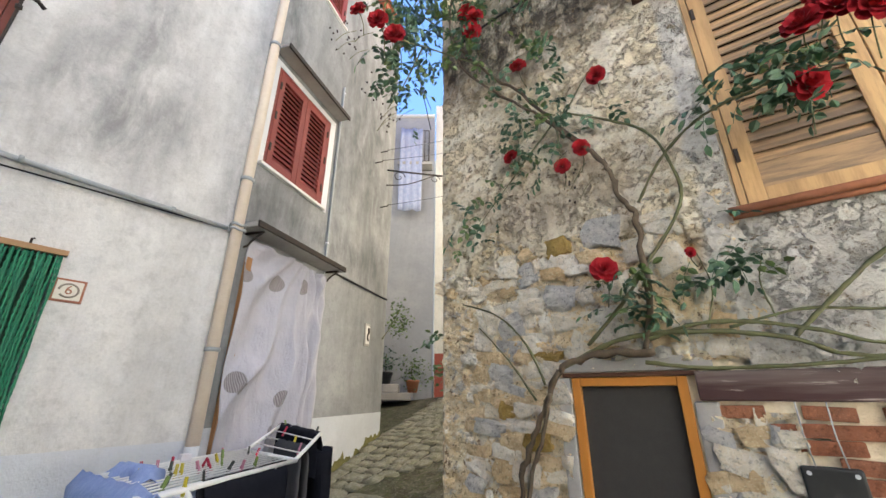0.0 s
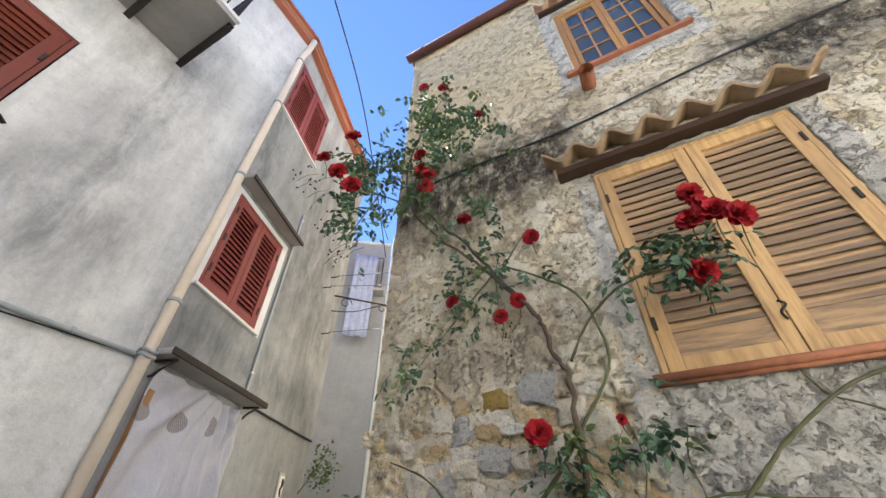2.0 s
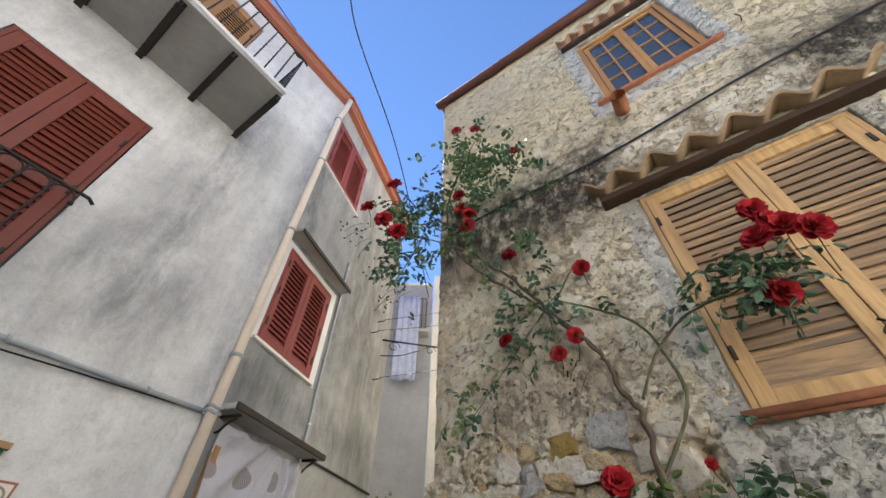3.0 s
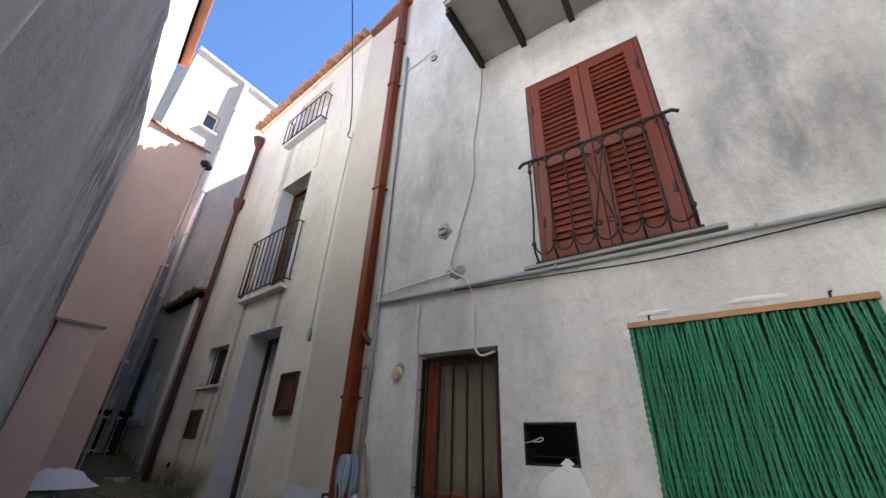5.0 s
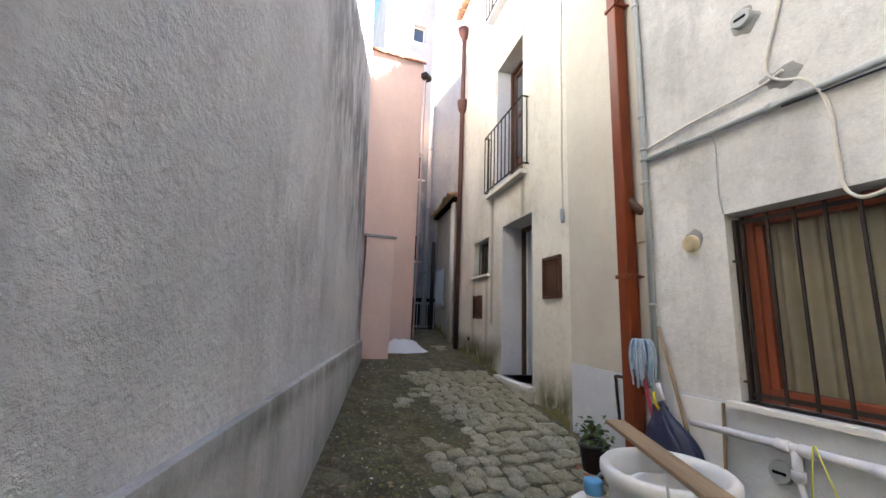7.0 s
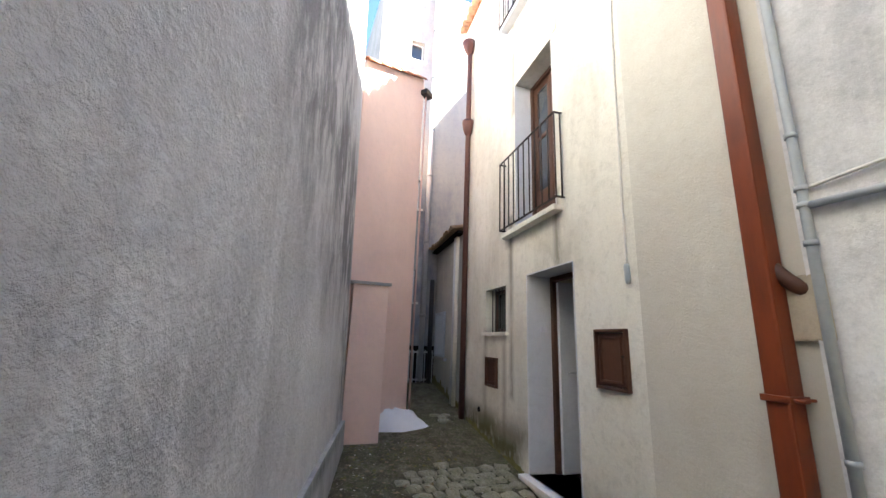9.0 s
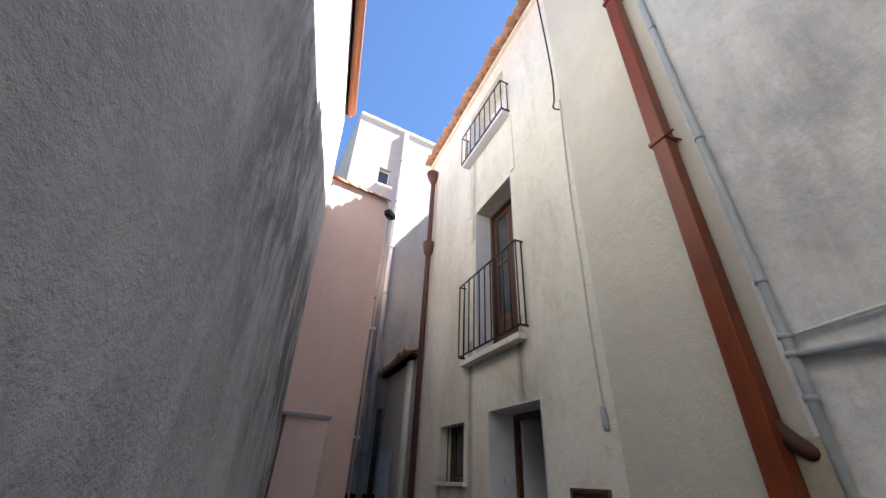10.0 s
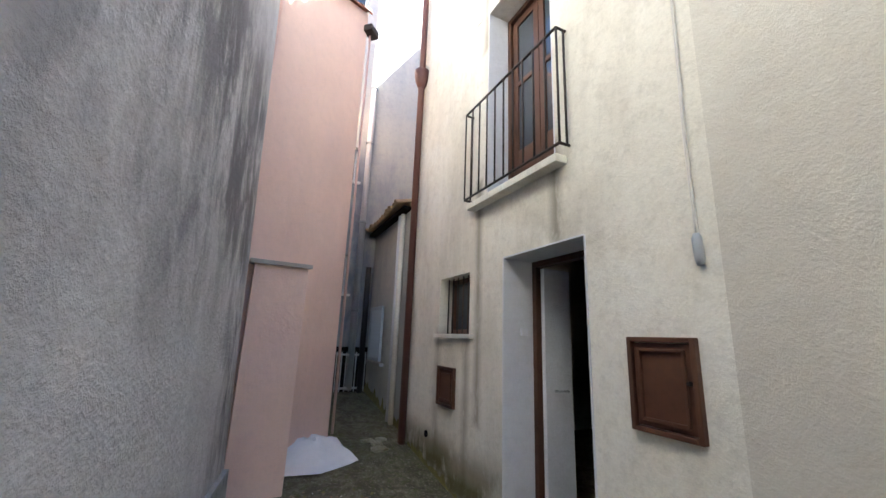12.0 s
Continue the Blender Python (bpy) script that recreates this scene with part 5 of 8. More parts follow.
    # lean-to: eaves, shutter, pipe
    # slab below the tiles takes the same near-black
    eave = thing("roof_lean_to", boxed(0.3, 2.5, -0.6, 0.12, 4.0, 4.05), M_DARK, FL.m, "weathered tiled edge of the lean-to roof on a near-black slab", "roof", kind="structure")
    tile = half_tile(0.4, 0.08, 0.014, mat=M_OLD_TILE)
    for k in range(14):
        piece("tile", tile, eave, Matrix.Translation((0.35 + 2.1 * k / 13, 0.2 + random.uniform(-0.03, 0.03), 4.05)) @ pose(0, 0, 0, 14, 0, 180 + random.uniform(-5, 5)))
    sh = thing("window_shutters", None, None, FL.at(1.55, 0.03, 1.82), "pale blue-grey metal louvred shutter standing ajar", "shutters")
    bm = bmesh.new()
    for q in ((-0.34, -0.30, 0, 0.85), (0.30, 0.34, 0, 0.85), (-0.3, 0.3, 0, 0.05), (-0.3, 0.3, 0.8, 0.85)):
        box(bm, q[0], q[1], 0.0, 0.04, q[2], q[3], bevel=0.004)
    part("frame", bm, M_BLUE_SHUT, sh)
    bar = mesh_of(boxed(-0.02, 0.02, 0.005, 0.03, 0.05, 0.8), "slat", M_BLUE_SHUT)
    for k in range(9):
        piece("slat", bar, sh, Matrix.Translation((-0.26 + 0.52 * k / 8, 0, 0)) @ pose(0, 0, 0, 0, 0, 30))
    thing("window_sill", boxed(-0.4, 0.4, -0.02, 0.07, -0.05, 0, bevel=0.005), M_CONCRETE, FL.at(1.55, 0, 1.8), "dark sill under the blue-grey shutter", "sill")
    for s, mm in ((0.5, M_C), (0.62, M_PALE_PIPE)):
        pipe("downpipe", [FL.at(s, 0.05, 1.0).translation, FL.at(s, 0.05, 3.98).translation], 0.035, mm, "pale narrow downpipe on the lean-to", "downpipe", 8)
    # far house
    pp = pipe("downpipe", [(10.38, -3.42, 1.3), (10.38, -3.42, 11.0)], 0.055, M_PALE_PIPE, "pale blue-grey downpipe on the tall house", "downpipe", 10,
              parts=[([(10.38, -3.42, z), (10.38, -3.42, z + 0.05)], 0.07, M_GREY_PIPE) for z in (2.6, 4.2, 5.8, 7.0, 8.4, 9.8)])
    part("lower_pipe", tubed([(10.36, -3.60, 1.25), (10.36, -3.60, 3.4)], 0.05), M_BLACK_WIRE, pp, "black lower pipe")
    for a, b, z0, z1 in FAR_OPEN:
        w, h = (b - a) / 2, z1 - z0
        root = thing("window_far", None, None, FF.at((a + b) / 2, -0.14, z0), "small recessed window of the tall house", "window", kind="structure")
        bm = bmesh.new()
        for q in ((-w, -w + 0.03, 0, h), (w - 0.03, w, 0, h), (-w + 0.03, w - 0.03, 0, 0.03), (-w + 0.03, w - 0.03, h - 0.03, h)):
            box(bm, q[0], q[1], -0.02, 0.02, q[2], q[3])
        part("window_frame", bm, M_WHITE_PIPE, root)
        part("pane", boxed(-w + 0.03, w - 0.03, -0.008, 0, 0.03, h - 0.03), M_GLASS, root)
        part("window_sill", boxed(-w - 0.06, w + 0.04, 0.0, 0.2, -0.04, 0), M_MARBLE, root)
    thing("trim_far_coping", boxed(-0.05, 6.0, -0.45, 0.05, 11.05, 11.11), M_MARBLE, FF.m, "pale coping of the tall house", "trim", kind="structure")
    gate = thing("gate", None, None, pose(10.36, -3.42, 1.28), "small grey iron gate at the end of the alley", "gate")
    for z in (0.04, 0.58):
        part("rail", boxed(-0.015, 0.015, -0.26, 0.26, z, z + 0.03), M_PALE_PIPE, gate)
    bar = mesh_of(boxed(-0.008, 0.008, -0.008, 0.008, 0, 0.64), "bar", M_PALE_PIPE)
    for k in range(7):
        piece("bar", bar, gate, Matrix.Translation((0, -0.25 + 0.5 * k / 6, 0)))
    # black panel paints the shade behind the bars
    thing("gate_backing", boxed(0, 0.02, -0.3, 0.3, 0, 0.8), M_DARK, pose(10.42, -3.45, 1.2), "near-black panel standing for the unlit opening behind the small gate", "opening", kind="structure")

    # grey house: plinth, eaves gutter, thick pale pipe
    fg = Facade(FG.o.x + FG.d.y * -0.035, FG.o.y + FG.d.x * 0.035, FG.d.x, FG.d.y)
    plinth = wall("trim_plinth_grey", fg, 0.0, 5.9, -0.2, 1.19, 0.05, [], M_GREY_PLINTH, "darker cement plinth of the grey wall", cell=0.4, lean=0.03)
    bm = bmesh.new()
    tube(bm, [(0.05, 0.09 - 0.22, 7.36), (5.9, 0.09 - 0.22, 7.36)], 0.07, 10)
    gt = thing("trim_gutter_grey", bm, M_TERRA, FG.m, "copper-brown eaves gutter of the grey house", "gutter", kind="structure")
    thing("trim_eaves_grey", boxed(0.0, 5.9, -0.5, -0.17, 7.35, 7.40), M_TERRA, FG.m, "brown eaves board of the grey house", "eaves", kind="structure")
    lean = lambda z: 0.04 - 0.03 * (z - 1.85)
    gp = pipe("downpipe", [FG.at(5.658, lean(z), z).translation for z in (0.1, 2.0, 4.5, 7.3)], 0.042, M_WHITE_PIPE, "pale grey downpipe at the corner of the grey wall", "downpipe", 20)
    for z in (1.838, 4.4):
        clamp = part("clamp", tubed([FG.at(5.658, lean(z), z - 0.009).translation, FG.at(5.658, lean(z), z + 0.009).translation], 0.0435, 20), M_GREY_PIPE, gp)
        for dz in (-0.009, 0.009):
            part("clamp_edge", tubed([FG.at(5.658 + 0.044 * math.cos(q), lean(z) + 0.044 * math.sin(q), z + dz).translation for q in np.linspace(0, math.tau, 25)], 0.0035, 6), M_GREY_PIPE, clamp)
        part("clamp_screw", tubed([FG.at(5.70, lean(z), z).translation, FG.at(5.725, lean(z) - 0.03, z).translation], 0.01, 6), M_GREY_PIPE, gp)
    # pink house: cap, coping tiles, edge pipe, cement heap
    prism("trim_pilaster_cap", [(7.40, -1.46), (7.40, -1.98), (7.78, -1.83), (7.78, -1.46)], [2.815] * 4, 2.78, M_CONCRETE, "thin stone cap of the pink pilaster")
    d = Vector((8.45 - 7.46, -2.58 + 1.40, 0))
    cope = thing("roof_pink_edge", None, None, None, "terracotta coping along the top of the pink wall", "roof", kind="structure")
    tile = half_tile(0.3, 0.075, 0.014)
    for k in range(6):
        p = Vector((7.46, -1.40, 6.03)) + Vector((d.x, d.y, 0.73)) * (k / 6)
        piece("tile", tile, cope, Matrix.Translation(p) @ pose(0, 0, 0, 25, 0, math.degrees(math.atan2(d.y, d.x)) - 90))
    pipe("downpipe", [(8.46, -2.63, 1.1), (8.44, -2.63, 6.5)], 0.016, M_PINK_PIPE, "thin pink pipe on the edge of the pink house", "pipe", 8)
    thing("gutter_end", boxed(-0.1, 0.12, -0.08, 0.06, 0, 0.1, bevel=0.02), M_IRON, pose(8.42, -2.62, 6.42, 0, 0, -50), "dark end of the pink house's gutter", "gutter")
    bm = bmesh.new()
    rings = []
    for q, rr in ((0.0, 1.25), (0.2, 1.05), (0.5, 0.9), (0.8, 0.7), (0.95, 0.5), (1.0, 0.25)):
        rings.append([bm.verts.new((0.42 * rr * math.cos(a) * (1 + 0.55 * noise.noise((1.6 * math.cos(a), 1.6 * math.sin(a), q * 1.5))), 0.3 * rr * math.sin(a) * (1 + 0.5 * noise.noise((1.6 * math.cos(a), 1.6 * math.sin(a), q + 3))), 0.19 * q + 0.05 * noise.noise((2 * math.cos(a), 2 * math.sin(a), q + 7)) * min(1, q * 3))) for a in (math.tau * k / 20 for k in range(20))])
    for a, b in zip(rings, rings[1:]):
        for k in range(20):
            bm.faces.new((a[k], a[(k + 1) % 20], b[(k + 1) % 20], b[k])).smooth = True
    bm.faces.new(rings[-1])
    thing("cement_fillet", bm, M_WHITE_PATCH, pose(8.12, -2.33, ground_z(8.1, -2.3) - 0.03, 0, 0, -50), "rounded white cement fillet at the foot of the pink wall", "cement fillet")


M_GREY_PLINTH = plaster("grey_plinth", (0.6, 0.6, 0.61), (0.46, 0.46, 0.47), (0.16, 0.17, 0.15), seed=23.0, streak=0.7, relief=0.6, dark_marks=((3.0, 1.13, 3.2, 0.05, 0.9), (3.0, 0.4, 3.0, 0.22, 0.7)))
cream_house()


# ---- things on the alley floor ----
def lathe(bm, profile, seg=28):
    rings = [[bm.verts.new((r * math.cos(a), r * math.sin(a), z)) for a in (math.tau * k / seg for k in range(seg))] for r, z in profile]
    for a, b in zip(rings, rings[1:]):
        for k in range(seg):
            bm.faces.new((a[k], a[(k + 1) % seg], b[(k + 1) % seg], b[k])).smooth = True
    if profile[0][0] > 1e-4:
        bm.faces.new(rings[0][::-1])
    if profile[-1][0] > 1e-4:
        bm.faces.new(rings[-1])
    return bm


def leaf_cluster(bm, centre, n, spread, size, seed):
    """Loose folded leaves round a point."""
    rnd = random.Random(seed)
    for _ in range(n):
        c = Vector(centre) + Vector((rnd.gauss(0, 1), rnd.gauss(0, 1), rnd.gauss(0, 1))) * spread
        rot = Euler((rnd.uniform(-1.0, 1.0), rnd.uniform(-1.0, 1.0), rnd.uniform(0, 6.28))).to_matrix()
        s = size * rnd.uniform(0.6, 1.25)
        pts = [(0, -0.5, 0), (0.26, -0.22, 0.06), (0.3, 0.1, 0.08), (0.0, 0.55, -0.04), (-0.3, 0.1, 0.08), (-0.26, -0.22, 0.06), (0, 0.0, 0.0)]
        v = [bm.verts.new(c + rot @ (Vector(p) * s)) for p in pts]
        for a, b in ((0, 1), (1, 2), (2, 3), (3, 4), (4, 5), (5, 0)):
            bm.faces.new((v[a], v[b], v[6]))


def leaf_material(name, a, b, rough=0.45):
    m, t, bs = material(name)
    g = t.nodes.new("ShaderNodeNewGeometry")
    c = mix(t, g.outputs["Random Per Island"], a, b)
    c = mix(t, ramp(t, noise_out(t, coords(t), 60), [(0.4, 0.0), (0.8, 0.5)]), c, tuple(k * 0.6 for k in a))
    t.links.new(c, bs.inputs["Base Color"])
    bs.inputs["Roughness"].default_value = rough
    bs.inputs["Subsurface Weight"].default_value = 0.0
    return m


M_LEAF = leaf_material("rose_leaf", (0.035, 0.085, 0.045), (0.07, 0.14, 0.07))
M_LEAF_PALE = leaf_material("pale_leaf", (0.06, 0.12, 0.03), (0.12, 0.17, 0.05))
M_TUB = painted("white_tub_plastic", (0.72, 0.72, 0.72), (0.55, 0.55, 0.53), rough=0.35, grain=10, wear=0.4)
M_BLUE_CLOTH = painted("blue_mop", (0.2, 0.36, 0.56), (0.55, 0.66, 0.76), rough=0.95, wear=0.9, vary=0.8)
M_NAVY = painted("navy_plastic_bag", (0.02, 0.025, 0.06), (0.012, 0.014, 0.03), rough=0.35)
M_PLANK = painted("weathered_plank", (0.3, 0.22, 0.14), (0.19, 0.13, 0.08), rough=0.85, grain=22, stretch=(0.15, 1, 1), wear=0.8)
M_BLACK_PLASTIC = painted("black_plastic", (0.02, 0.021, 0.022), (0.035, 0.035, 0.035), rough=0.45)


def alley_things():
    gx, gy = 2.80, -2.17
    g = ground_z(gx, gy) - 0.02
    tub = thing("plastic_tub", None, None, pose(gx, gy, g) @ Matrix.Diagonal((0.9, 0.9, 0.98, 1)), "round white plastic tub with a rolled rim", "tub")
    bm = lathe(bmesh.new(), [(0.215, 0.0), (0.225, 0.02), (0.262, 0.52), (0.285, 0.55), (0.3, 0.58), (0.3, 0.61), (0.285, 0.625), (0.262, 0.62), (0.25, 0.59), (0.242, 0.5), (0.24, 0.45)])
    part("body", bm, M_TUB, tub)
    part("inner_lid", lathe(bmesh.new(), [(0.0, 0.52), (0.12, 0.525), (0.13, 0.55), (0.16, 0.55), (0.17, 0.515), (0.245, 0.51)]), M_TUB, tub)
    for a in (0.6, 3.8):
        part("handle", tubed(smooth_path([(0.29 * math.cos(a - 0.2), 0.29 * math.sin(a - 0.2), 0.55), (0.33 * math.cos(a - 0.1), 0.33 * math.sin(a - 0.1), 0.5), (0.33 * math.cos(a + 0.1), 0.33 * math.sin(a + 0.1), 0.5), (0.29 * math.cos(a + 0.2), 0.29 * math.sin(a + 0.2), 0.55)], 4), 0.008, 6), M_GREY_PIPE, tub)
    thing("wire", tubed(smooth_path([(gx - 0.1, gy + 0.12, g + 0.63), (gx - 0.17, gy + 0.2, g + 0.64), (gx - 0.21, gy + 0.24, g + 0.6), (gx - 0.2, gy + 0.25, g + 0.4), (gx - 0.19, gy + 0.24, g + 0.3)]), 0.005, 6), M_GREY_PIPE, None, "thin grey wire hung over the tub's rim", "wire")
    plank = boxed(-0.48, 0.48, -0.055, 0.055, 0.0, 0.022, bevel=0.004)
    thing("plank", plank, M_PLANK, pose(2.93, -2.25, g + 0.62, 0, 1.5, 157), "weathered brown plank laid across the white tub", "plank")
    # black bin
    bx, by = 2.18, -2.02
    gb = ground_z(bx, by) - 0.02
    b2 = thing("dustbin", None, None, pose(bx, by, gb), "black plastic bin with a round ribbed lid", "bin")
    part("body", lathe(bmesh.new(), [(0.18, 0.0), (0.19, 0.02), (0.225, 0.6), (0.24, 0.62), (0.24, 0.64)]), M_BLACK_PLASTIC, b2)
    part("lid", lathe(bmesh.new(), [(0.25, 0.62), (0.262, 0.635), (0.262, 0.66), (0.245, 0.675), (0.2, 0.672), (0.19, 0.685), (0.13, 0.69), (0.12, 0.675), (0.06, 0.678), (0.05, 0.70), (0.0, 0.705)]), M_BLACK_PLASTIC, b2)
    part("lid_handle", tubed(smooth_path([(-0.06, 0, 0.69), (-0.05, 0, 0.74), (0.05, 0, 0.74), (0.06, 0, 0.69)], 4), 0.011, 8), M_BLACK_PLASTIC, b2)
    # jerrycan
    jx, jy = 2.98, -1.93
    gj = ground_z(jx, jy) - 0.02
    can = thing("plastic_canister", None, None, pose(jx, jy, gj, 0, 0, 25), "translucent white canister with a blue screw cap", "canister")
    part("body", boxed(-0.09, 0.09, -0.07, 0.07, 0, 0.42, bevel=0.03), M_TUB, can)
    part("neck", lathe(bmesh.new(), [(0.035, 0.41), (0.035, 0.45), (0.03, 0.46)], 14), M_TUB, can)
    part("cap", lathe(bmesh.new(), [(0.04, 0.44), (0.042, 0.45), (0.042, 0.49), (0.036, 0.5), (0.0, 0.5)], 16), painted("blue_cap", (0.1, 0.32, 0.6), rough=0.4), can)
    # plant pot
    px, py = 3.88, -2.72
    gp = ground_z(px, py) - 0.01
    pot = thing("potted_plant", None, None, pose(px, py, gp), "small green plant in a dark pot on a terracotta saucer", "potted plant")
    part("saucer", lathe(bmesh.new(), [(0.10, 0.0), (0.125, 0.03), (0.115, 0.03), (0.0, 0.012)]), M_TERRA, pot)
    part("pot", lathe(bmesh.new(), [(0.075, 0.012), (0.1, 0.19), (0.108, 0.19), (0.108, 0.215), (0.09, 0.215), (0.085, 0.17), (0.0, 0.17)]), M_BLACK_PLASTIC, pot)
    bm = bmesh.new()
    leaf_cluster(bm, (0, 0, 0.27), 150, 0.055, 0.05, 5)
    part("foliage", bm, M_LEAF_PALE, pot)
    # mop leaning on the wall
    mop = thing("mop", None, None, None, "upturned mop with a pale blue head against the downpipe", "mop")
    part("stick", tubed([(3.30, -2.80, 0.42), (3.52, -2.82, 1.36)], 0.012, 8), painted("mop_red", (0.35, 0.03, 0.05), rough=0.4), mop)
    part("sleeve", tubed([(3.335, -2.80, 1.10), (3.365, -2.80, 1.20)], 0.016, 8), M_WHITE_PIPE, mop)
    rnd = random.Random(3)
    for k in range(46):
        a, sp = rnd.uniform(0, 6.28), rnd.uniform(0.3, 1.0)
        top = Vector((3.50, -2.82, 1.44))
        e = Vector((math.cos(a), math.sin(a), 0)) * 0.08 * sp
        part("strand", tubed(smooth_path([top, top + e * 0.8 + Vector((0, 0, 0.02)), top + e * 1.15 + Vector((0, 0, -0.08)), top + e * 1.0 + Vector((0, 0, -rnd.uniform(0.14, 0.3)))], 3), 0.0062, 5), M_BLUE_CLOTH, mop)
    # bag
    bm = bmesh.new()
    bmesh.ops.create_icosphere(bm, subdivisions=4, radius=1.0)
    for v in bm.verts:
        c = v.co
        k = 1 + 0.22 * noise.noise(c * 1.8) + 0.09 * noise.noise(c * 5.0)
        neck = max(0.35, 1 - max(0, c.z) * 0.55)
        v.co = Vector((c.x * 0.17 * k * neck + 0.07 * max(0, c.z), c.y * 0.11 * k * neck, max(-0.24, c.z * 0.27 * k)))
    for f in bm.faces:
        f.smooth = True
    bag = thing("plastic_bag", bm, M_NAVY, pose(3.22, -2.72, ground_z(3.2, -2.7) + 0.42, 0, 0, 0), "crumpled navy plastic bag", "bag")
    thing("crate", boxed(-0.16, 0.16, -0.11, 0.11, 0, 0.2, bevel=0.01), M_BLACK_PLASTIC, pose(3.22, -2.74, ground_z(3.2, -2.7) - 0.02), "dark crate under the plastic bag", "crate")
    part("yellow_tie", tubed([(0.06, 0.0, 0.2), (0.08, 0.03, 0.27), (0.085, 0.03, 0.33)], 0.01, 6), painted("yellow_handle", (0.75, 0.62, 0.03), rough=0.4), bag)
    b = thing("board", boxed(-0.15, 0.15, -0.008, 0.008, 0, 0.72, bevel=0.003), M_TUB, pose(3.2, -2.87, 0.42, 4, 0, 0), "pale sheet of board leaning on the wall", "board")
    part("edge", boxed(-0.158, -0.15, -0.01, 0.01, 0, 0.72), M_PLANK, b)
    thing("stick", tubed([(3.05, -2.80, 0.42), (3.44, -2.92, 1.55)], 0.011, 8), M_PLANK, None, "thin pale wooden stick leaning on the wall", "stick")


alley_things()


# ---- rose house ----
def rose_render_material():
    m, t, b = material("ochre_crumbling_render")
    v = coords(t)
    big, med, fine = noise_out(t, v, 0.9, 6, 0.65, 0.5), noise_out(t, v, 5.0, 9, 0.72), noise_out(t, v, 42, 5, 0.75)
    c = mix(t, ramp(t, big, [(0.35, 0.0), (0.65, 1.0)]), (0.9, 0.81, 0.62), (0.84, 0.72, 0.51))
    c = mix(t, ramp(t, med, [(0.46, 0.0), (0.56, 0.8)]), c, (0.88, 0.83, 0.71))
    c = mix(t, ramp(t, noise_out(t, v, 2.4, 10, 0.76, 1.0), [(0.5, 0.0), (0.62, 0.75)]), c, (0.42, 0.31, 0.18))
    # yellower, smoother paint high up
    hi = box_mask(t, v, RY(0.3), 7.6, 4.0, 2.3, 0.35, 1.5, 1.6)
    c = mix(t, hi, c, mix(t, ramp(t, med, [(0.4, 0.0), (0.7, 1.0)]), (0.84, 0.72, 0.48), (0.72, 0.61, 0.42)))
    # grey cement bands round the windows and under the sill
    g1 = box_mask(t, v, RY(1.11), 3.3, 0.86, 1.06, 0.02, 4.0, 0.22)
    g2 = box_mask(t, v, RY(1.5), 2.0, 1.28, 0.55, 0.03, 3.0, 0.25)
    g3 = box_mask(t, v, RY(1.15), 6.6, 0.72, 1.05, 0.02, 3.0, 0.3)
    grey = mix(t, ramp(t, noise_out(t, v, 9.0, 8, 0.7), [(0.38, 0.0), (0.66, 1.0)]), (0.74, 0.71, 0.65), (0.56, 0.535, 0.485))
    for g in (g1, g2, g3):
        c = mix(t, g, c, grey)
    # black mould below the old gutter spill
    sm = coords(t, (1.0, 1.0, 0.5))
    mould = box_mask(t, v, RY(-0.65), 4.7, 1.05, 0.5, 0.3, 2.0, 1.6)
    speck = ramp(t, noise_out(t, sm, 11, 8, 0.75), [(0.34, 0.25), (0.52, 1.0)])
    c = mix(t, times(t, mould, speck), c, (0.085, 0.075, 0.062))
    low = box_mask(t, v, RY(-0.7), 2.72, 0.5, 0.16, 0.2, 2.4, 0.9)
    c = mix(t, times(t, low, speck), c, (0.46, 0.4, 0.32))
    mould2 = box_mask(t, v, RY(2.6), 4.9, 0.8, 0.4, 0.25, 2.2, 1.1)
    c = mix(t, times(t, mould2, speck), c, (0.1, 0.09, 0.075))
    pits = noise_out(t, v, 17, 6, 0.8, 0.6)
    # pits that the bump sinks are darkened in colour too, as their shade
    c = mix(t, ramp(t, pits, [(0.36, 0.95), (0.43, 0.0)]), c, (0.22, 0.16, 0.09))
    c = mix(t, ramp(t, fine, [(0.34, 0.6), (0.46, 0.0)]), c, (0.42, 0.34, 0.24))
    t.links.new(c, b.inputs["Base Color"])
    b.inputs["Roughness"].default_value = 0.95
    b.inputs["Specular IOR Level"].default_value = 0.15
    flake = ramp(t, med, [(0.45, 0.0), (0.49, 1.0)])
    pock = ramp(t, pits, [(0.36, 0.0), (0.44, 1.0)])
    bump(t, b, [(med, 1.0, 0.06), (flake, 0.9, 0.012), (pock, 1.0, 0.02), (fine, 1.0, 0.016)])
    return m


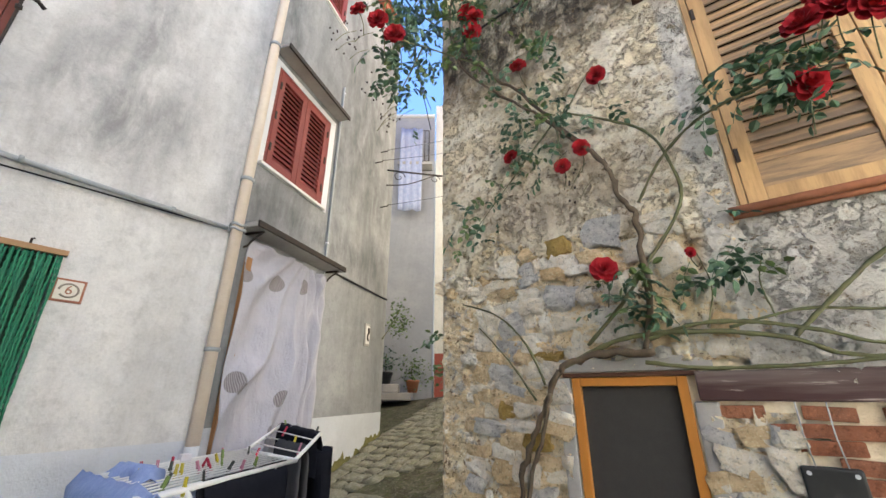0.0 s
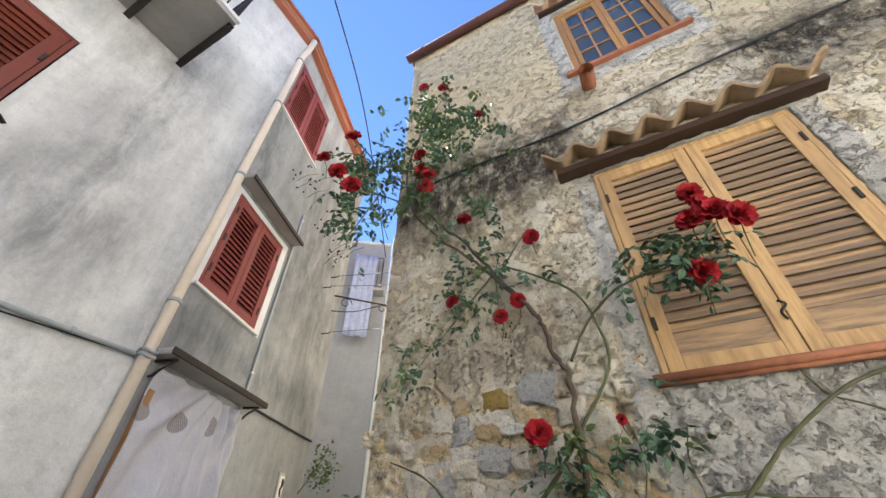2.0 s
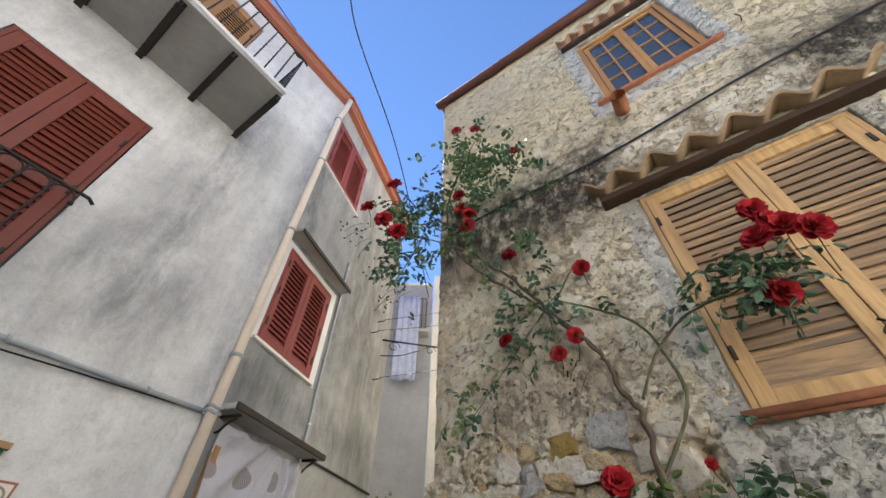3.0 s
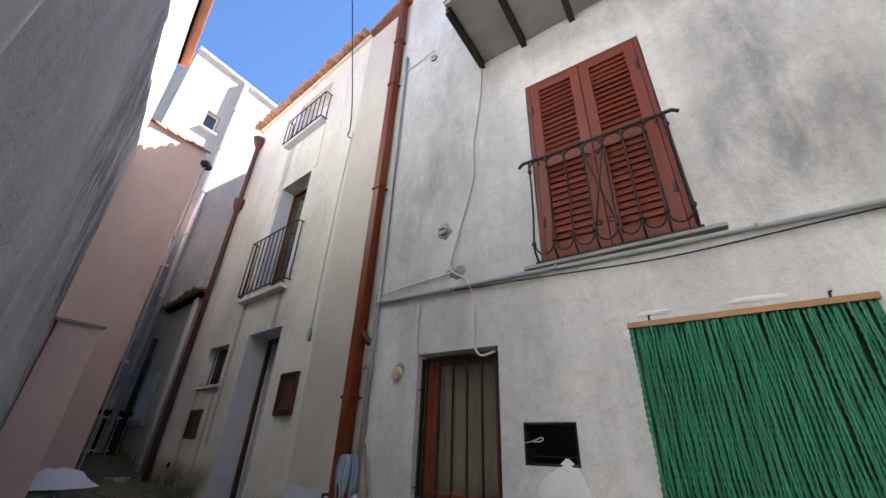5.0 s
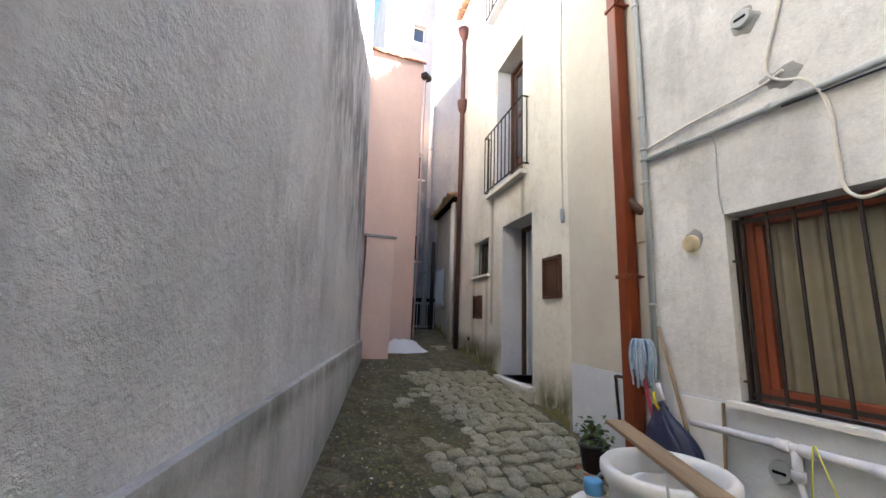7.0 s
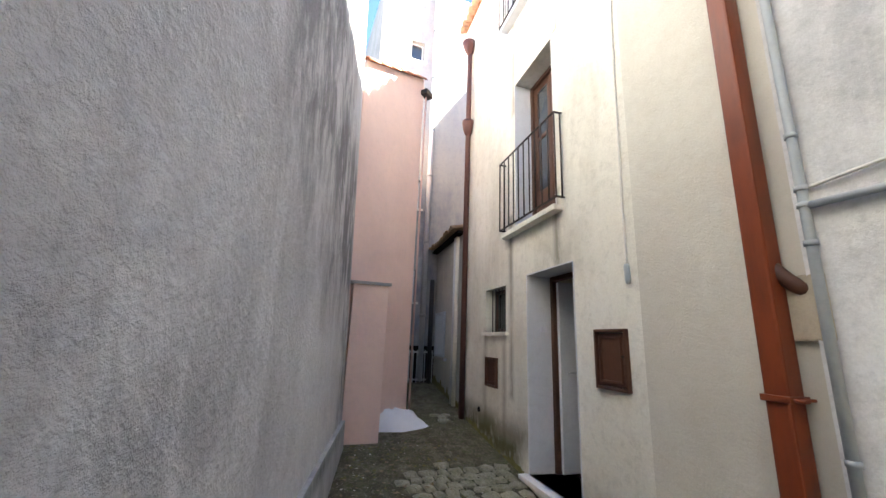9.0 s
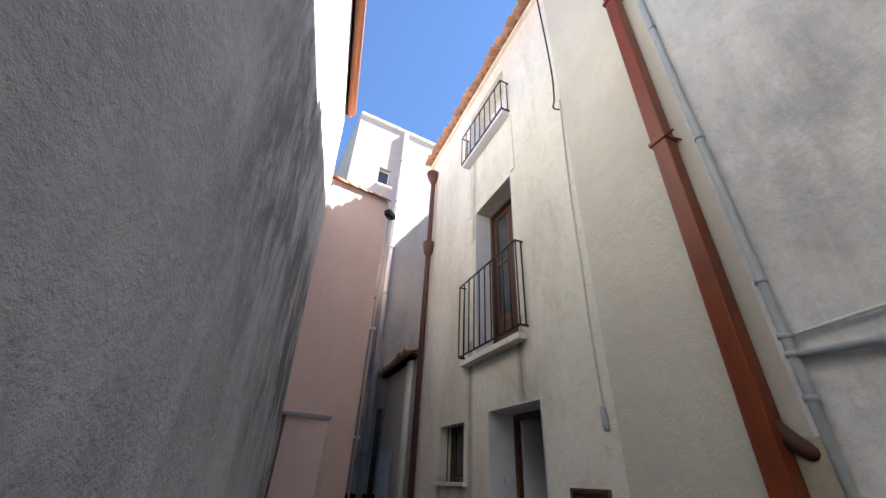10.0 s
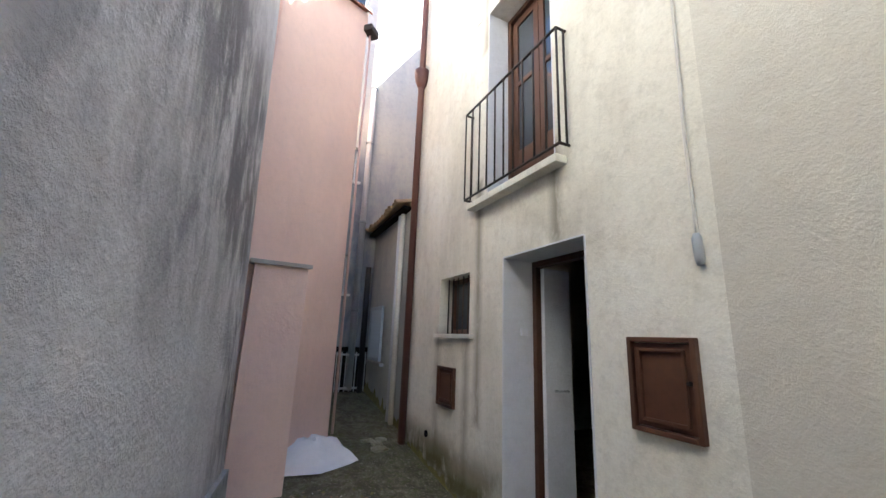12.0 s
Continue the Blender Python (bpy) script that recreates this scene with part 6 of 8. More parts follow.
def stone_material(name, a, b2, c3):
    m, t, b = material(name)
    o = t.nodes.new("ShaderNodeObjectInfo")
    g = t.nodes.new("ShaderNodeNewGeometry")
    v = g.outputs["Position"]
    n1, n2 = noise_out(t, v, 9, 8, 0.72), noise_out(t, v, 34, 6, 0.72)
    c = mix(t, o.outputs["Random"], a, b2)
    c = mix(t, ramp(t, n1, [(0.42, 0.0), (0.7, 0.8)]), c, c3)
    c = mix(t, ramp(t, n2, [(0.36, 0.75), (0.47, 0.0)]), c, tuple(k * 0.45 for k in a))
    n3 = noise_out(t, v, 85, 5, 0.75)
    c = mix(t, ramp(t, n3, [(0.55, 0.0), (0.64, 0.6)]), c, tuple(min(0.9, k * 1.35) for k in b2))
    c = mix(t, ramp(t, n3, [(0.33, 0.6), (0.40, 0.0)]), c, tuple(k * 0.4 for k in a))
    t.links.new(c, b.inputs["Base Color"])
    b.inputs["Roughness"].default_value = 0.92
    b.inputs["Specular IOR Level"].default_value = 0.2
    bump(t, b, [(n1, 1.0, 0.05), (n2, 1.0, 0.025), (n3, 0.8, 0.008)])
    return m


M_RENDER = rose_render_material()
M_MORTAR = plaster("old_mortar", (0.9, 0.83, 0.68), (0.84, 0.73, 0.54), (0.55, 0.44, 0.29), seed=31.0, relief=1.0, grain=40, blotch=3.0, stain=0.8)
STONES = [stone_material("limestone", (0.82, 0.76, 0.64), (0.9, 0.86, 0.78), (0.74, 0.62, 0.44)),
          stone_material("ochre_stone", (0.7, 0.52, 0.3), (0.8, 0.66, 0.44), (0.5, 0.33, 0.16)),
          stone_material("grey_stone", (0.42, 0.42, 0.42), (0.56, 0.55, 0.54), (0.82, 0.78, 0.7)),
          stone_material("yellow_stone", (0.4, 0.27, 0.07), (0.46, 0.33, 0.12), (0.25, 0.17, 0.07))]


def rubble_mortar_material():
    """Sandy lime mortar with ochre, grey and white patches, and the shade of holes painted in."""
    m, t, b = material("sandy_rubble_mortar")
    v = coords(t)
    big, med, fine = noise_out(t, v, 5.5, 8, 0.7, 0.6), noise_out(t, v, 19, 9, 0.75, 0.4), noise_out(t, v, 70, 6, 0.75)
    c = mix(t, ramp(t, big, [(0.4, 0.0), (0.6, 1.0)]), (0.88, 0.78, 0.57), (0.78, 0.61, 0.36))
    c = mix(t, ramp(t, noise_out(t, v, 8.0, 8, 0.7), [(0.54, 0.0), (0.6, 0.85)]), c, (0.5, 0.49, 0.47))
    c = mix(t, ramp(t, med, [(0.54, 0.0), (0.6, 0.9)]), c, (0.93, 0.89, 0.8))
    # hollows of the bump coloured dark, like shaded holes
    c = mix(t, ramp(t, med, [(0.38, 0.95), (0.44, 0.0)]), c, (0.16, 0.1, 0.055))
    c = mix(t, ramp(t, fine, [(0.36, 0.8), (0.45, 0.0)]), c, (0.28, 0.18, 0.1))
    t.links.new(c, b.inputs["Base Color"])
    b.inputs["Roughness"].default_value = 0.95
    b.inputs["Specular IOR Level"].default_value = 0.15
    bump(t, b, [(big, 0.7, 0.05), (med, 1.0, 0.035), (fine, 0.9, 0.01)])
    return m


M_RUBBLE = rubble_mortar_material()
M_BRICK = stone_material("brick", (0.4, 0.15, 0.08), (0.48, 0.21, 0.12), (0.3, 0.14, 0.09))
M_HONEY = painted("honey_wood", (0.6, 0.39, 0.18), (0.28, 0.17, 0.08), rough=0.6, grain=26, stretch=(1, 1, 0.1), wear=0.7, edge=(0.42, 0.66))
M_HONEY_SLAT = painted("weathered_slat_wood", (0.58, 0.37, 0.19), (0.2, 0.145, 0.1), rough=0.75, grain=22, stretch=(0.12, 1, 1), wear=0.95, relief=0.4, edge=(0.4, 0.62), vary=0.75)
M_HOOD_BOARD = painted("dark_stained_board", (0.045, 0.022, 0.012), (0.032, 0.019, 0.012), rough=0.7, grain=20, stretch=(0.15, 1, 1), wear=0.7)
M_WINDOW_WOOD = painted("orange_varnished_wood", (0.44, 0.23, 0.08), (0.26, 0.13, 0.05), rough=0.5, grain=26, stretch=(1, 1, 0.12), wear=0.7)
M_AMBER = painted("amber_wood", (0.45, 0.19, 0.035), (0.33, 0.13, 0.03), rough=0.5, grain=24, stretch=(1, 1, 0.12))
M_MESH = painted("dark_mesh_screen", (0.045, 0.043, 0.042), (0.055, 0.052, 0.05), rough=0.8, grain=140, wear=0.6, spec=0.1)
M_MAROON = painted("peeling_maroon_beam", (0.05, 0.022, 0.022), (0.42, 0.37, 0.34), rough=0.7, grain=16, stretch=(0.2, 1, 2.5), wear=0.6, relief=0.5, edge=(0.6, 0.66))
M_STEM = painted("rose_wood", (0.12, 0.09, 0.06), (0.05, 0.036, 0.024), rough=0.85, grain=40, wear=0.8, relief=0.5)
M_CANE = painted("green_cane", (0.11, 0.12, 0.05), (0.08, 0.06, 0.035), rough=0.6, grain=30, wear=0.6)
M_PETAL = leaf_material("rose_petal", (0.42, 0.003, 0.012), (0.28, 0.001, 0.008), rough=0.8)
M_BUD = painted("dry_hip", (0.03, 0.018, 0.015), rough=0.8)


def stone_meshes():
    out = []
    for k in range(14):
        bm = bmesh.new()
        bmesh.ops.create_cube(bm, size=1.0)
        bmesh.ops.subdivide_edges(bm, edges=bm.edges[:], cuts=1, use_grid_fill=True)
        rnd = random.Random(k + 40)
        for v in bm.verts:
            c = v.co.copy()
            v.co = c.lerp(c.normalized() * 0.6, 0.3) + Vector((rnd.uniform(-1, 1), rnd.uniform(-1, 1), rnd.uniform(-1, 1))) * 0.12
        for f in bm.faces:
            f.smooth = False
        for mat in range(len(STONES)):
            me = mesh_of(bm.copy(), "stone", STONES[mat])
            out.append((mat, me))
        bm.free()
    return out


def render_limit(y):
    """Height above which the wall still carries its render."""
    if y < 0.12:
        return 2.50 + 0.10 * math.sin(y * 3.0) + 0.10 * noise.noise((y * 3.1, 0, 0)) + (-0.28 if y < -1.1 else 0)
    return 2.50 + (1.50 - 2.50) * min(1, (y - 0.12) / 0.16) + 0.04 * noise.noise((y * 6, 2, 0))


def rose_house():
    F = FR
    rw = bpy.data.objects["wall_rose_house"]
    rw.data.materials[0] = M_MORTAR
    # render coat with ragged lower edge
    cell = 0.022
    bm = bmesh.new()
    pool = {}
    s0, s1, z0, z1 = RY(3.6), RY(-1.62), 1.35, 8.3
    ni, nk = int((s1 - s0) / cell), int((z1 - z0) / cell)

    def vert(i, k, back):
        if (i, k, back) not in pool:
            s, z = s0 + (s1 - s0) * i / ni, z0 + (z1 - z0) * k / nk
            rough = 1.0 if z < 4.9 else 0.45
            d = 0.034 + rough * (0.009 * noise.noise((s * 33, z * 42, 31)) * (1.6 if z < 2.4 else 1.0) + 0.022 * noise.noise((s * 2.2, z * 2.2, 1)) + 0.016 * noise.noise((s * 7, z * 7, 2)) + 0.013 * noise.noise((s * 17, z * 17, 3)) - 0.02 * max(0, noise.noise((s * 9, z * 9, 12)) - 0.35))
            pool[i, k, back] = bm.verts.new((s + 0.012 * noise.noise((s * 15, z * 15, 7)), 0.001 if back else d, z + 0.012 * noise.noise((s * 15, z * 15, 9))))
        return pool[i, k, back]

    def has(i, k):
        if not (0 <= i < ni and 0 <= k < nk):
            return False
        s, z = s0 + (s1 - s0) * (i + 0.5) / ni, z0 + (z1 - z0) * (k + 0.5) / nk
        y = 3.6 - s
        if any(o[0] - 0.01 < s < o[1] + 0.01 and o[2] - 0.01 < z < o[3] + 0.01 for o in R_OPEN):
            return False
        return z > render_limit(y) + 0.07 * noise.noise((s * 5, z * 5, 5))

    for i in range(ni):
        for k in range(nk):
            if not has(i, k):
                continue
            bm.faces.new((vert(i, k, 0), vert(i + 1, k, 0), vert(i + 1, k + 1, 0), vert(i, k + 1, 0))).smooth = True
            for a, b, di, dk in (((i, k), (i, k + 1), -1, 0), ((i + 1, k), (i + 1, k + 1), 1, 0), ((i, k), (i + 1, k), 0, -1), ((i, k + 1), (i + 1, k + 1), 0, 1)):
                if not has(i + di, k + dk):
                    bm.faces.new((vert(*a, 0), vert(*b, 0), vert(*b, 1), vert(*a, 1)))
    thing("trim_render_coat", bm, M_RENDER, F.m, "thick crumbling ochre and grey render coat", "render", kind="structure")

    # rubble stones
    metas = stone_meshes()
    by_mat = [[me for mt, me in metas if mt == k] for k in range(4)]
    rnd = random.Random(11)
    rubble = []
    z = 0.55
    while z < 2.62:
        h = rnd.uniform(0.05, 0.145)
        y = -1.60 + rnd.uniform(0, 0.05)
        while y < 0.34:
            w = rnd.uniform(0.08, 0.25) if rnd.random() < 0.75 else rnd.uniform(0.03, 0.07)
            hh = h * rnd.uniform(0.75, 1.15)
            yc, zc = y + w / 2, z + h / 2 + rnd.uniform(-0.02, 0.02)
            y += w * 0.97
            if -0.68 < yc < 0.06 and zc < 1.60:
                continue
            if yc - w / 2 < -1.45 and zc < 2.2:
                continue
            if yc + w / 2 > -0.02 and 1.34 < zc < 1.66:
                continue
            if zc > render_limit(yc) + 0.02 or rnd.random() < 0.06:
                continue
            k = rnd.choices((0, 1, 2, 3), (0.62, 0.25, 0.10, 0.03))[0]
            rubble.append((yc, zc, w, hh, k))
        z += h * 0.92
    # larger odd stones under the edge of the render
    for yc, zc, w, hh, k in ((-0.63, 2.42, 0.22, 0.15, 3), (-0.33, 2.45, 0.26, 0.2, 2), (-0.64, 2.06, 0.24, 0.15, 2), (0.02, 2.2, 0.17, 0.2, 0), (-0.25, 2.1, 0.24, 0.16, 0), (0.18, 2.0, 0.16, 0.16, 0)):
        rubble = [q for q in rubble if abs(q[0] - yc) > (w + q[2]) * 0.42 or abs(q[1] - zc) > (hh + q[3]) * 0.42]
        rubble.append((yc, zc, w, hh, k))
    for yc in np.arange(0.10, 0.36, 0.12):
        for zc in np.arange(0.75, 1.28, 0.1):
            rubble.append((yc + rnd.uniform(-0.03, 0.03), zc + rnd.uniform(-0.02, 0.02), rnd.uniform(0.1, 0.16), rnd.uniform(0.07, 0.12), rnd.choice((0, 2, 0))))
    rubble.sort(key=lambda q: -q[2] * q[3])
    for n, (yc, zc, w, hh, k) in enumerate(rubble):
        m = Matrix.Translation((RY(yc), 0.012 + rnd.uniform(-0.022, 0.012), zc)) @ pose(0, 0, 0, rnd.uniform(-6, 6), rnd.uniform(-16, 16), rnd.uniform(-8, 8)) @ Matrix.Diagonal((w * rnd.uniform(0.85, 1.05), 0.075, hh * rnd.uniform(0.9, 1.1), 1))
        piece("stone", rnd.choice(by_mat[k]), rw, m)
    # mortar squeezed round the stones
    bm = bmesh.new()
    cell = 0.0125
    s0, s1, z0, z1 = RY(0.40), RY(-1.62), 0.5, 2.66
    ni, nk = int((s1 - s0) / cell), int((z1 - z0) / cell)
    bed = []
    for i in range(ni + 1):
        col = []
        for k in range(nk + 1):
            s, zz = s0 + cell * i, z0 + cell * k
            d = 0.02 + 0.024 * noise.noise((s * 6, zz * 8, 21)) + 0.022 * noise.noise((s * 13, zz * 18, 22)) + 0.014 * noise.noise((s * 31, zz * 36, 23)) + 0.008 * noise.noise((s * 70, zz * 70, 24)) - 0.05 * max(0, abs(noise.noise((s * 9, zz * 14, 25))) * -6 + 0.5)
            col.append(bm.verts.new((s + 0.006 * noise.noise((s * 40, zz * 40, 4)), max(0.004, d), zz)))
        bed.append(col)
    for i in range(ni):
        for k in range(nk):
            yy, zz = 3.6 - (s0 + cell * (i + 0.5)), z0 + cell * (k + 0.5)
            if (-0.68 < yy < 0.06 and zz < 1.60) or (yy > -0.02 and 1.37 < zz < 1.62):
                continue
            bm.faces.new((bed[i][k], bed[i + 1][k], bed[i + 1][k + 1], bed[i][k + 1])).smooth = True
    bmesh.ops.delete(bm, geom=[v for v in bm.verts if not v.link_faces], context="VERTS")
    thing("trim_mortar_bed", bm, M_RUBBLE, F.m, "pale lumpy lime mortar between the rubble stones", "mortar", kind="structure")
    # bricks under the beam
    bm = boxed(-0.12, 0.12, -0.03, 0.03, -0.03, 0.03, bevel=0.008)
    bm.verts.ensure_lookup_table()
    brick = mesh_of(bm, "brick", M_BRICK)
    for row, (zc, ys) in enumerate(((1.375, (0.15, 0.52, 0.80)), (1.30, (0.40, 0.60, 0.86)), (1.235, (0.50, 0.76, 1.0)), (1.165, (0.62, 0.88)), (1.095, (0.5, 0.78, 1.04)), (1.025, (0.65, 0.92)), (0.955, (0.5, 0.8)))):
        for yc in ys:
            piece("brick", brick, rw, Matrix.Translation((RY(yc + rnd.uniform(-0.02, 0.02)), 0.0 + rnd.uniform(-0.01, 0.012), zc)) @ pose(0, 0, 0, rnd.uniform(-3, 3), rnd.uniform(-2.5, 2.5), rnd.uniform(-3, 3)) @ Matrix.Diagonal((rnd.uniform(0.75, 1.0), 1, 1, 1)))
    # cement frame round the screen
    bm = bmesh.new()
    for q in ((RY(0.11), RY(0.0), 0.3, 1.42), (RY(-0.64), RY(-0.72), 0.3, 1.55), (RY(0.12), RY(-0.73), 1.58, 1.66)):
        box(bm, q[0], q[1], -0.05, 0.028, q[2], q[3], bevel=0.012)
    thing("trim_screen_surround", bm, M_CONCRETE, F.m, "rough cement surround of the screened opening", "trim", kind="structure")
    # mesh screen in amber frame
    sc = thing("mesh_screen", None, None, F.at(RY(-0.32), 0.0, 0.42), "dark insect screen in an amber varnished wooden frame", "screen door")
    bm = bmesh.new()
    for q in ((-0.31, -0.26, 0, 1.13), (0.26, 0.31, 0, 1.13), (-0.26, 0.26, 1.08, 1.13), (-0.26, 0.26, 0.42, 0.47), (-0.26, 0.26, 0.0, 0.06)):
        box(bm, q[0], q[1], -0.03, 0.02, q[2], q[3], bevel=0.005)
    part("frame", bm, M_AMBER, sc)
    part("screen", boxed(-0.265, 0.265, -0.022, -0.016, 0.03, 1.1), M_MESH, sc)
    part("lintel", boxed(-0.37, 0.36, -0.03, 0.035, 1.132, 1.155, bevel=0.004), M_BROWN, sc)
    part("dark_backing", boxed(-0.31, 0.31, -0.4, -0.38, 0, 1.13), M_DARK, sc)
    # peeling beam
    thing("wooden_beam", boxed(-1.0, 0.74, -0.06, 0.05, 0, 0.145, bevel=0.01), M_MAROON, F.at(RY(0.77), 0.0, 1.425), "dark maroon wooden beam with peeling paint", "beam")
    bx = thing("letter_box", boxed(-0.10, 0.10, 0.0, 0.05, -0.3, 0.0, bevel=0.01), M_BLACK_PLASTIC, F.at(RY(0.45), 0.03, 1.165), "black metal letter box hung on the stone wall", "letter box")
    for x in (-0.075, 0.075):
        part("rivet", tube(bmesh.new(), [(x, 0.048, -0.025), (x, 0.056, -0.025)], 0.009, 8), M_PALE_PIPE, bx)
    for x in (-0.06, 0.045):
        part("hanging_wire", tubed([(x, 0.03, 0.0), (x + 0.01, 0.03, 0.13), (x + 0.01, 0.06, 0.26)], 0.003, 5), M_GREY_PIPE, bx)

    # large shuttered window
    shutters(F, RY(1.80), RY(0.42), 2.42, 4.17, 0.015, M_HONEY, "closed honey-coloured wooden louvred shutters, weathered at the foot", slat_mat=M_HONEY_SLAT, pitch=0.072, stile=0.085, bottom=0.09, panel=0.15, tilt=20, frame_mat=M_HONEY)
    bm = bmesh.new()
    box(bm, -0.75, 0.75, -0.04, 0.06, 0.0, 0.03, bevel=0.008)
    tube(bm, [(-0.75, 0.06, 0.005), (0.75, 0.06, 0.005)], 0.024, 10)
    tube(bm, [(-0.74, 0.045, -0.025), (0.74, 0.045, -0.025)], 0.016, 8)
    thing("window_sill", bm, M_TERRA, F.at(RY(1.11), 0.015, 2.385), "rounded terracotta sill under the honey shutters", "sill")
    lat = thing("shutter_latch", tubed(smooth_path([(0, 0, 0), (0.02, 0.03, 0.03), (-0.015, 0.035, 0.07), (0.01, 0.03, 0.1)], 4), 0.008, 6), M_IRON, F.at(RY(1.1), 0.03, 2.62), "small rusty iron latch on the shutters", "latch")

    def wave_tile(length, period, amp, thick, mat):
        """A clay tile with one full wave across its width, lying along y."""
        bm = bmesh.new()
        rings = []
        for y, lift in ((0.0, 0.0), (length, 0.0)):
            top, low = [], []
            for k in range(25):
                u = -0.5 + 1.04 * k / 24
                z = amp * math.cos(math.tau * u) * -1 + 0.006 * k / 24
                top.append(bm.verts.new((u * period, y, z + thick / 2)))
                low.append(bm.verts.new((u * period, y, z - thick / 2)))
            rings.append((top, low))
        (t0, l0), (t1, l1) = rings
        for k in range(24):
            bm.faces.new((t0[k], t0[k + 1], t1[k + 1], t1[k])).smooth = True
            bm.faces.new((l0[k], l1[k], l1[k + 1], l0[k + 1])).smooth = True
            bm.faces.new((t0[k], l0[k], l0[k + 1], t0[k + 1]))
        for k in (0, 24):
            bm.faces.new((t0[k], t1[k], l1[k], l0[k]))
        return mesh_of(bm, "tile", mat)

    def tile_hood(yc, width, zc, period, o, label, mat):
        hood = thing("tile_hood", None, None, F.at(RY(yc), 0.0, zc), label, "tile hood")
        part("board", boxed(-width / 2 + 0.05, width / 2 - 0.05, -0.02, o * 0.62, -0.125, -0.06, bevel=0.006), M_HOOD_BOARD, hood)
        part("mortar_bed", boxed(-width / 2 + 0.02, width / 2 - 0.02, -0.02, o * 0.25, -0.07, 0.07, bevel=0.02), M_MORTAR, hood)
        tile = wave_tile(o + 0.1, period, period * 0.19, 0.03, mat)
        n = int(round(width / period))
        for k in range(n):
            x = -width / 2 + period * (k + 0.5)
            piece("tile", tile, hood, Matrix.Translation((x, o + random.uniform(-0.01, 0.01), 0.02 + 0.003 * (k % 2))) @ pose(0, 0, 0, 14, random.uniform(-1.5, 1.5), 180))
        return hood

    tile_hood(1.10, 2.0, 4.32, 0.29, 0.24, "wavy row of old clay tiles over the honey shutters", M_OLD_TILE)
    tile_hood(1.15, 1.5, 7.60, 0.21, 0.16, "row of reddish clay tiles over the upper window", M_EAVE_TILE)

    # upper window
    a, b, z0, z1 = RY(1.68), RY(0.62), 5.80, 7.40
    w, h = (b - a) / 2, z1 - z0
    win = thing("window_4", None, None, F.at((a + b) / 2, -0.03, z0), "honey wooden casement with twelve small sky-reflecting panes", "window", kind="structure")
    bm = bmesh.new()
    for q in ((-w, -w + 0.07, 0, h), (w - 0.07, w, 0, h), (-w + 0.07, w - 0.07, h - 0.07, h), (-w + 0.07, w - 0.07, 0, 0.06)):
        box(bm, q[0], q[1], -0.04, 0.035, q[2], q[3], bevel=0.006)
    part("window_frame", bm, M_WINDOW_WOOD, win)
    for sgn in (0, 1):
        x0 = -w + 0.075 + sgn * (w - 0.075)
        x1 = x0 + w - 0.078
        bm = bmesh.new()
        for q in ((x0, x0 + 0.055, 0.065, h - 0.075), (x1 - 0.055, x1, 0.065, h - 0.075), (x0 + 0.055, x1 - 0.055, 0.065, 0.13), (x0 + 0.055, x1 - 0.055, h - 0.13, h - 0.075)):
            box(bm, q[0], q[1], -0.025, 0.018, q[2], q[3], bevel=0.004)
        xm = (x0 + x1) / 2
        box(bm, xm - 0.011, xm + 0.011, -0.018, 0.014, 0.13, h - 0.13)
        for k in (1, 2, 3):
            zz = 0.13 + (h - 0.26) * k / 4
            box(bm, x0 + 0.055, x1 - 0.055, -0.017, 0.013, zz - 0.011, zz + 0.011)
        sash = part("sash", bm, M_WINDOW_WOOD, win)
        for k in range(4):
            for c in range(2):
                xa = x0 + 0.055 if c == 0 else xm + 0.011
                xb = xm - 0.011 if c == 0 else x1 - 0.055
                za = 0.13 + (h - 0.26) * k / 4 + 0.011
                part("pane", boxed(xa - 0.002, xb + 0.002, -0.006, -0.002, za - 0.002, za + (h - 0.26) / 4 - 0.018), M_GLASS, sash)
    part("dark_backing", boxed(-w, w, -0.3, -0.28, 0, h), M_DARK, win)
    part("window_sill", boxed(-w - 0.08, w + 0.1, -0.02, 0.12, -0.05, 0.0, bevel=0.01), M_TERRA, win)
    bm = boxed(-0.03, 0.03, 0.02, 0.05, 0.0, h, bevel=0.004)
    for x in (-w - 0.06, w + 0.08):
        part("side_board", boxed(x - 0.028, x + 0.028, 0.03, 0.055, 0.0, h, bevel=0.004), M_PLANK, win, "weathered grey side board")
    # pipe stub, pegs, gutter, cable
    bm = bmesh.new()
    tube(bm, [(0, -0.1, 0.06), (0, 0.26, -0.04)], 0.072, 16, caps=False)
    tube(bm, [(0, 0.26, -0.04), (0, -0.1, 0.06)], 0.06, 16, caps=False)
    thing("pipe_stub", bm, M_TERRA, F.at(RY(0.68), 0.02, 5.42), "short terracotta pipe stub sticking out of the wall", "pipe")
    pipe("gutter", [F.at(RY(3.6), 0.11, 8.30).translation, F.at(RY(-1.72), 0.11, 8.30).translation], 0.075, M_BROWN_PIPE, "dark brown eaves gutter of the rose house", "gutter", 12,
         parts=[([F.at(RY(y) - 0.015, 0.11, 8.30).translation, F.at(RY(y) + 0.015, 0.11, 8.30).translation], 0.082, M_BROWN_PIPE) for y in (-1.4, -0.4, 0.6, 1.6)], cat_part="joint")
    bm = bmesh.new()
    box(bm, RY(3.6), RY(-1.70), -0.05, 0.1, 8.36, 8.42)
    thing("trim_eaves_rose", bm, M_BROWN_PIPE, F.m, "dark brown eaves of the rose house", "eaves", kind="structure")
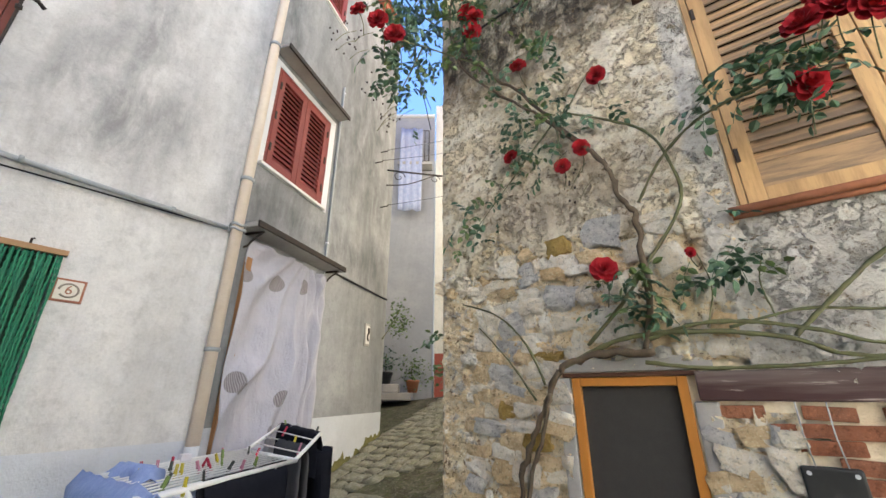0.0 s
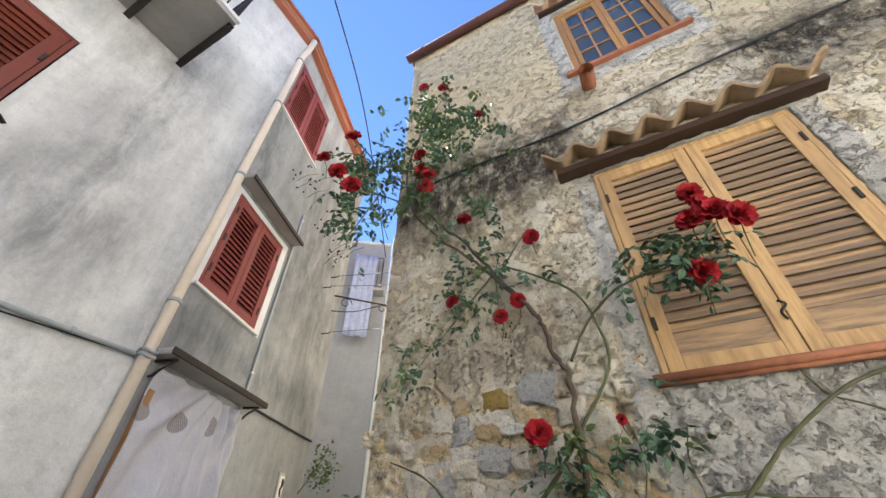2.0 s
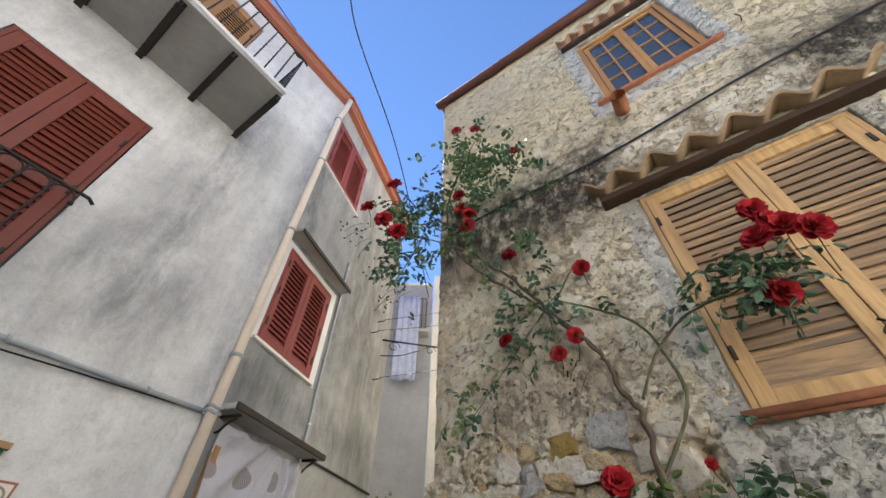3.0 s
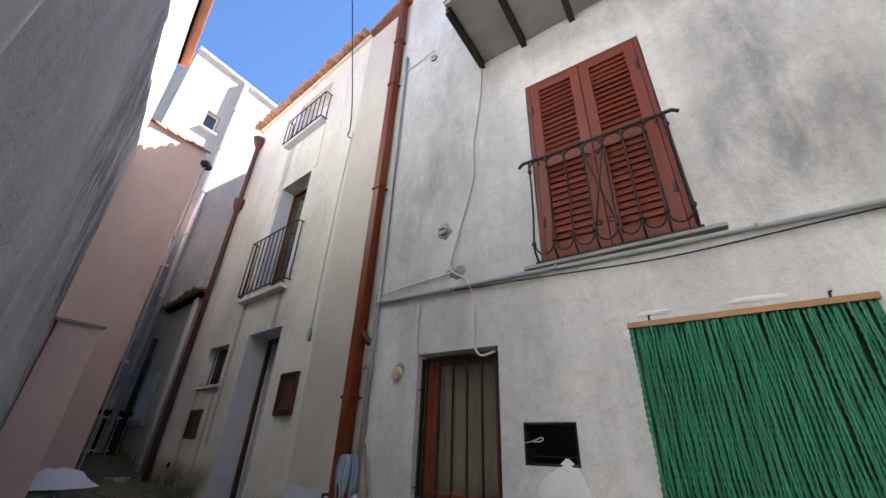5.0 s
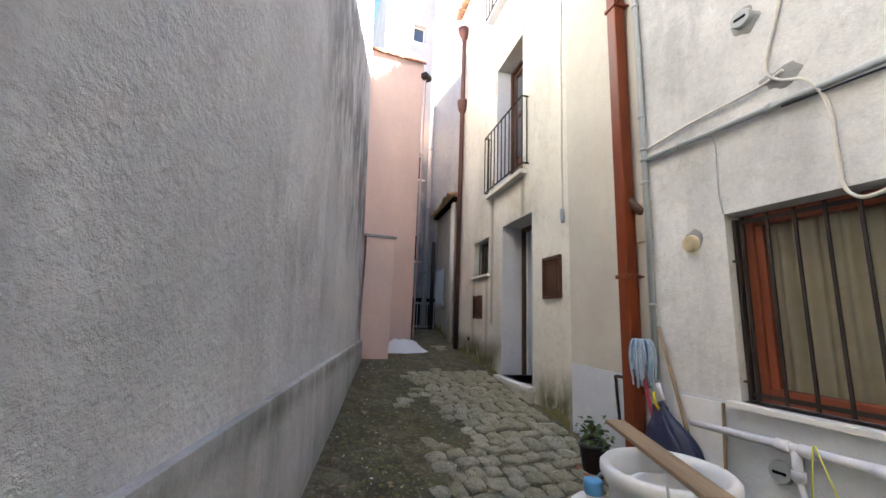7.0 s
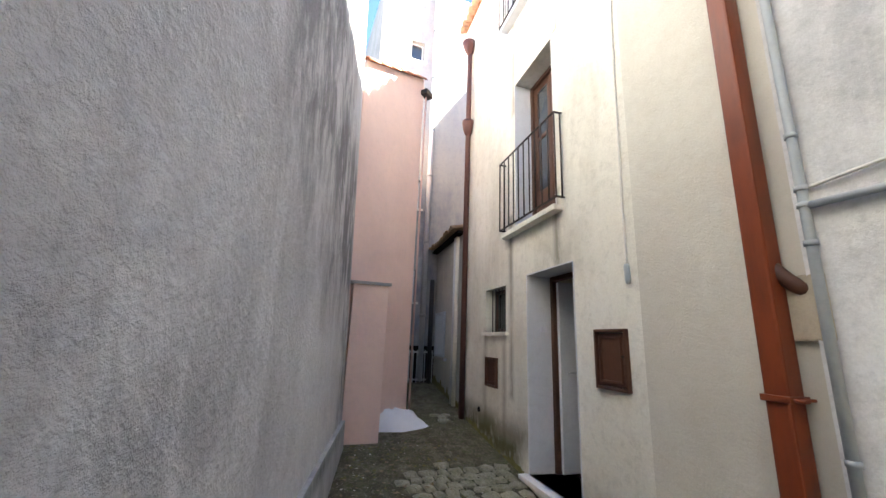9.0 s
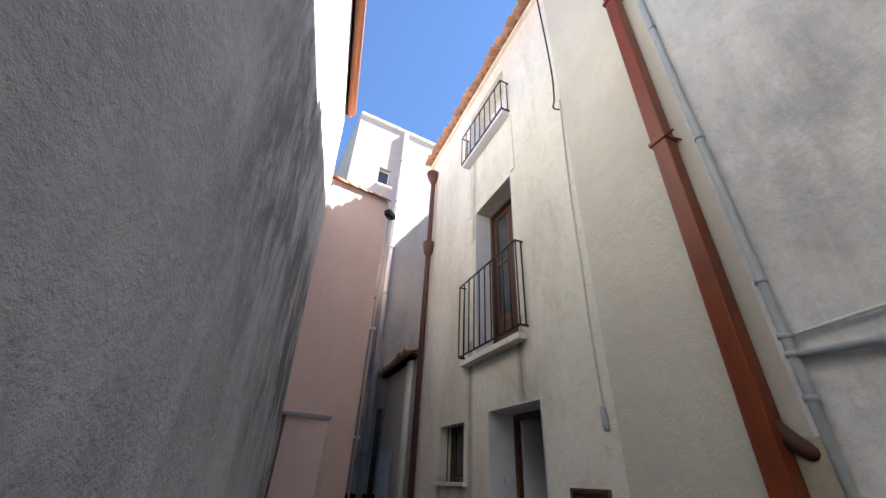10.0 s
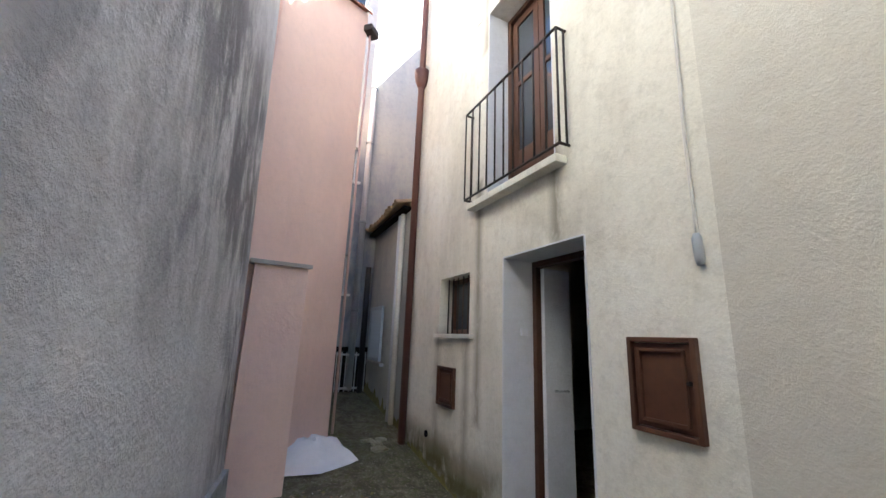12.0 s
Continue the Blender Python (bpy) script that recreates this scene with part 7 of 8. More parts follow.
    pipe("downpipe", smooth_path([F.at(RY(2.35), 0.11, 7.3).translation, F.at(RY(2.62), 0.1, 6.2).translation, F.at(RY(2.75), 0.1, 5.2).translation]), 0.05, M_BROWN_PIPE, "brown downpipe slanting over the rose house wall", "downpipe", 10)
    pipe("overhead_cable", smooth_path([F.at(RY(-1.55), 0.03, 4.80).translation, F.at(RY(-0.99), 0.05, 4.88).translation, F.at(RY(0.34), 0.07, 4.86).translation, F.at(RY(1.6), 0.06, 5.02).translation, F.at(RY(2.6), 0.06, 5.07).translation, F.at(RY(3.5), 0.06, 5.1).translation]), 0.011, M_BLACK_WIRE, "black cable strung across the rose house wall", "cable", 6)
    thing("wall_hook", tubed([(0, -0.02, 0), (0, 0.06, 0.02), (0.02, 0.07, 0.09)], 0.006, 5), M_IRON, F.at(RY(1.95), 0.03, 5.85), "thin bent iron peg in the wall", "hook")
    # stone lip at the corner
    bm = bmesh.new()
    bmesh.ops.create_cube(bm, size=1.0)
    bmesh.ops.subdivide_edges(bm, edges=bm.edges[:], cuts=3, use_grid_fill=True)
    for v in bm.verts:
        c = v.co
        v.co = Vector((c.x * 0.30, c.y * 0.13, c.z * 0.12)) + Vector((noise.noise(c * 3), noise.noise(c * 3 + Vector((5, 0, 0))), noise.noise(c * 3 + Vector((0, 5, 0))))) * 0.05
    thing("trim_corner_lip", bm, M_RENDER, F.at(RY(-1.50), 0.0, 2.27), "broken lip of render at the wall's corner", "render", kind="structure")


rose_house()


# ---- climbing rose ----
def rose_flower(name, size, seed):
    """Layered cupped petals round a tight centre."""
    rnd = random.Random(seed)
    bm = bmesh.new()
    for ring, (n, tilt, rad, sz) in enumerate(((3, 78, 0.10, 0.42), (5, 62, 0.2, 0.58), (6, 42, 0.30, 0.72), (7, 20, 0.40, 0.8), (7, 0, 0.44, 0.78))):
        for k in range(n):
            a = math.tau * (k + 0.5 * (ring % 2)) / n + rnd.uniform(-0.15, 0.15)
            rot = Euler((0, 0, a)).to_matrix() @ Euler((0, -radians(tilt + rnd.uniform(-8, 8)), 0)).to_matrix()
            base = Vector((math.cos(a), math.sin(a), 0)) * rad * 0.35 + Vector((0, 0, 0.12 * (4 - ring) / 4))
            grid = []
            for i in range(4):
                row = []
                for j in range(5):
                    u, q = i / 3, (j / 4 - 0.5) * 2
                    wid = sz * (0.3 + 0.5 * math.sin(min(1, u * 0.9 + 0.1) * math.pi * 0.72))
                    p = Vector((u * sz, q * wid * 0.62, 0.22 * sz * q * q + 0.16 * sz * (u - 0.4) ** 2 - 0.08 * sz * max(0, u - 0.75) * 4))
                    row.append(bm.verts.new((base + rot @ p) * size))
                grid.append(row)
            for i in range(3):
                for j in range(4):
                    bm.faces.new((grid[i][j], grid[i + 1][j], grid[i + 1][j + 1], grid[i][j + 1])).smooth = True
    me = bpy.data.meshes.new(name)
    bm.to_mesh(me)
    bm.free()
    me.materials.append(M_PETAL)
    return me


def rose_leaf_sprays():
    """Sprays of five to seven leaflets, several shapes."""
    out = []
    for k in range(5):
        rnd = random.Random(70 + k)
        for mat in (M_LEAF, M_LEAF_PALE):
            bm = bmesh.new()
            tube(bm, [(0, 0, 0), (0, 0.06, 0.012), (0, 0.12, 0.0)], 0.0016, 4)
            spots = [(0.035, 1), (0.035, -1), (0.075, 1), (0.075, -1), (0.125, 0)]
            for y, side in spots:
                ang = side * radians(rnd.uniform(55, 75))
                rot = Euler((rnd.uniform(-0.5, 0.3), rnd.uniform(-0.35, 0.35), -ang)).to_matrix()
                L_, W_ = rnd.uniform(0.042, 0.056), rnd.uniform(0.030, 0.038)
                mid = [Vector((0, L_ * q, -0.006 * math.sin(q * 3.0) - 0.010 * q * q)) for q in (0.0, 0.3, 0.65, 1.0)]
                wid = (0.0, 0.45, 0.42, 0.0)
                c = [bm.verts.new(Vector((0.0, y, 0.006)) + rot @ p) for p in mid]
                r = [bm.verts.new(Vector((0.0, y, 0.006)) + rot @ (mid[i] + Vector((W_ * wid[i], 0, 0.008)))) for i in (1, 2)]
                l = [bm.verts.new(Vector((0.0, y, 0.006)) + rot @ (mid[i] + Vector((-W_ * wid[i], 0, 0.008)))) for i in (1, 2)]
                for tri in ((c[0], r[0], c[1]), (c[0], c[1], l[0]), (c[1], r[0], r[1], c[2]), (c[1], c[2], l[1], l[0]), (c[2], r[1], c[3]), (c[2], c[3], l[1])):
                    bm.faces.new(tri)
            me = bpy.data.meshes.new("leaf_spray")
            bm.to_mesh(me)
            bm.free()
            me.materials.append(mat)
            out.append(me)
    return out


def climbing_rose():
    rose = thing("climbing_rose", None, None, None, "climbing rose with deep red flowers trained up the old wall", "climbing rose")
    rnd = random.Random(5)
    X = -1.82
    P = lambda y, z, x=X: Vector((x, y, z))
    near = lambda y, z, x: (Vector((0.567, 0.307, 1.57)) + (P(y, z) - Vector((0.567, 0.307, 1.57))) * ((x - 0.567) / (X - 0.567)))

    def knobbly(pts, r0, r1, n=7, j=0.012):
        q = smooth_path(pts, n)
        rr = [(r0 + (r1 - r0) * i / (len(q) - 1)) * (1 + 0.22 * rnd.uniform(-1, 1)) for i in range(len(q))]
        q = [p + Vector((rnd.uniform(-j, j), rnd.uniform(-j, j), rnd.uniform(-j, j))) * 0.6 for p in q]
        return tubed(q, rr, 7)

    trunk = part("trunk", knobbly([P(-1.02, 0.3), P(-0.96, 0.92), P(-0.86, 1.22), P(-0.73, 1.48), P(-0.63, 1.61), P(-0.42, 1.67), P(-0.13, 1.67)], 0.015, 0.023, 6, 0.02), M_STEM, rose, "gnarled grey-brown trunk")
    part("trunk", knobbly([P(-0.99, 0.3, -1.8), P(-0.90, 0.95, -1.8), P(-0.80, 1.2, -1.79), P(-0.72, 1.45, -1.79)], 0.012, 0.013, 6, 0.016), M_STEM, rose)
    part("stem", knobbly([P(-0.17, 1.68), P(-0.10, 1.95), P(-0.09, 2.27), P(-0.09, 2.48), P(-0.15, 2.62), P(-0.20, 2.86), P(-0.29, 3.03), P(-0.51, 3.38), P(-0.79, 3.83), P(-1.15, 4.3, -1.75), P(-1.35, 4.7, -1.65)], 0.019, 0.012, 6, 0.02), M_STEM, rose)
    part("stem", knobbly([P(-0.29, 3.03), P(-0.6, 3.45, -1.78), P(-0.95, 3.85, -1.74), P(-1.3, 4.4, -1.7), P(-1.3, 5.0, -1.6), P(-1.05, 5.5, -1.55)], 0.014, 0.008), M_STEM, rose)
    canes = [[P(-0.47, 1.73), P(-0.25, 1.95), P(-0.06, 2.19), P(0.12, 2.43), P(0.17, 2.63), P(0.08, 3.0), P(-0.13, 3.21), P(-0.42, 3.42)],
             [P(-0.06, 2.56), P(0.10, 2.78, -1.78), P(0.31, 2.91, -1.7), P(0.49, 2.92, -1.62), P(0.63, 2.90, -1.55), P(0.72, 2.98, -1.5)],
             [P(-0.14, 1.74), P(0.09, 1.80), P(0.32, 1.79), P(0.55, 1.73), P(0.74, 1.66), P(1.1, 1.62)],
             [P(-0.63, 1.61), P(-0.28, 1.75), P(0.13, 1.76), P(0.45, 1.70), P(0.62, 1.62), P(0.9, 1.6)],
             [P(0.47, 1.71), P(0.65, 1.88), P(0.85, 2.05), P(1.2, 2.25), P(1.6, 2.3)],
             [P(-0.76, 1.51), P(-0.87, 1.76), P(-1.07, 1.97), P(-1.36, 2.09)],
             [P(-0.83, 1.42), P(-1.0, 1.66), P(-1.22, 1.90)],
             [P(-0.18, 1.62), P(0.09, 1.58), P(0.42, 1.58), P(0.73, 1.60), P(1.2, 1.66)],
             [P(0.23, 1.77), P(0.52, 1.83), P(0.78, 1.80), P(1.2, 1.78)],
             [P(1.0, 2.32), P(1.05, 2.2), P(1.15, 2.14), P(1.3, 2.05)],
             [P(0.14, 1.78), P(0.2, 1.98), P(0.17, 2.18)], [P(0.42, 1.8), P(0.40, 1.98), P(0.44, 2.12)]]
    for k, c in enumerate(canes):
        part("cane", knobbly(c, (0.012, 0.010, 0.013, 0.015, 0.012, 0.009, 0.008, 0.011, 0.008, 0.006, 0.004, 0.004)[k], (0.008, 0.006, 0.008, 0.009, 0.009, 0.005, 0.004, 0.007, 0.005, 0.004, 0.003, 0.003)[k], 8, 0.003), M_CANE, rose)
    # overhanging branches
    hang = [[P(-1.35, 4.7, -1.65), Vector((-1.3, -1.5, 4.75)), Vector((-1.0, -1.55, 4.6)), Vector((-0.84, -1.66, 4.42))],
            [Vector((-1.3, -1.5, 4.75)), Vector((-1.0, -1.42, 4.62)), Vector((-0.84, -1.39, 4.52))],
            [P(-1.15, 4.3, -1.75), Vector((-1.2, -1.3, 4.1)), Vector((-0.85, -1.25, 3.85)), Vector((-0.64, -1.22, 3.74))],
            [Vector((-1.2, -1.3, 4.1)), Vector((-0.9, -1.15, 3.75)), Vector((-0.70, -1.12, 3.6))],
            [Vector((-1.2, -1.3, 4.1)), Vector((-1.2, -1.5, 3.8)), Vector((-1.14, -1.6, 3.58))],
            [P(-1.05, 5.5, -1.55), Vector((-1.5, -0.9, 5.7)), Vector((-1.5, -0.7, 5.9))],
            [P(-1.3, 5.0, -1.6), Vector((-1.5, -1.1, 5.4)), Vector((-1.5, -1.1, 6.1))],
            [P(-0.51, 3.38), P(-0.7, 3.2), P(-0.95, 2.95), P(-1.25, 2.65)],
            [P(-0.42, 3.42), P(-0.3, 3.5, -1.74), P(-0.18, 3.6, -1.7)], [P(-0.51, 3.38), P(-0.48, 3.2, -1.76), P(-0.47, 3.02, -1.74)]]
    for c in hang:
        part("branch", knobbly(c, 0.008, 0.003, 7, 0.004), M_CANE, rose)
    # flowers
    blooms = [rose_flower("flower", 1.0, s) for s in (1, 2, 3)]
    spots = [(P(-0.76, 4.07), 0.052), (P(-0.17, 3.63), 0.05), (P(-0.88, 3.21), 0.044), (P(-0.49, 2.98), 0.042), (P(-0.35, 3.08), 0.044), (P(-0.30, 2.14, -1.72), 0.058), (P(0.14, 2.19), 0.022),
             (P(0.90, 3.40, -1.6), 0.055), (P(0.84, 3.20, -1.6), 0.06), (P(0.97, 3.22, -1.6), 0.062), (P(1.06, 3.13, -1.58), 0.062), (P(0.77, 2.84, -1.6), 0.06), (P(0.93, 3.3, -1.62), 0.05)]
    spots += [(near(y, z, -1.5), s) for y, z, s in ((-1.22, 4.78, 0.06), (-1.31, 5.39, 0.05), (-1.33, 6.99, 0.05), (-1.01, 6.71, 0.05), (-1.66, 5.33, 0.03), (-0.53, 5.68, 0.045), (-1.27, 5.06, 0.06), (-1.18, 4.95, 0.055))]
    spots += [(Vector((-0.84, -1.71, 4.44)), 0.05), (Vector((-0.84, -1.39, 4.55)), 0.055), (Vector((-0.64, -1.22, 3.76)), 0.05), (Vector((-0.70, -1.12, 3.62)), 0.05)]
    for p, s in spots:
        out = Vector((0.8, 0.15, rnd.uniform(-0.2, 0.35))) + Vector((rnd.uniform(-0.25, 0.25), rnd.uniform(-0.4, 0.4), 0))
        m = Matrix.Translation(p) @ out.to_track_quat("Z", "Y").to_matrix().to_4x4() @ pose(0, 0, 0, 0, 0, rnd.uniform(0, 360)) @ Matrix.Diagonal((s * 1.5, s * 1.5, s * 1.5, 1))
        fl = piece("flower", rnd.choice(blooms), rose, m, "deep red double rose bloom")
        part("flower_stalk", tubed(smooth_path([p - out.normalized() * s * 0.1, p - Vector((s * 1.2, 0, s * 1.6)), p - Vector((s * 2.0, rnd.uniform(-0.05, 0.05), s * 3.4))], 4), 0.0035, 5), M_CANE, rose)
    # leaves
    sprays = rose_leaf_sprays()

    def spray(p, scale=1.0, pale=False, droop=0.0):
        rot = Euler((rnd.uniform(-1.1, 0.7) - droop, rnd.uniform(-0.7, 0.7), rnd.uniform(0, 6.28))).to_matrix().to_4x4()
        me = sprays[2 * rnd.randrange(5) + (1 if pale else 0)]
        s = 1.4 * scale * rnd.uniform(0.75, 1.2)
        piece("leaf_spray", me, rose, Matrix.Translation(p) @ rot @ Matrix.Diagonal((s, s, s, 1)))

    wall_spots = [(-0.67, 4.12, 7), (-0.54, 3.57, 7), (-0.91, 3.97, 6), (-0.75, 3.50, 7), (-0.52, 3.25, 6), (-0.20, 3.26, 3), (-1.21, 2.77, 6), (-1.28, 2.58, 5), (-0.18, 1.94, 10), (-0.20, 2.06, 7), (-0.14, 1.86, 6), (0.26, 2.10, 7), (0.38, 2.12, 5), (-1.01, 2.92, 5), (-0.77, 3.06, 6), (-0.35, 3.3, 3), (-0.6, 3.8, 5), (-0.85, 3.3, 5), (-0.65, 2.98, 3), (0.15, 2.08, 4), (-0.45, 4.05, 4), (-1.5, 1.9, 3)]
    for y, z, n in wall_spots:
        for _ in range(n):
            spray(P(y + rnd.gauss(0, 0.07), z + rnd.gauss(0, 0.07), X + rnd.uniform(-0.03, 0.16)), 0.85, rnd.random() < 0.22, 0.3)
    for y, z, n in ((0.60, 2.95, 9), (0.72, 2.92, 10), (0.66, 3.08, 8), (0.85, 2.98, 8), (0.5, 2.98, 6), (0.9, 3.08, 5), (0.78, 2.8, 4), (0.4, 2.95, 3)):
        for _ in range(n):
            spray(P(y + rnd.gauss(0, 0.06), z + rnd.gauss(0, 0.05), -1.6 + rnd.uniform(-0.1, 0.08)), 0.9, rnd.random() < 0.1, 0.2)
    for y, z, n in ((-0.97, 5.66, 30), (-1.22, 6.33, 24), (-0.69, 5.35, 16), (-1.19, 5.37, 26), (-1.6, 5.5, 18), (-1.5, 5.0, 20), (-1.3, 4.75, 16), (-0.75, 5.75, 18), (-1.15, 5.95, 26), (-1.0, 6.1, 14), (-0.5, 5.6, 7)):
        q = near(y, z, -1.5)
        for _ in range(n):
            spray(q + Vector((rnd.gauss(0, 0.12), rnd.gauss(0, 0.14), rnd.gauss(0, 0.16))), 0.85, rnd.random() < 0.45, 0.2)
    for c, n in (((-1.05, -1.5, 4.55), 16), ((-1.1, -1.35, 4.2), 16), ((-0.9, -1.25, 3.9), 14), ((-0.95, -1.4, 3.8), 12), ((-1.2, -1.45, 3.75), 12), ((-1.3, -1.45, 4.5), 16), ((-1.15, -1.25, 4.65), 10), ((-1.25, -1.35, 4.05), 12)):
        for _ in range(n):
            spray(Vector(c) + Vector((rnd.gauss(0, 0.1), rnd.gauss(0, 0.09), rnd.gauss(0, 0.1))), 0.8, rnd.random() < 0.2, 0.3)
    # dry hips on hanging twigs
    hip = bmesh.new()
    bmesh.ops.create_icosphere(hip, subdivisions=1, radius=0.0075)
    hip = mesh_of(hip, "rose_hip", M_BUD)
    for c, n, sp in (((-0.82, -1.78, 4.15), 20, 0.07), ((-1.14, -1.62, 3.5), 16, 0.06), ((-1.05, -1.68, 3.8), 10, 0.05), ((-1.72, -0.40, 2.75), 10, 0.06), ((-1.5, -0.85, 5.95), 8, 0.05)):
        for _ in range(n):
            p = Vector(c) + Vector((rnd.gauss(0, sp), rnd.gauss(0, sp), rnd.gauss(0, sp)))
            piece("rose_hip", hip, rose, Matrix.Translation(p) @ Matrix.Diagonal((1, 1, 1.4, 1)))
        for _ in range(4):
            p = Vector(c) + Vector((rnd.gauss(0, sp), rnd.gauss(0, sp), rnd.gauss(0, sp)))
            part("twig", tubed(smooth_path([p, p + Vector((-0.05, 0.03, 0.1)), p + Vector((-0.14, 0.06, 0.2))], 3), 0.0025, 4), M_CANE, rose)


climbing_rose()


# ---- street behind, drying rack, paving ----
M_SHIRT_BLUE = painted("blue_shirt_cloth", (0.22, 0.3, 0.55), (0.34, 0.42, 0.64), rough=0.95, grain=70, stretch=(6, 6, 0.6), wear=0.8)
M_BLACK_CLOTH = painted("black_cloth", (0.012, 0.013, 0.018), (0.02, 0.021, 0.028), rough=0.95, spec=0.05)
M_GREY_CLOTH = painted("grey_cloth", (0.07, 0.07, 0.075), (0.05, 0.05, 0.055), rough=0.95, spec=0.05)
M_RED_WALL = plaster("red_dado", (0.36, 0.1, 0.07), (0.28, 0.08, 0.06), (0.16, 0.06, 0.05), seed=41.0, stain=0.5)
M_END = plaster("end_wall_grey", (0.36, 0.365, 0.38), (0.29, 0.3, 0.32), (0.18, 0.19, 0.21), seed=43.0)
M_WHITE_METAL = painted("white_enamel_wire", (0.78, 0.78, 0.77), (0.6, 0.6, 0.58), rough=0.35)
M_LACE = painted("pale_blue_lace", (0.4, 0.44, 0.58), (0.26, 0.31, 0.48), rough=0.9, grain=90, wear=0.9)
M_COBBLE = stone_material("cobble", (0.4, 0.38, 0.28), (0.56, 0.53, 0.43), (0.24, 0.25, 0.12))


def street_end():
    F = Facade(-6.16, -4.99, 0.588, -0.806)
    q = F.s(-4.6, -7.13)
    wall("wall_street_end", F, 0, q, 0.5, 8.5, 0.4, [], M_END, "grey rendered wall at the end of the street")
    F2 = Facade(-8.69, -0.64, 0.5, -0.866)
    wall("wall_street_corner", F2, 0, 5.0, 0.5, 8.9, 0.4, [], M_C, "pale rendered wall with a red painted dado")
    thing("trim_red_dado", boxed(2.6, 4.99, -0.02, 0.006, 0.9, 2.27), M_RED_WALL, F2.m, "brick-red painted dado", "trim", kind="structure")
    thing("trim_street_coping", boxed(0, q, -0.4, 0.06, 8.5, 8.56), M_MARBLE, F.m, "pale coping of the end wall", "trim", kind="structure")
    s = F.s(-5.84, -5.45)
    bal = rail_bars("balcony_railing", F, s - 0.42, s + 0.3, 0.28, 6.9, 7.85, "black iron balcony rail hung with washing", 8, 0.28)
    part("floor_slab", boxed(-0.45, 0.42, -0.3, 0.04, -0.08, 0.0, bevel=0.006), M_CONCRETE, bal)
    bm = bmesh.new()
    cols = [[bm.verts.new((-0.28 + 0.56 * i / 24, 0.02 * math.sin(i * 0.9) + 0.012 * math.sin(i * 2.1 + k), -2.35 * k / 10 - 0.02 * math.sin(i * 0.5))) for k in range(11)] for i in range(25)]
    for a, b in zip(cols, cols[1:]):
        for k in range(10):
            bm.faces.new((a[k], b[k], b[k + 1], a[k + 1])).smooth = True
    cl = thing("lace_curtain", bm, M_LACE, F.at(s + 0.02, 0.32, 7.88), "long pale blue and white lace cloth hung from the balcony", "cloth")
    cl.modifiers.new("thick", "SOLIDIFY").thickness = 0.004
    g = 1.36
    thing("stone_step", boxed(-0.6, 0.7, 0.0, 0.75, 0.0, 0.14, bevel=0.02), M_CONCRETE, F.at(F.s(-5.6, -5.8), 0, g - 0.02), "worn grey stone step before the end wall", "step")
    thing("stone_step", boxed(-0.5, 0.3, 0.0, 0.4, 0.0, 0.16, bevel=0.02), M_CONCRETE, F.at(F.s(-5.5, -5.95), 0, g + 0.12), "upper worn stone step against the wall", "step")
    for k, (x, o, zz, n, sp, sz, mt) in enumerate(((F.s(-5.93, -5.3), 0.3, g + 0.12, 240, 0.16, 0.06, M_LEAF_PALE), (F.s(-5.6, -5.75), 0.2, g + 0.28, 160, 0.12, 0.06, M_LEAF))):
        pot = thing("potted_plant", None, None, F.at(x, o, zz), "bushy green plant in a clay pot on the steps" if k == 0 else "dark leafy plant in a black pot on the steps", "potted plant")
        part("pot", lathe(bmesh.new(), [(0.09, 0.0), (0.13, 0.2), (0.14, 0.2), (0.14, 0.24), (0.11, 0.24), (0.1, 0.2), (0.0, 0.2)]), M_TERRA if k == 0 else M_BLACK_PLASTIC, pot)
        part("stems", tubed([(0, 0, 0.2), (0.03, 0.02, 0.4), (0.0, 0.05, 0.6)], 0.01, 5), M_CANE, pot)
        bm = bmesh.new()
        leaf_cluster(bm, (0, 0, 0.42), n, sp, sz, 9 + k)
        part("foliage", bm, mt, pot)
    # shrub growing from the corner of the white house
    sh = thing("wall_shrub", None, None, (FB.at(0.0, 0.05, 2.2)), "small green shrub growing from the house corner", "shrub")
    part("stem", tubed(smooth_path([(0.1, -0.04, 0.0), (-0.1, 0.02, 0.25), (-0.2, 0.1, 0.5)], 4), 0.008, 5), M_CANE, sh)
    bm = bmesh.new()
    for c in ((-0.1, 0.03, 0.3), (-0.18, 0.08, 0.5), (-0.2, 0.1, 0.15), (-0.28, 0.12, 0.3)):
        leaf_cluster(bm, c, 50, 0.07, 0.055, int(c[2] * 100))
    part("foliage", bm, M_LEAF_PALE, sh)
    sh = thing("wall_shrub", None, None, pose(-1.98, -1.62, 1.55), "sprig of green leaves at the foot of the rose house corner", "shrub")
    bm = bmesh.new()
    leaf_cluster(bm, (0, -0.06, 0.05), 40, 0.05, 0.05, 77)
    part("foliage", bm, M_LEAF_PALE, sh)
    # iron lamp arm and washing lines
    arm = thing("iron_bracket", None, None, None, "wrought-iron bracket arm with scrolls on the side wall", "bracket")
    a, b = Vector((-3.25, -3.72, 4.88)), Vector((-3.85, -2.95, 4.78))
    part("arm", tubed([a, b], 0.014, 6), M_IRON, arm)
    part("brace", tubed(smooth_path([a - Vector((0, 0, 0.28)), a.lerp(b, 0.35) - Vector((0, 0, 0.22)), a.lerp(b, 0.75) - Vector((0, 0, 0.03))], 5), 0.009, 6), M_IRON, arm)
    for u, r in ((0.2, 0.1), (0.8, 0.08)):
        c = a.lerp(b, u) - Vector((0, 0, r))
        d = (b - a).normalized()
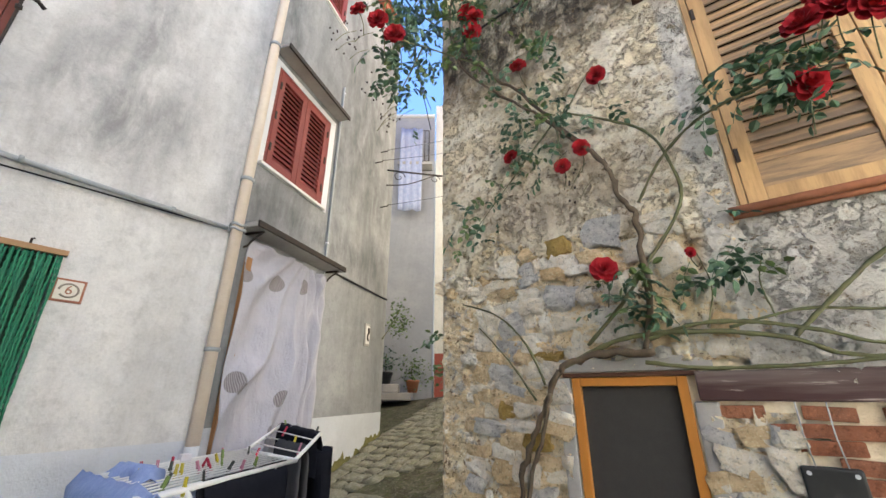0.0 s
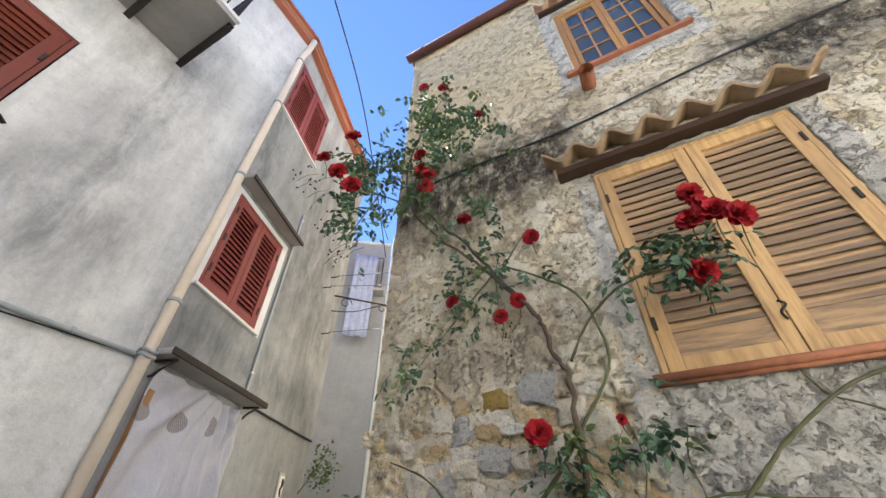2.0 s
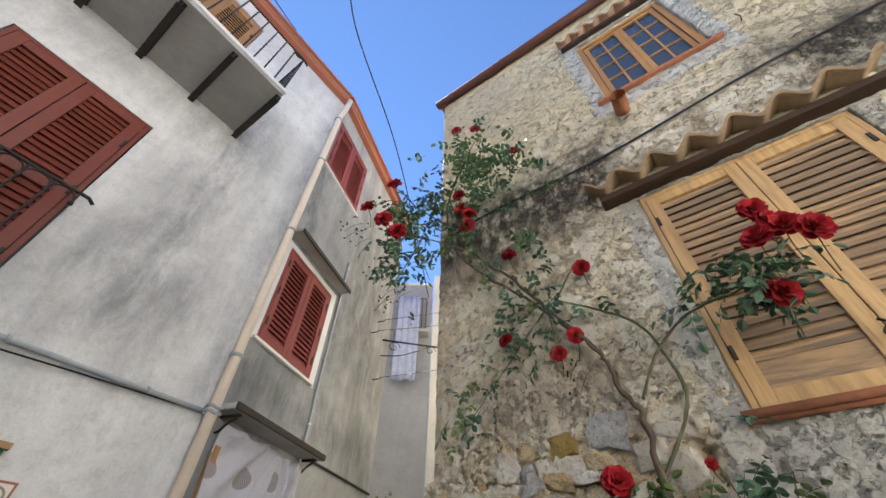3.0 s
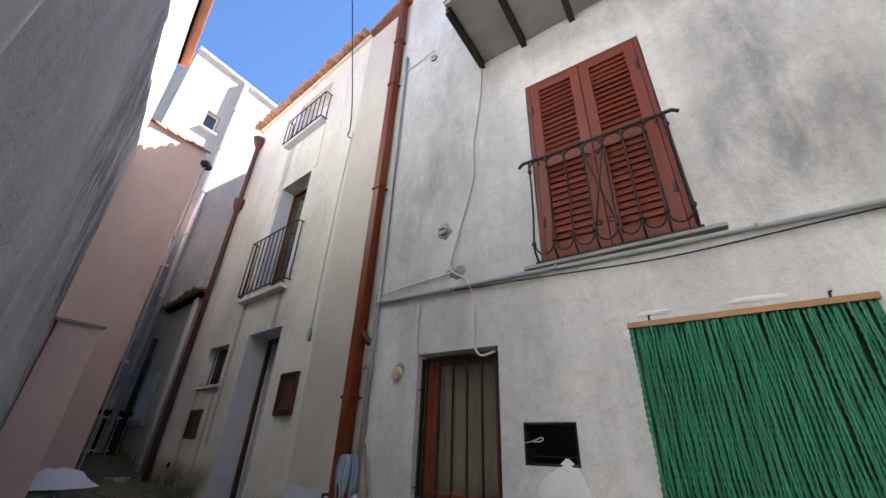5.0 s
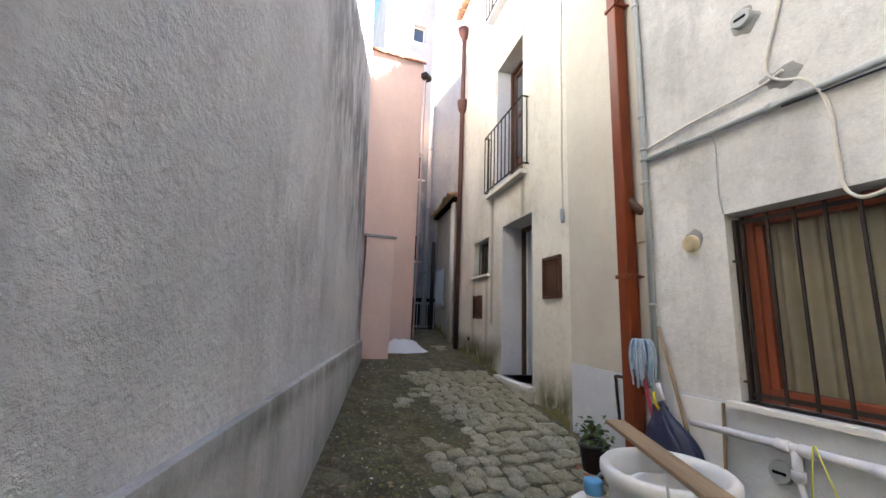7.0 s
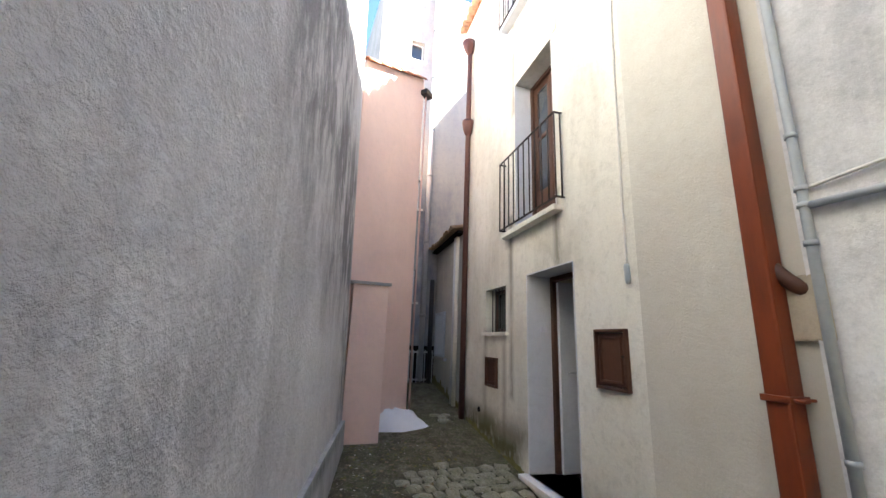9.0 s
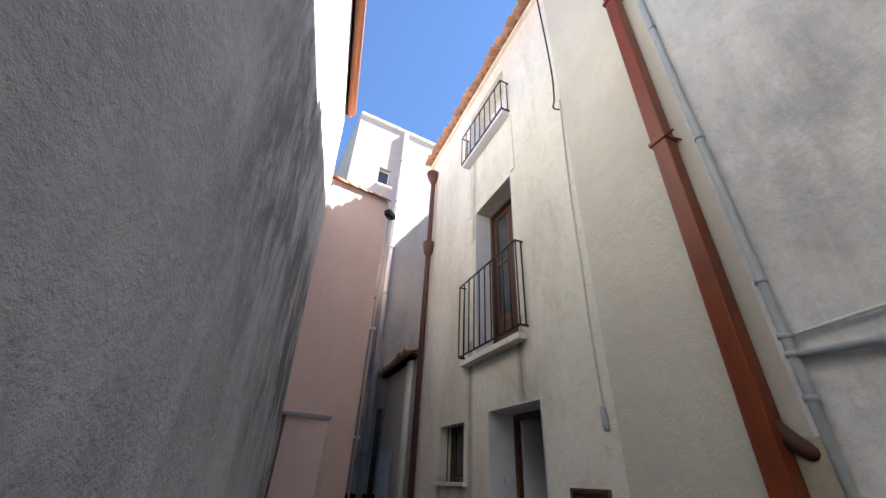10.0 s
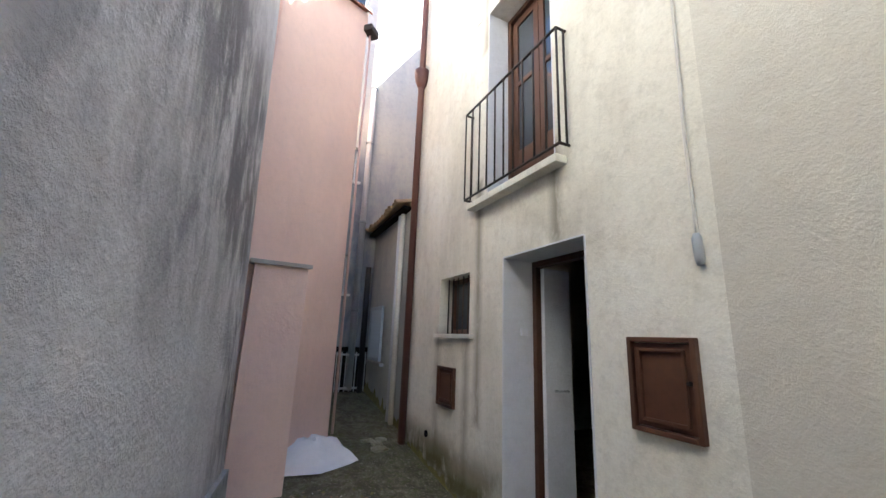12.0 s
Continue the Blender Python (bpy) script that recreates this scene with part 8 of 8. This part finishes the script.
        part("scroll", tubed([c + (d * math.cos(t) + Vector((0, 0, 1)) * math.sin(t)) * r * (1 - t / 10) for t in np.linspace(0, 7, 18)], 0.007, 5), M_IRON, arm)
    for k, (x, z) in enumerate(((-3.1, 5.17), (-2.95, 4.87), (-3.2, 4.22))):
        p = FB.at(B0(x), 0.12, z).translation
        pipe("washing_line", smooth_path([p, p.lerp(Vector((-3.9, -1.66, z + 0.15)), 0.5) - Vector((0, 0, 0.06)), Vector((-3.9, -1.66, z + 0.15))]), 0.004, M_BLACK_WIRE, "thin dark line strung across the street", "line", 4)
    pipe("overhead_cable", smooth_path([(1.2, -1.2, 9.5), (0.6, -1.75, 9.25), (-0.1, -2.27, 9.0), (-1.9, -2.9, 8.6), (-3.4, -3.57, 8.2), (-6.0, -5.0, 8.0)]), 0.012, M_BLACK_WIRE, "black overhead cable across the sky", "cable", 5)
    pipe("overhead_cable", smooth_path([(1.6, -2.9, 8.8), (0.38, -3.0, 8.6), (-0.24, -3.03, 8.5), (-2.2, -3.35, 8.3), (-5.5, -4.6, 8.1)]), 0.009, M_BLACK_WIRE, "thinner black overhead cable along the eaves", "cable", 5)


street_end()


def drying_rack():
    N2, N1, F2, F1 = Vector((-0.11, -1.73, 1.07)), Vector((-0.14, -2.44, 1.07)), Vector((-1.04, -2.10, 1.07)), Vector((-1.09, -2.80, 1.07))
    E2, E1 = Vector((-1.30, -2.22, 1.19)), Vector((-1.50, -3.02, 1.21))
    at = lambda a, b: N2.lerp(F2, a).lerp(N1.lerp(F1, a), b)
    flap = lambda a, b: F2.lerp(E2, a).lerp(F1.lerp(E1, a), b)
    rack = thing("drying_rack", None, None, None, "white folding clothes-drying rack with a raised wing", "drying rack")
    for pts in ((at(0, 0), at(1, 0)), (at(0, 1), at(1, 1)), (at(0, 0), at(0, 1)), (at(1, 0), at(1, 1))):
        part("frame_bar", tubed(pts, 0.013, 8), M_WHITE_METAL, rack)
    for pts in ((flap(0, 0.02), flap(1, 0.02)), (flap(0, 0.98), flap(1, 0.98)), (flap(1, 0), flap(1, 1))):
        part("wing_bar", tubed(pts, 0.012, 8), M_WHITE_METAL, rack)
    for k in range(1, 12):
        part("wire", tubed((at(0.0, k / 12), at(1.0, k / 12)), 0.0045, 6), M_WHITE_METAL, rack)
    for k in (0.25, 0.5, 0.75):
        part("wire", tubed((flap(k, 0.02), flap(k, 0.98)), 0.0045, 6), M_WHITE_METAL, rack)
    for b in (0.0, 1.0):
        g0 = at(0.85, b)
        g1 = at(0.15, b)
        part("leg", tubed((at(0.2, b), Vector((g0.x, g0.y, ground_z(g0.x, g0.y)))), 0.013, 8), M_WHITE_METAL, rack)
        part("leg", tubed((at(0.8, b), Vector((g1.x, g1.y, ground_z(g1.x, g1.y)))), 0.013, 8), M_WHITE_METAL, rack)
    part("hinge_block", boxed(-0.03, 0.03, -0.03, 0.03, -0.02, 0.02, bevel=0.006), M_WHITE_PIPE, rack).matrix_local = Matrix.Translation(at(0.5, 1.0) + Vector((0, 0, 0.02)))

    def drape(name, p0, p1, down, back, mat, label, seed, over=0.03, lump=0.02):
        """Cloth laid over the bar p0-p1, hanging on both sides."""
        d = (p1 - p0).normalized()
        side = Vector((-d.y, d.x, 0))
        bm = bmesh.new()
        nu, prof = 26, [(-1, k / 8) for k in range(8, 0, -1)] + [(0, 0)] + [(1, k / 12) for k in range(1, 13)]
        rows = []
        for i in range(nu + 1):
            u = i / nu
            row = []
            for sgn, q in prof:
                length = back if sgn < 0 else down
                fold = 0.022 * math.sin(u * 17 + seed + q * 2.0) * q + lump * noise.noise((u * 4, q * 3, seed)) + 0.3 * lump * noise.noise((u * 13, q * 9, seed))
                off = sgn * (over if q > 0 else 0) + fold * (1 if sgn else 0)
                row.append(bm.verts.new(p0.lerp(p1, u) + d * 0.05 * q * math.sin(seed + u * 3) + side * off + Vector((0, 0, 0.018 + 0.006 * noise.noise((u * 8, 0, seed)) + (lump - 0.02) * (0.6 + noise.noise((u * 7, q, seed))) - q * length * (1 + 0.08 * math.sin(u * 7 + seed))))))
            rows.append(row)
        for a, b in zip(rows, rows[1:]):
            for k in range(len(prof) - 1):
                bm.faces.new((a[k], b[k], b[k + 1], a[k + 1])).smooth = True
        cl = thing(name, bm, mat, None, label, "garment")
        cl.modifiers.new("thick", "SOLIDIFY").thickness = 0.004
        return cl

    drape("shirt", at(-0.04, 1.1), at(0.02, -0.15), 0.6, 0.5, M_SHIRT_BLUE, "crumpled pale blue striped shirt on the drying rack", 1.0, 0.05, 0.05)
    drape("shirt", at(0.12, 1.05), at(0.14, 0.4), 0.3, 0.35, M_SHIRT_BLUE, "pale blue cloth bunched on the drying rack", 2.5, 0.06, 0.06)
    drape("trousers", at(0.30, 0.0), at(0.90, 0.0), 0.3, 0.7, M_BLACK_CLOTH, "black trousers hung over the rack's side bar", 3.0)
    jumper = drape("jumper", flap(1.0, 0.02), flap(1.0, 0.98), 0.3, 0.75, M_BLACK_CLOTH, "black jumper hung over the end of the drying rack", 4.0)
    for b, lean in ((0.06, -0.05), (0.92, 0.06)):
        p = flap(1.0, b) + Vector((-0.05, 0, -0.1))
        q = p + Vector((-0.03, lean, -0.72))
        part("sleeve", tubed(smooth_path([p, p.lerp(q, 0.5) + Vector((-0.03, 0, 0)), q], 5), [0.075 - 0.003 * k for k in range(11)], 9), M_BLACK_CLOTH, jumper)
    drape("trousers", flap(0.45, 0.05), flap(0.45, 0.6), 0.5, 0.62, M_GREY_CLOTH, "dark grey trousers hung under the rack's wing", 5.0)
    colours = [painted("peg_" + n, c, rough=0.4) for n, c in (("yellow", (0.6, 0.5, 0.04)), ("red", (0.5, 0.02, 0.06)), ("green", (0.2, 0.3, 0.08)), ("dark", (0.06, 0.07, 0.06)), ("pink", (0.6, 0.25, 0.35)))]
    pegs = []
    for c in colours:
        bm = bmesh.new()
        box(bm, -0.005, 0.005, -0.007, -0.001, -0.03, 0.045, bevel=0.002)
        box(bm, -0.005, 0.005, 0.001, 0.007, -0.03, 0.045, bevel=0.002)
        box(bm, -0.006, 0.006, -0.008, 0.008, 0.0, 0.01)
        pegs.append(mesh_of(bm, "clothes_peg", c))
    rnd = random.Random(8)
    spots = [at(rnd.uniform(0.1, 0.97), rnd.randrange(0, 13) / 12) for _ in range(24)] + [flap(k, b) for k, b in ((0.3, 0.1), (0.5, 0.3), (0.75, 0.7), (0.98, 0.85), (0.98, 0.1))]
    for k, p in enumerate(spots):
        ob = new("clothes_peg", pegs[k % 5])
        ob.matrix_world = Matrix.Translation(p + Vector((0, 0, 0.004))) @ pose(0, 0, 0, rnd.uniform(-25, 25), rnd.uniform(-25, 25), rnd.uniform(0, 180))
        tagged(ob, ("yellow", "red", "green", "dark", "pink")[k % 5] + " plastic clothes peg clipped to the rack", "clothes peg", "clothes pegs")


drying_rack()


def paving():
    rnd = random.Random(21)
    ground = bpy.data.objects["ground"]
    variants, shapes = [], []
    for k in range(10):
        bm = bmesh.new()
        bmesh.ops.create_cube(bm, size=1.0)
        bmesh.ops.subdivide_edges(bm, edges=bm.edges[:], cuts=1, use_grid_fill=True)
        r2 = random.Random(90 + k)
        for v in bm.verts:
            c = v.co.copy()
            rnded = Vector((c.x, c.y, 0))
            v.co = c + Vector((r2.uniform(-0.09, 0.09), r2.uniform(-0.09, 0.09), r2.uniform(-0.1, 0.1)))
            if abs(c.x) > 0.4 and abs(c.y) > 0.4:
                v.co.x *= 0.9
                v.co.y *= 0.9
            if c.z > 0.4 and (abs(c.x) > 0.4 or abs(c.y) > 0.4):
                v.co.z -= 0.12
        for f in bm.faces:
            f.smooth = True
        shapes.append(([v.co.copy() for v in bm.verts], [[v.index for v in f.verts] for f in bm.faces]))
        variants.append(mesh_of(bm, "cobble", M_COBBLE))
    left = lambda x: -1.53 + 0.247 * (7.32 - x) - 0.04
    right = lambda x: -2.93 if x < 3.5 else -3.085 - 0.095 * (x - 4.56) + 0.06
    stones = []
    x = 1.2
    while x < 8.3:
        step = rnd.uniform(0.115, 0.155)
        y = right(x) + rnd.uniform(0, 0.05)
        top = left(x) if x < 7.4 else -2.75
        while y < top:
            w = rnd.uniform(0.11, 0.21)
            yc = y + w / 2
            y += w
            u = (yc - right(x)) / (top - right(x))
            bare = noise.noise((x * 0.9, yc * 1.3, 4.0))
            if u > 0.66 + 0.14 * noise.noise((x * 1.6, 0, 2)):
                continue
            if bare < -0.48 or (x > 6.6 and bare < 0.15):
                continue
            stones.append((x + 0.5 * step + rnd.uniform(-0.015, 0.015), yc, step * 0.88, w * 0.88))
        x += step
    near = [q for q in stones if 2.5 < q[0] < 6.0][:300]
    taken = set(near)
    joined_v, joined_f = [], []

    def put(q, single):
        xx, yy, a, b = q
        m = Matrix.Translation((xx, yy, ground_top(xx, yy) - 0.012 + rnd.uniform(-0.008, 0.008))) @ pose(0, 0, 0, rnd.uniform(-4, 4), rnd.uniform(-4, 4) - math.degrees(math.atan((ground_z(xx + 0.1, yy) - ground_z(xx - 0.1, yy)) / 0.2)), rnd.uniform(-9, 9)) @ Matrix.Diagonal((a, b, 0.07, 1))
        k = rnd.randrange(10)
        if single:
            piece("cobble", variants[k], ground, m)
        else:
            n0 = len(joined_v)
            joined_v.extend(tuple(m @ c) for c in shapes[k][0])
            joined_f.extend([i + n0 for i in f] for f in shapes[k][1])

    for q in stones:
        put(q, q in taken)
    # larger slabs of the street beside the white house
    x = -6.6
    while x < -0.6:
        step = rnd.uniform(0.13, 0.2)
        y = -2.96 + 0.34 * (x + 0.8) + 0.05
        top = max(y + 0.5, -1.75 if x > -6 else -4.0)
        while y < top:
            w = rnd.uniform(0.13, 0.27)
            if noise.noise((x, y, 8.0)) > -0.35:
                put((x + step / 2, y + w / 2, step * 0.9, w * 0.92), False)
            y += w
        x += step
    me = bpy.data.meshes.new("paving_stones")
    me.from_pydata(joined_v, [], joined_f)
    me.polygons.foreach_set("use_smooth", [True] * len(joined_f))
    me.materials.append(M_COBBLE)
    tagged(new("paving_stones", me), "uneven grey-brown street paving stones", "paving", kind="stuff")
    # moss cushions and litter in the dirt along the grey wall
    for name, mat, n, size, label in (("moss_tufts", M_MOSS, 700, 0.026, "cushions of dark green moss in the dirt"), ("litter", M_WIRE, 170, 0.014, "pale scraps and flakes scattered in the dirt"), ("dry_leaves", M_PLANK, 240, 0.028, "brown dry leaves scattered on the ground")):
        vs, fs = [], []
        for _ in range(n):
            x = rnd.uniform(1.6, 7.4)
            u = rnd.random() ** (0.6 if name != "moss_tufts" else 0.8)
            y = right(x) + (left(x) - right(x)) * (0.25 + 0.73 * u)
            z = ground_top(x, y)
            s = size * rnd.uniform(0.4, 1.3)
            n0 = len(vs)
            if name == "moss_tufts":
                hgt = s * rnd.uniform(0.25, 0.5)
                for k in range(7):
                    a = math.tau * k / 7
                    r = s * rnd.uniform(0.7, 1.3)
                    vs.append((x + r * math.cos(a), y + r * math.sin(a), z - 0.01))
                vs.append((x, y, z + hgt))
                fs.extend([n0 + k, n0 + (k + 1) % 7, n0 + 7] for k in range(7))
            else:
                a = rnd.uniform(0, 6.28)
                for k in range(4):
                    r = s * rnd.uniform(0.5, 1.1)
                    vs.append((x + r * math.cos(a + k * 1.57), y + r * math.sin(a + k * 1.57), z + 0.016 + rnd.uniform(0, 0.012)))
                fs.append([n0, n0 + 1, n0 + 2, n0 + 3])
        me = bpy.data.meshes.new(name)
        me.from_pydata(vs, [], fs)
        me.materials.append(mat)
        tagged(new(name, me), label, "ground cover", kind="stuff")


paving()
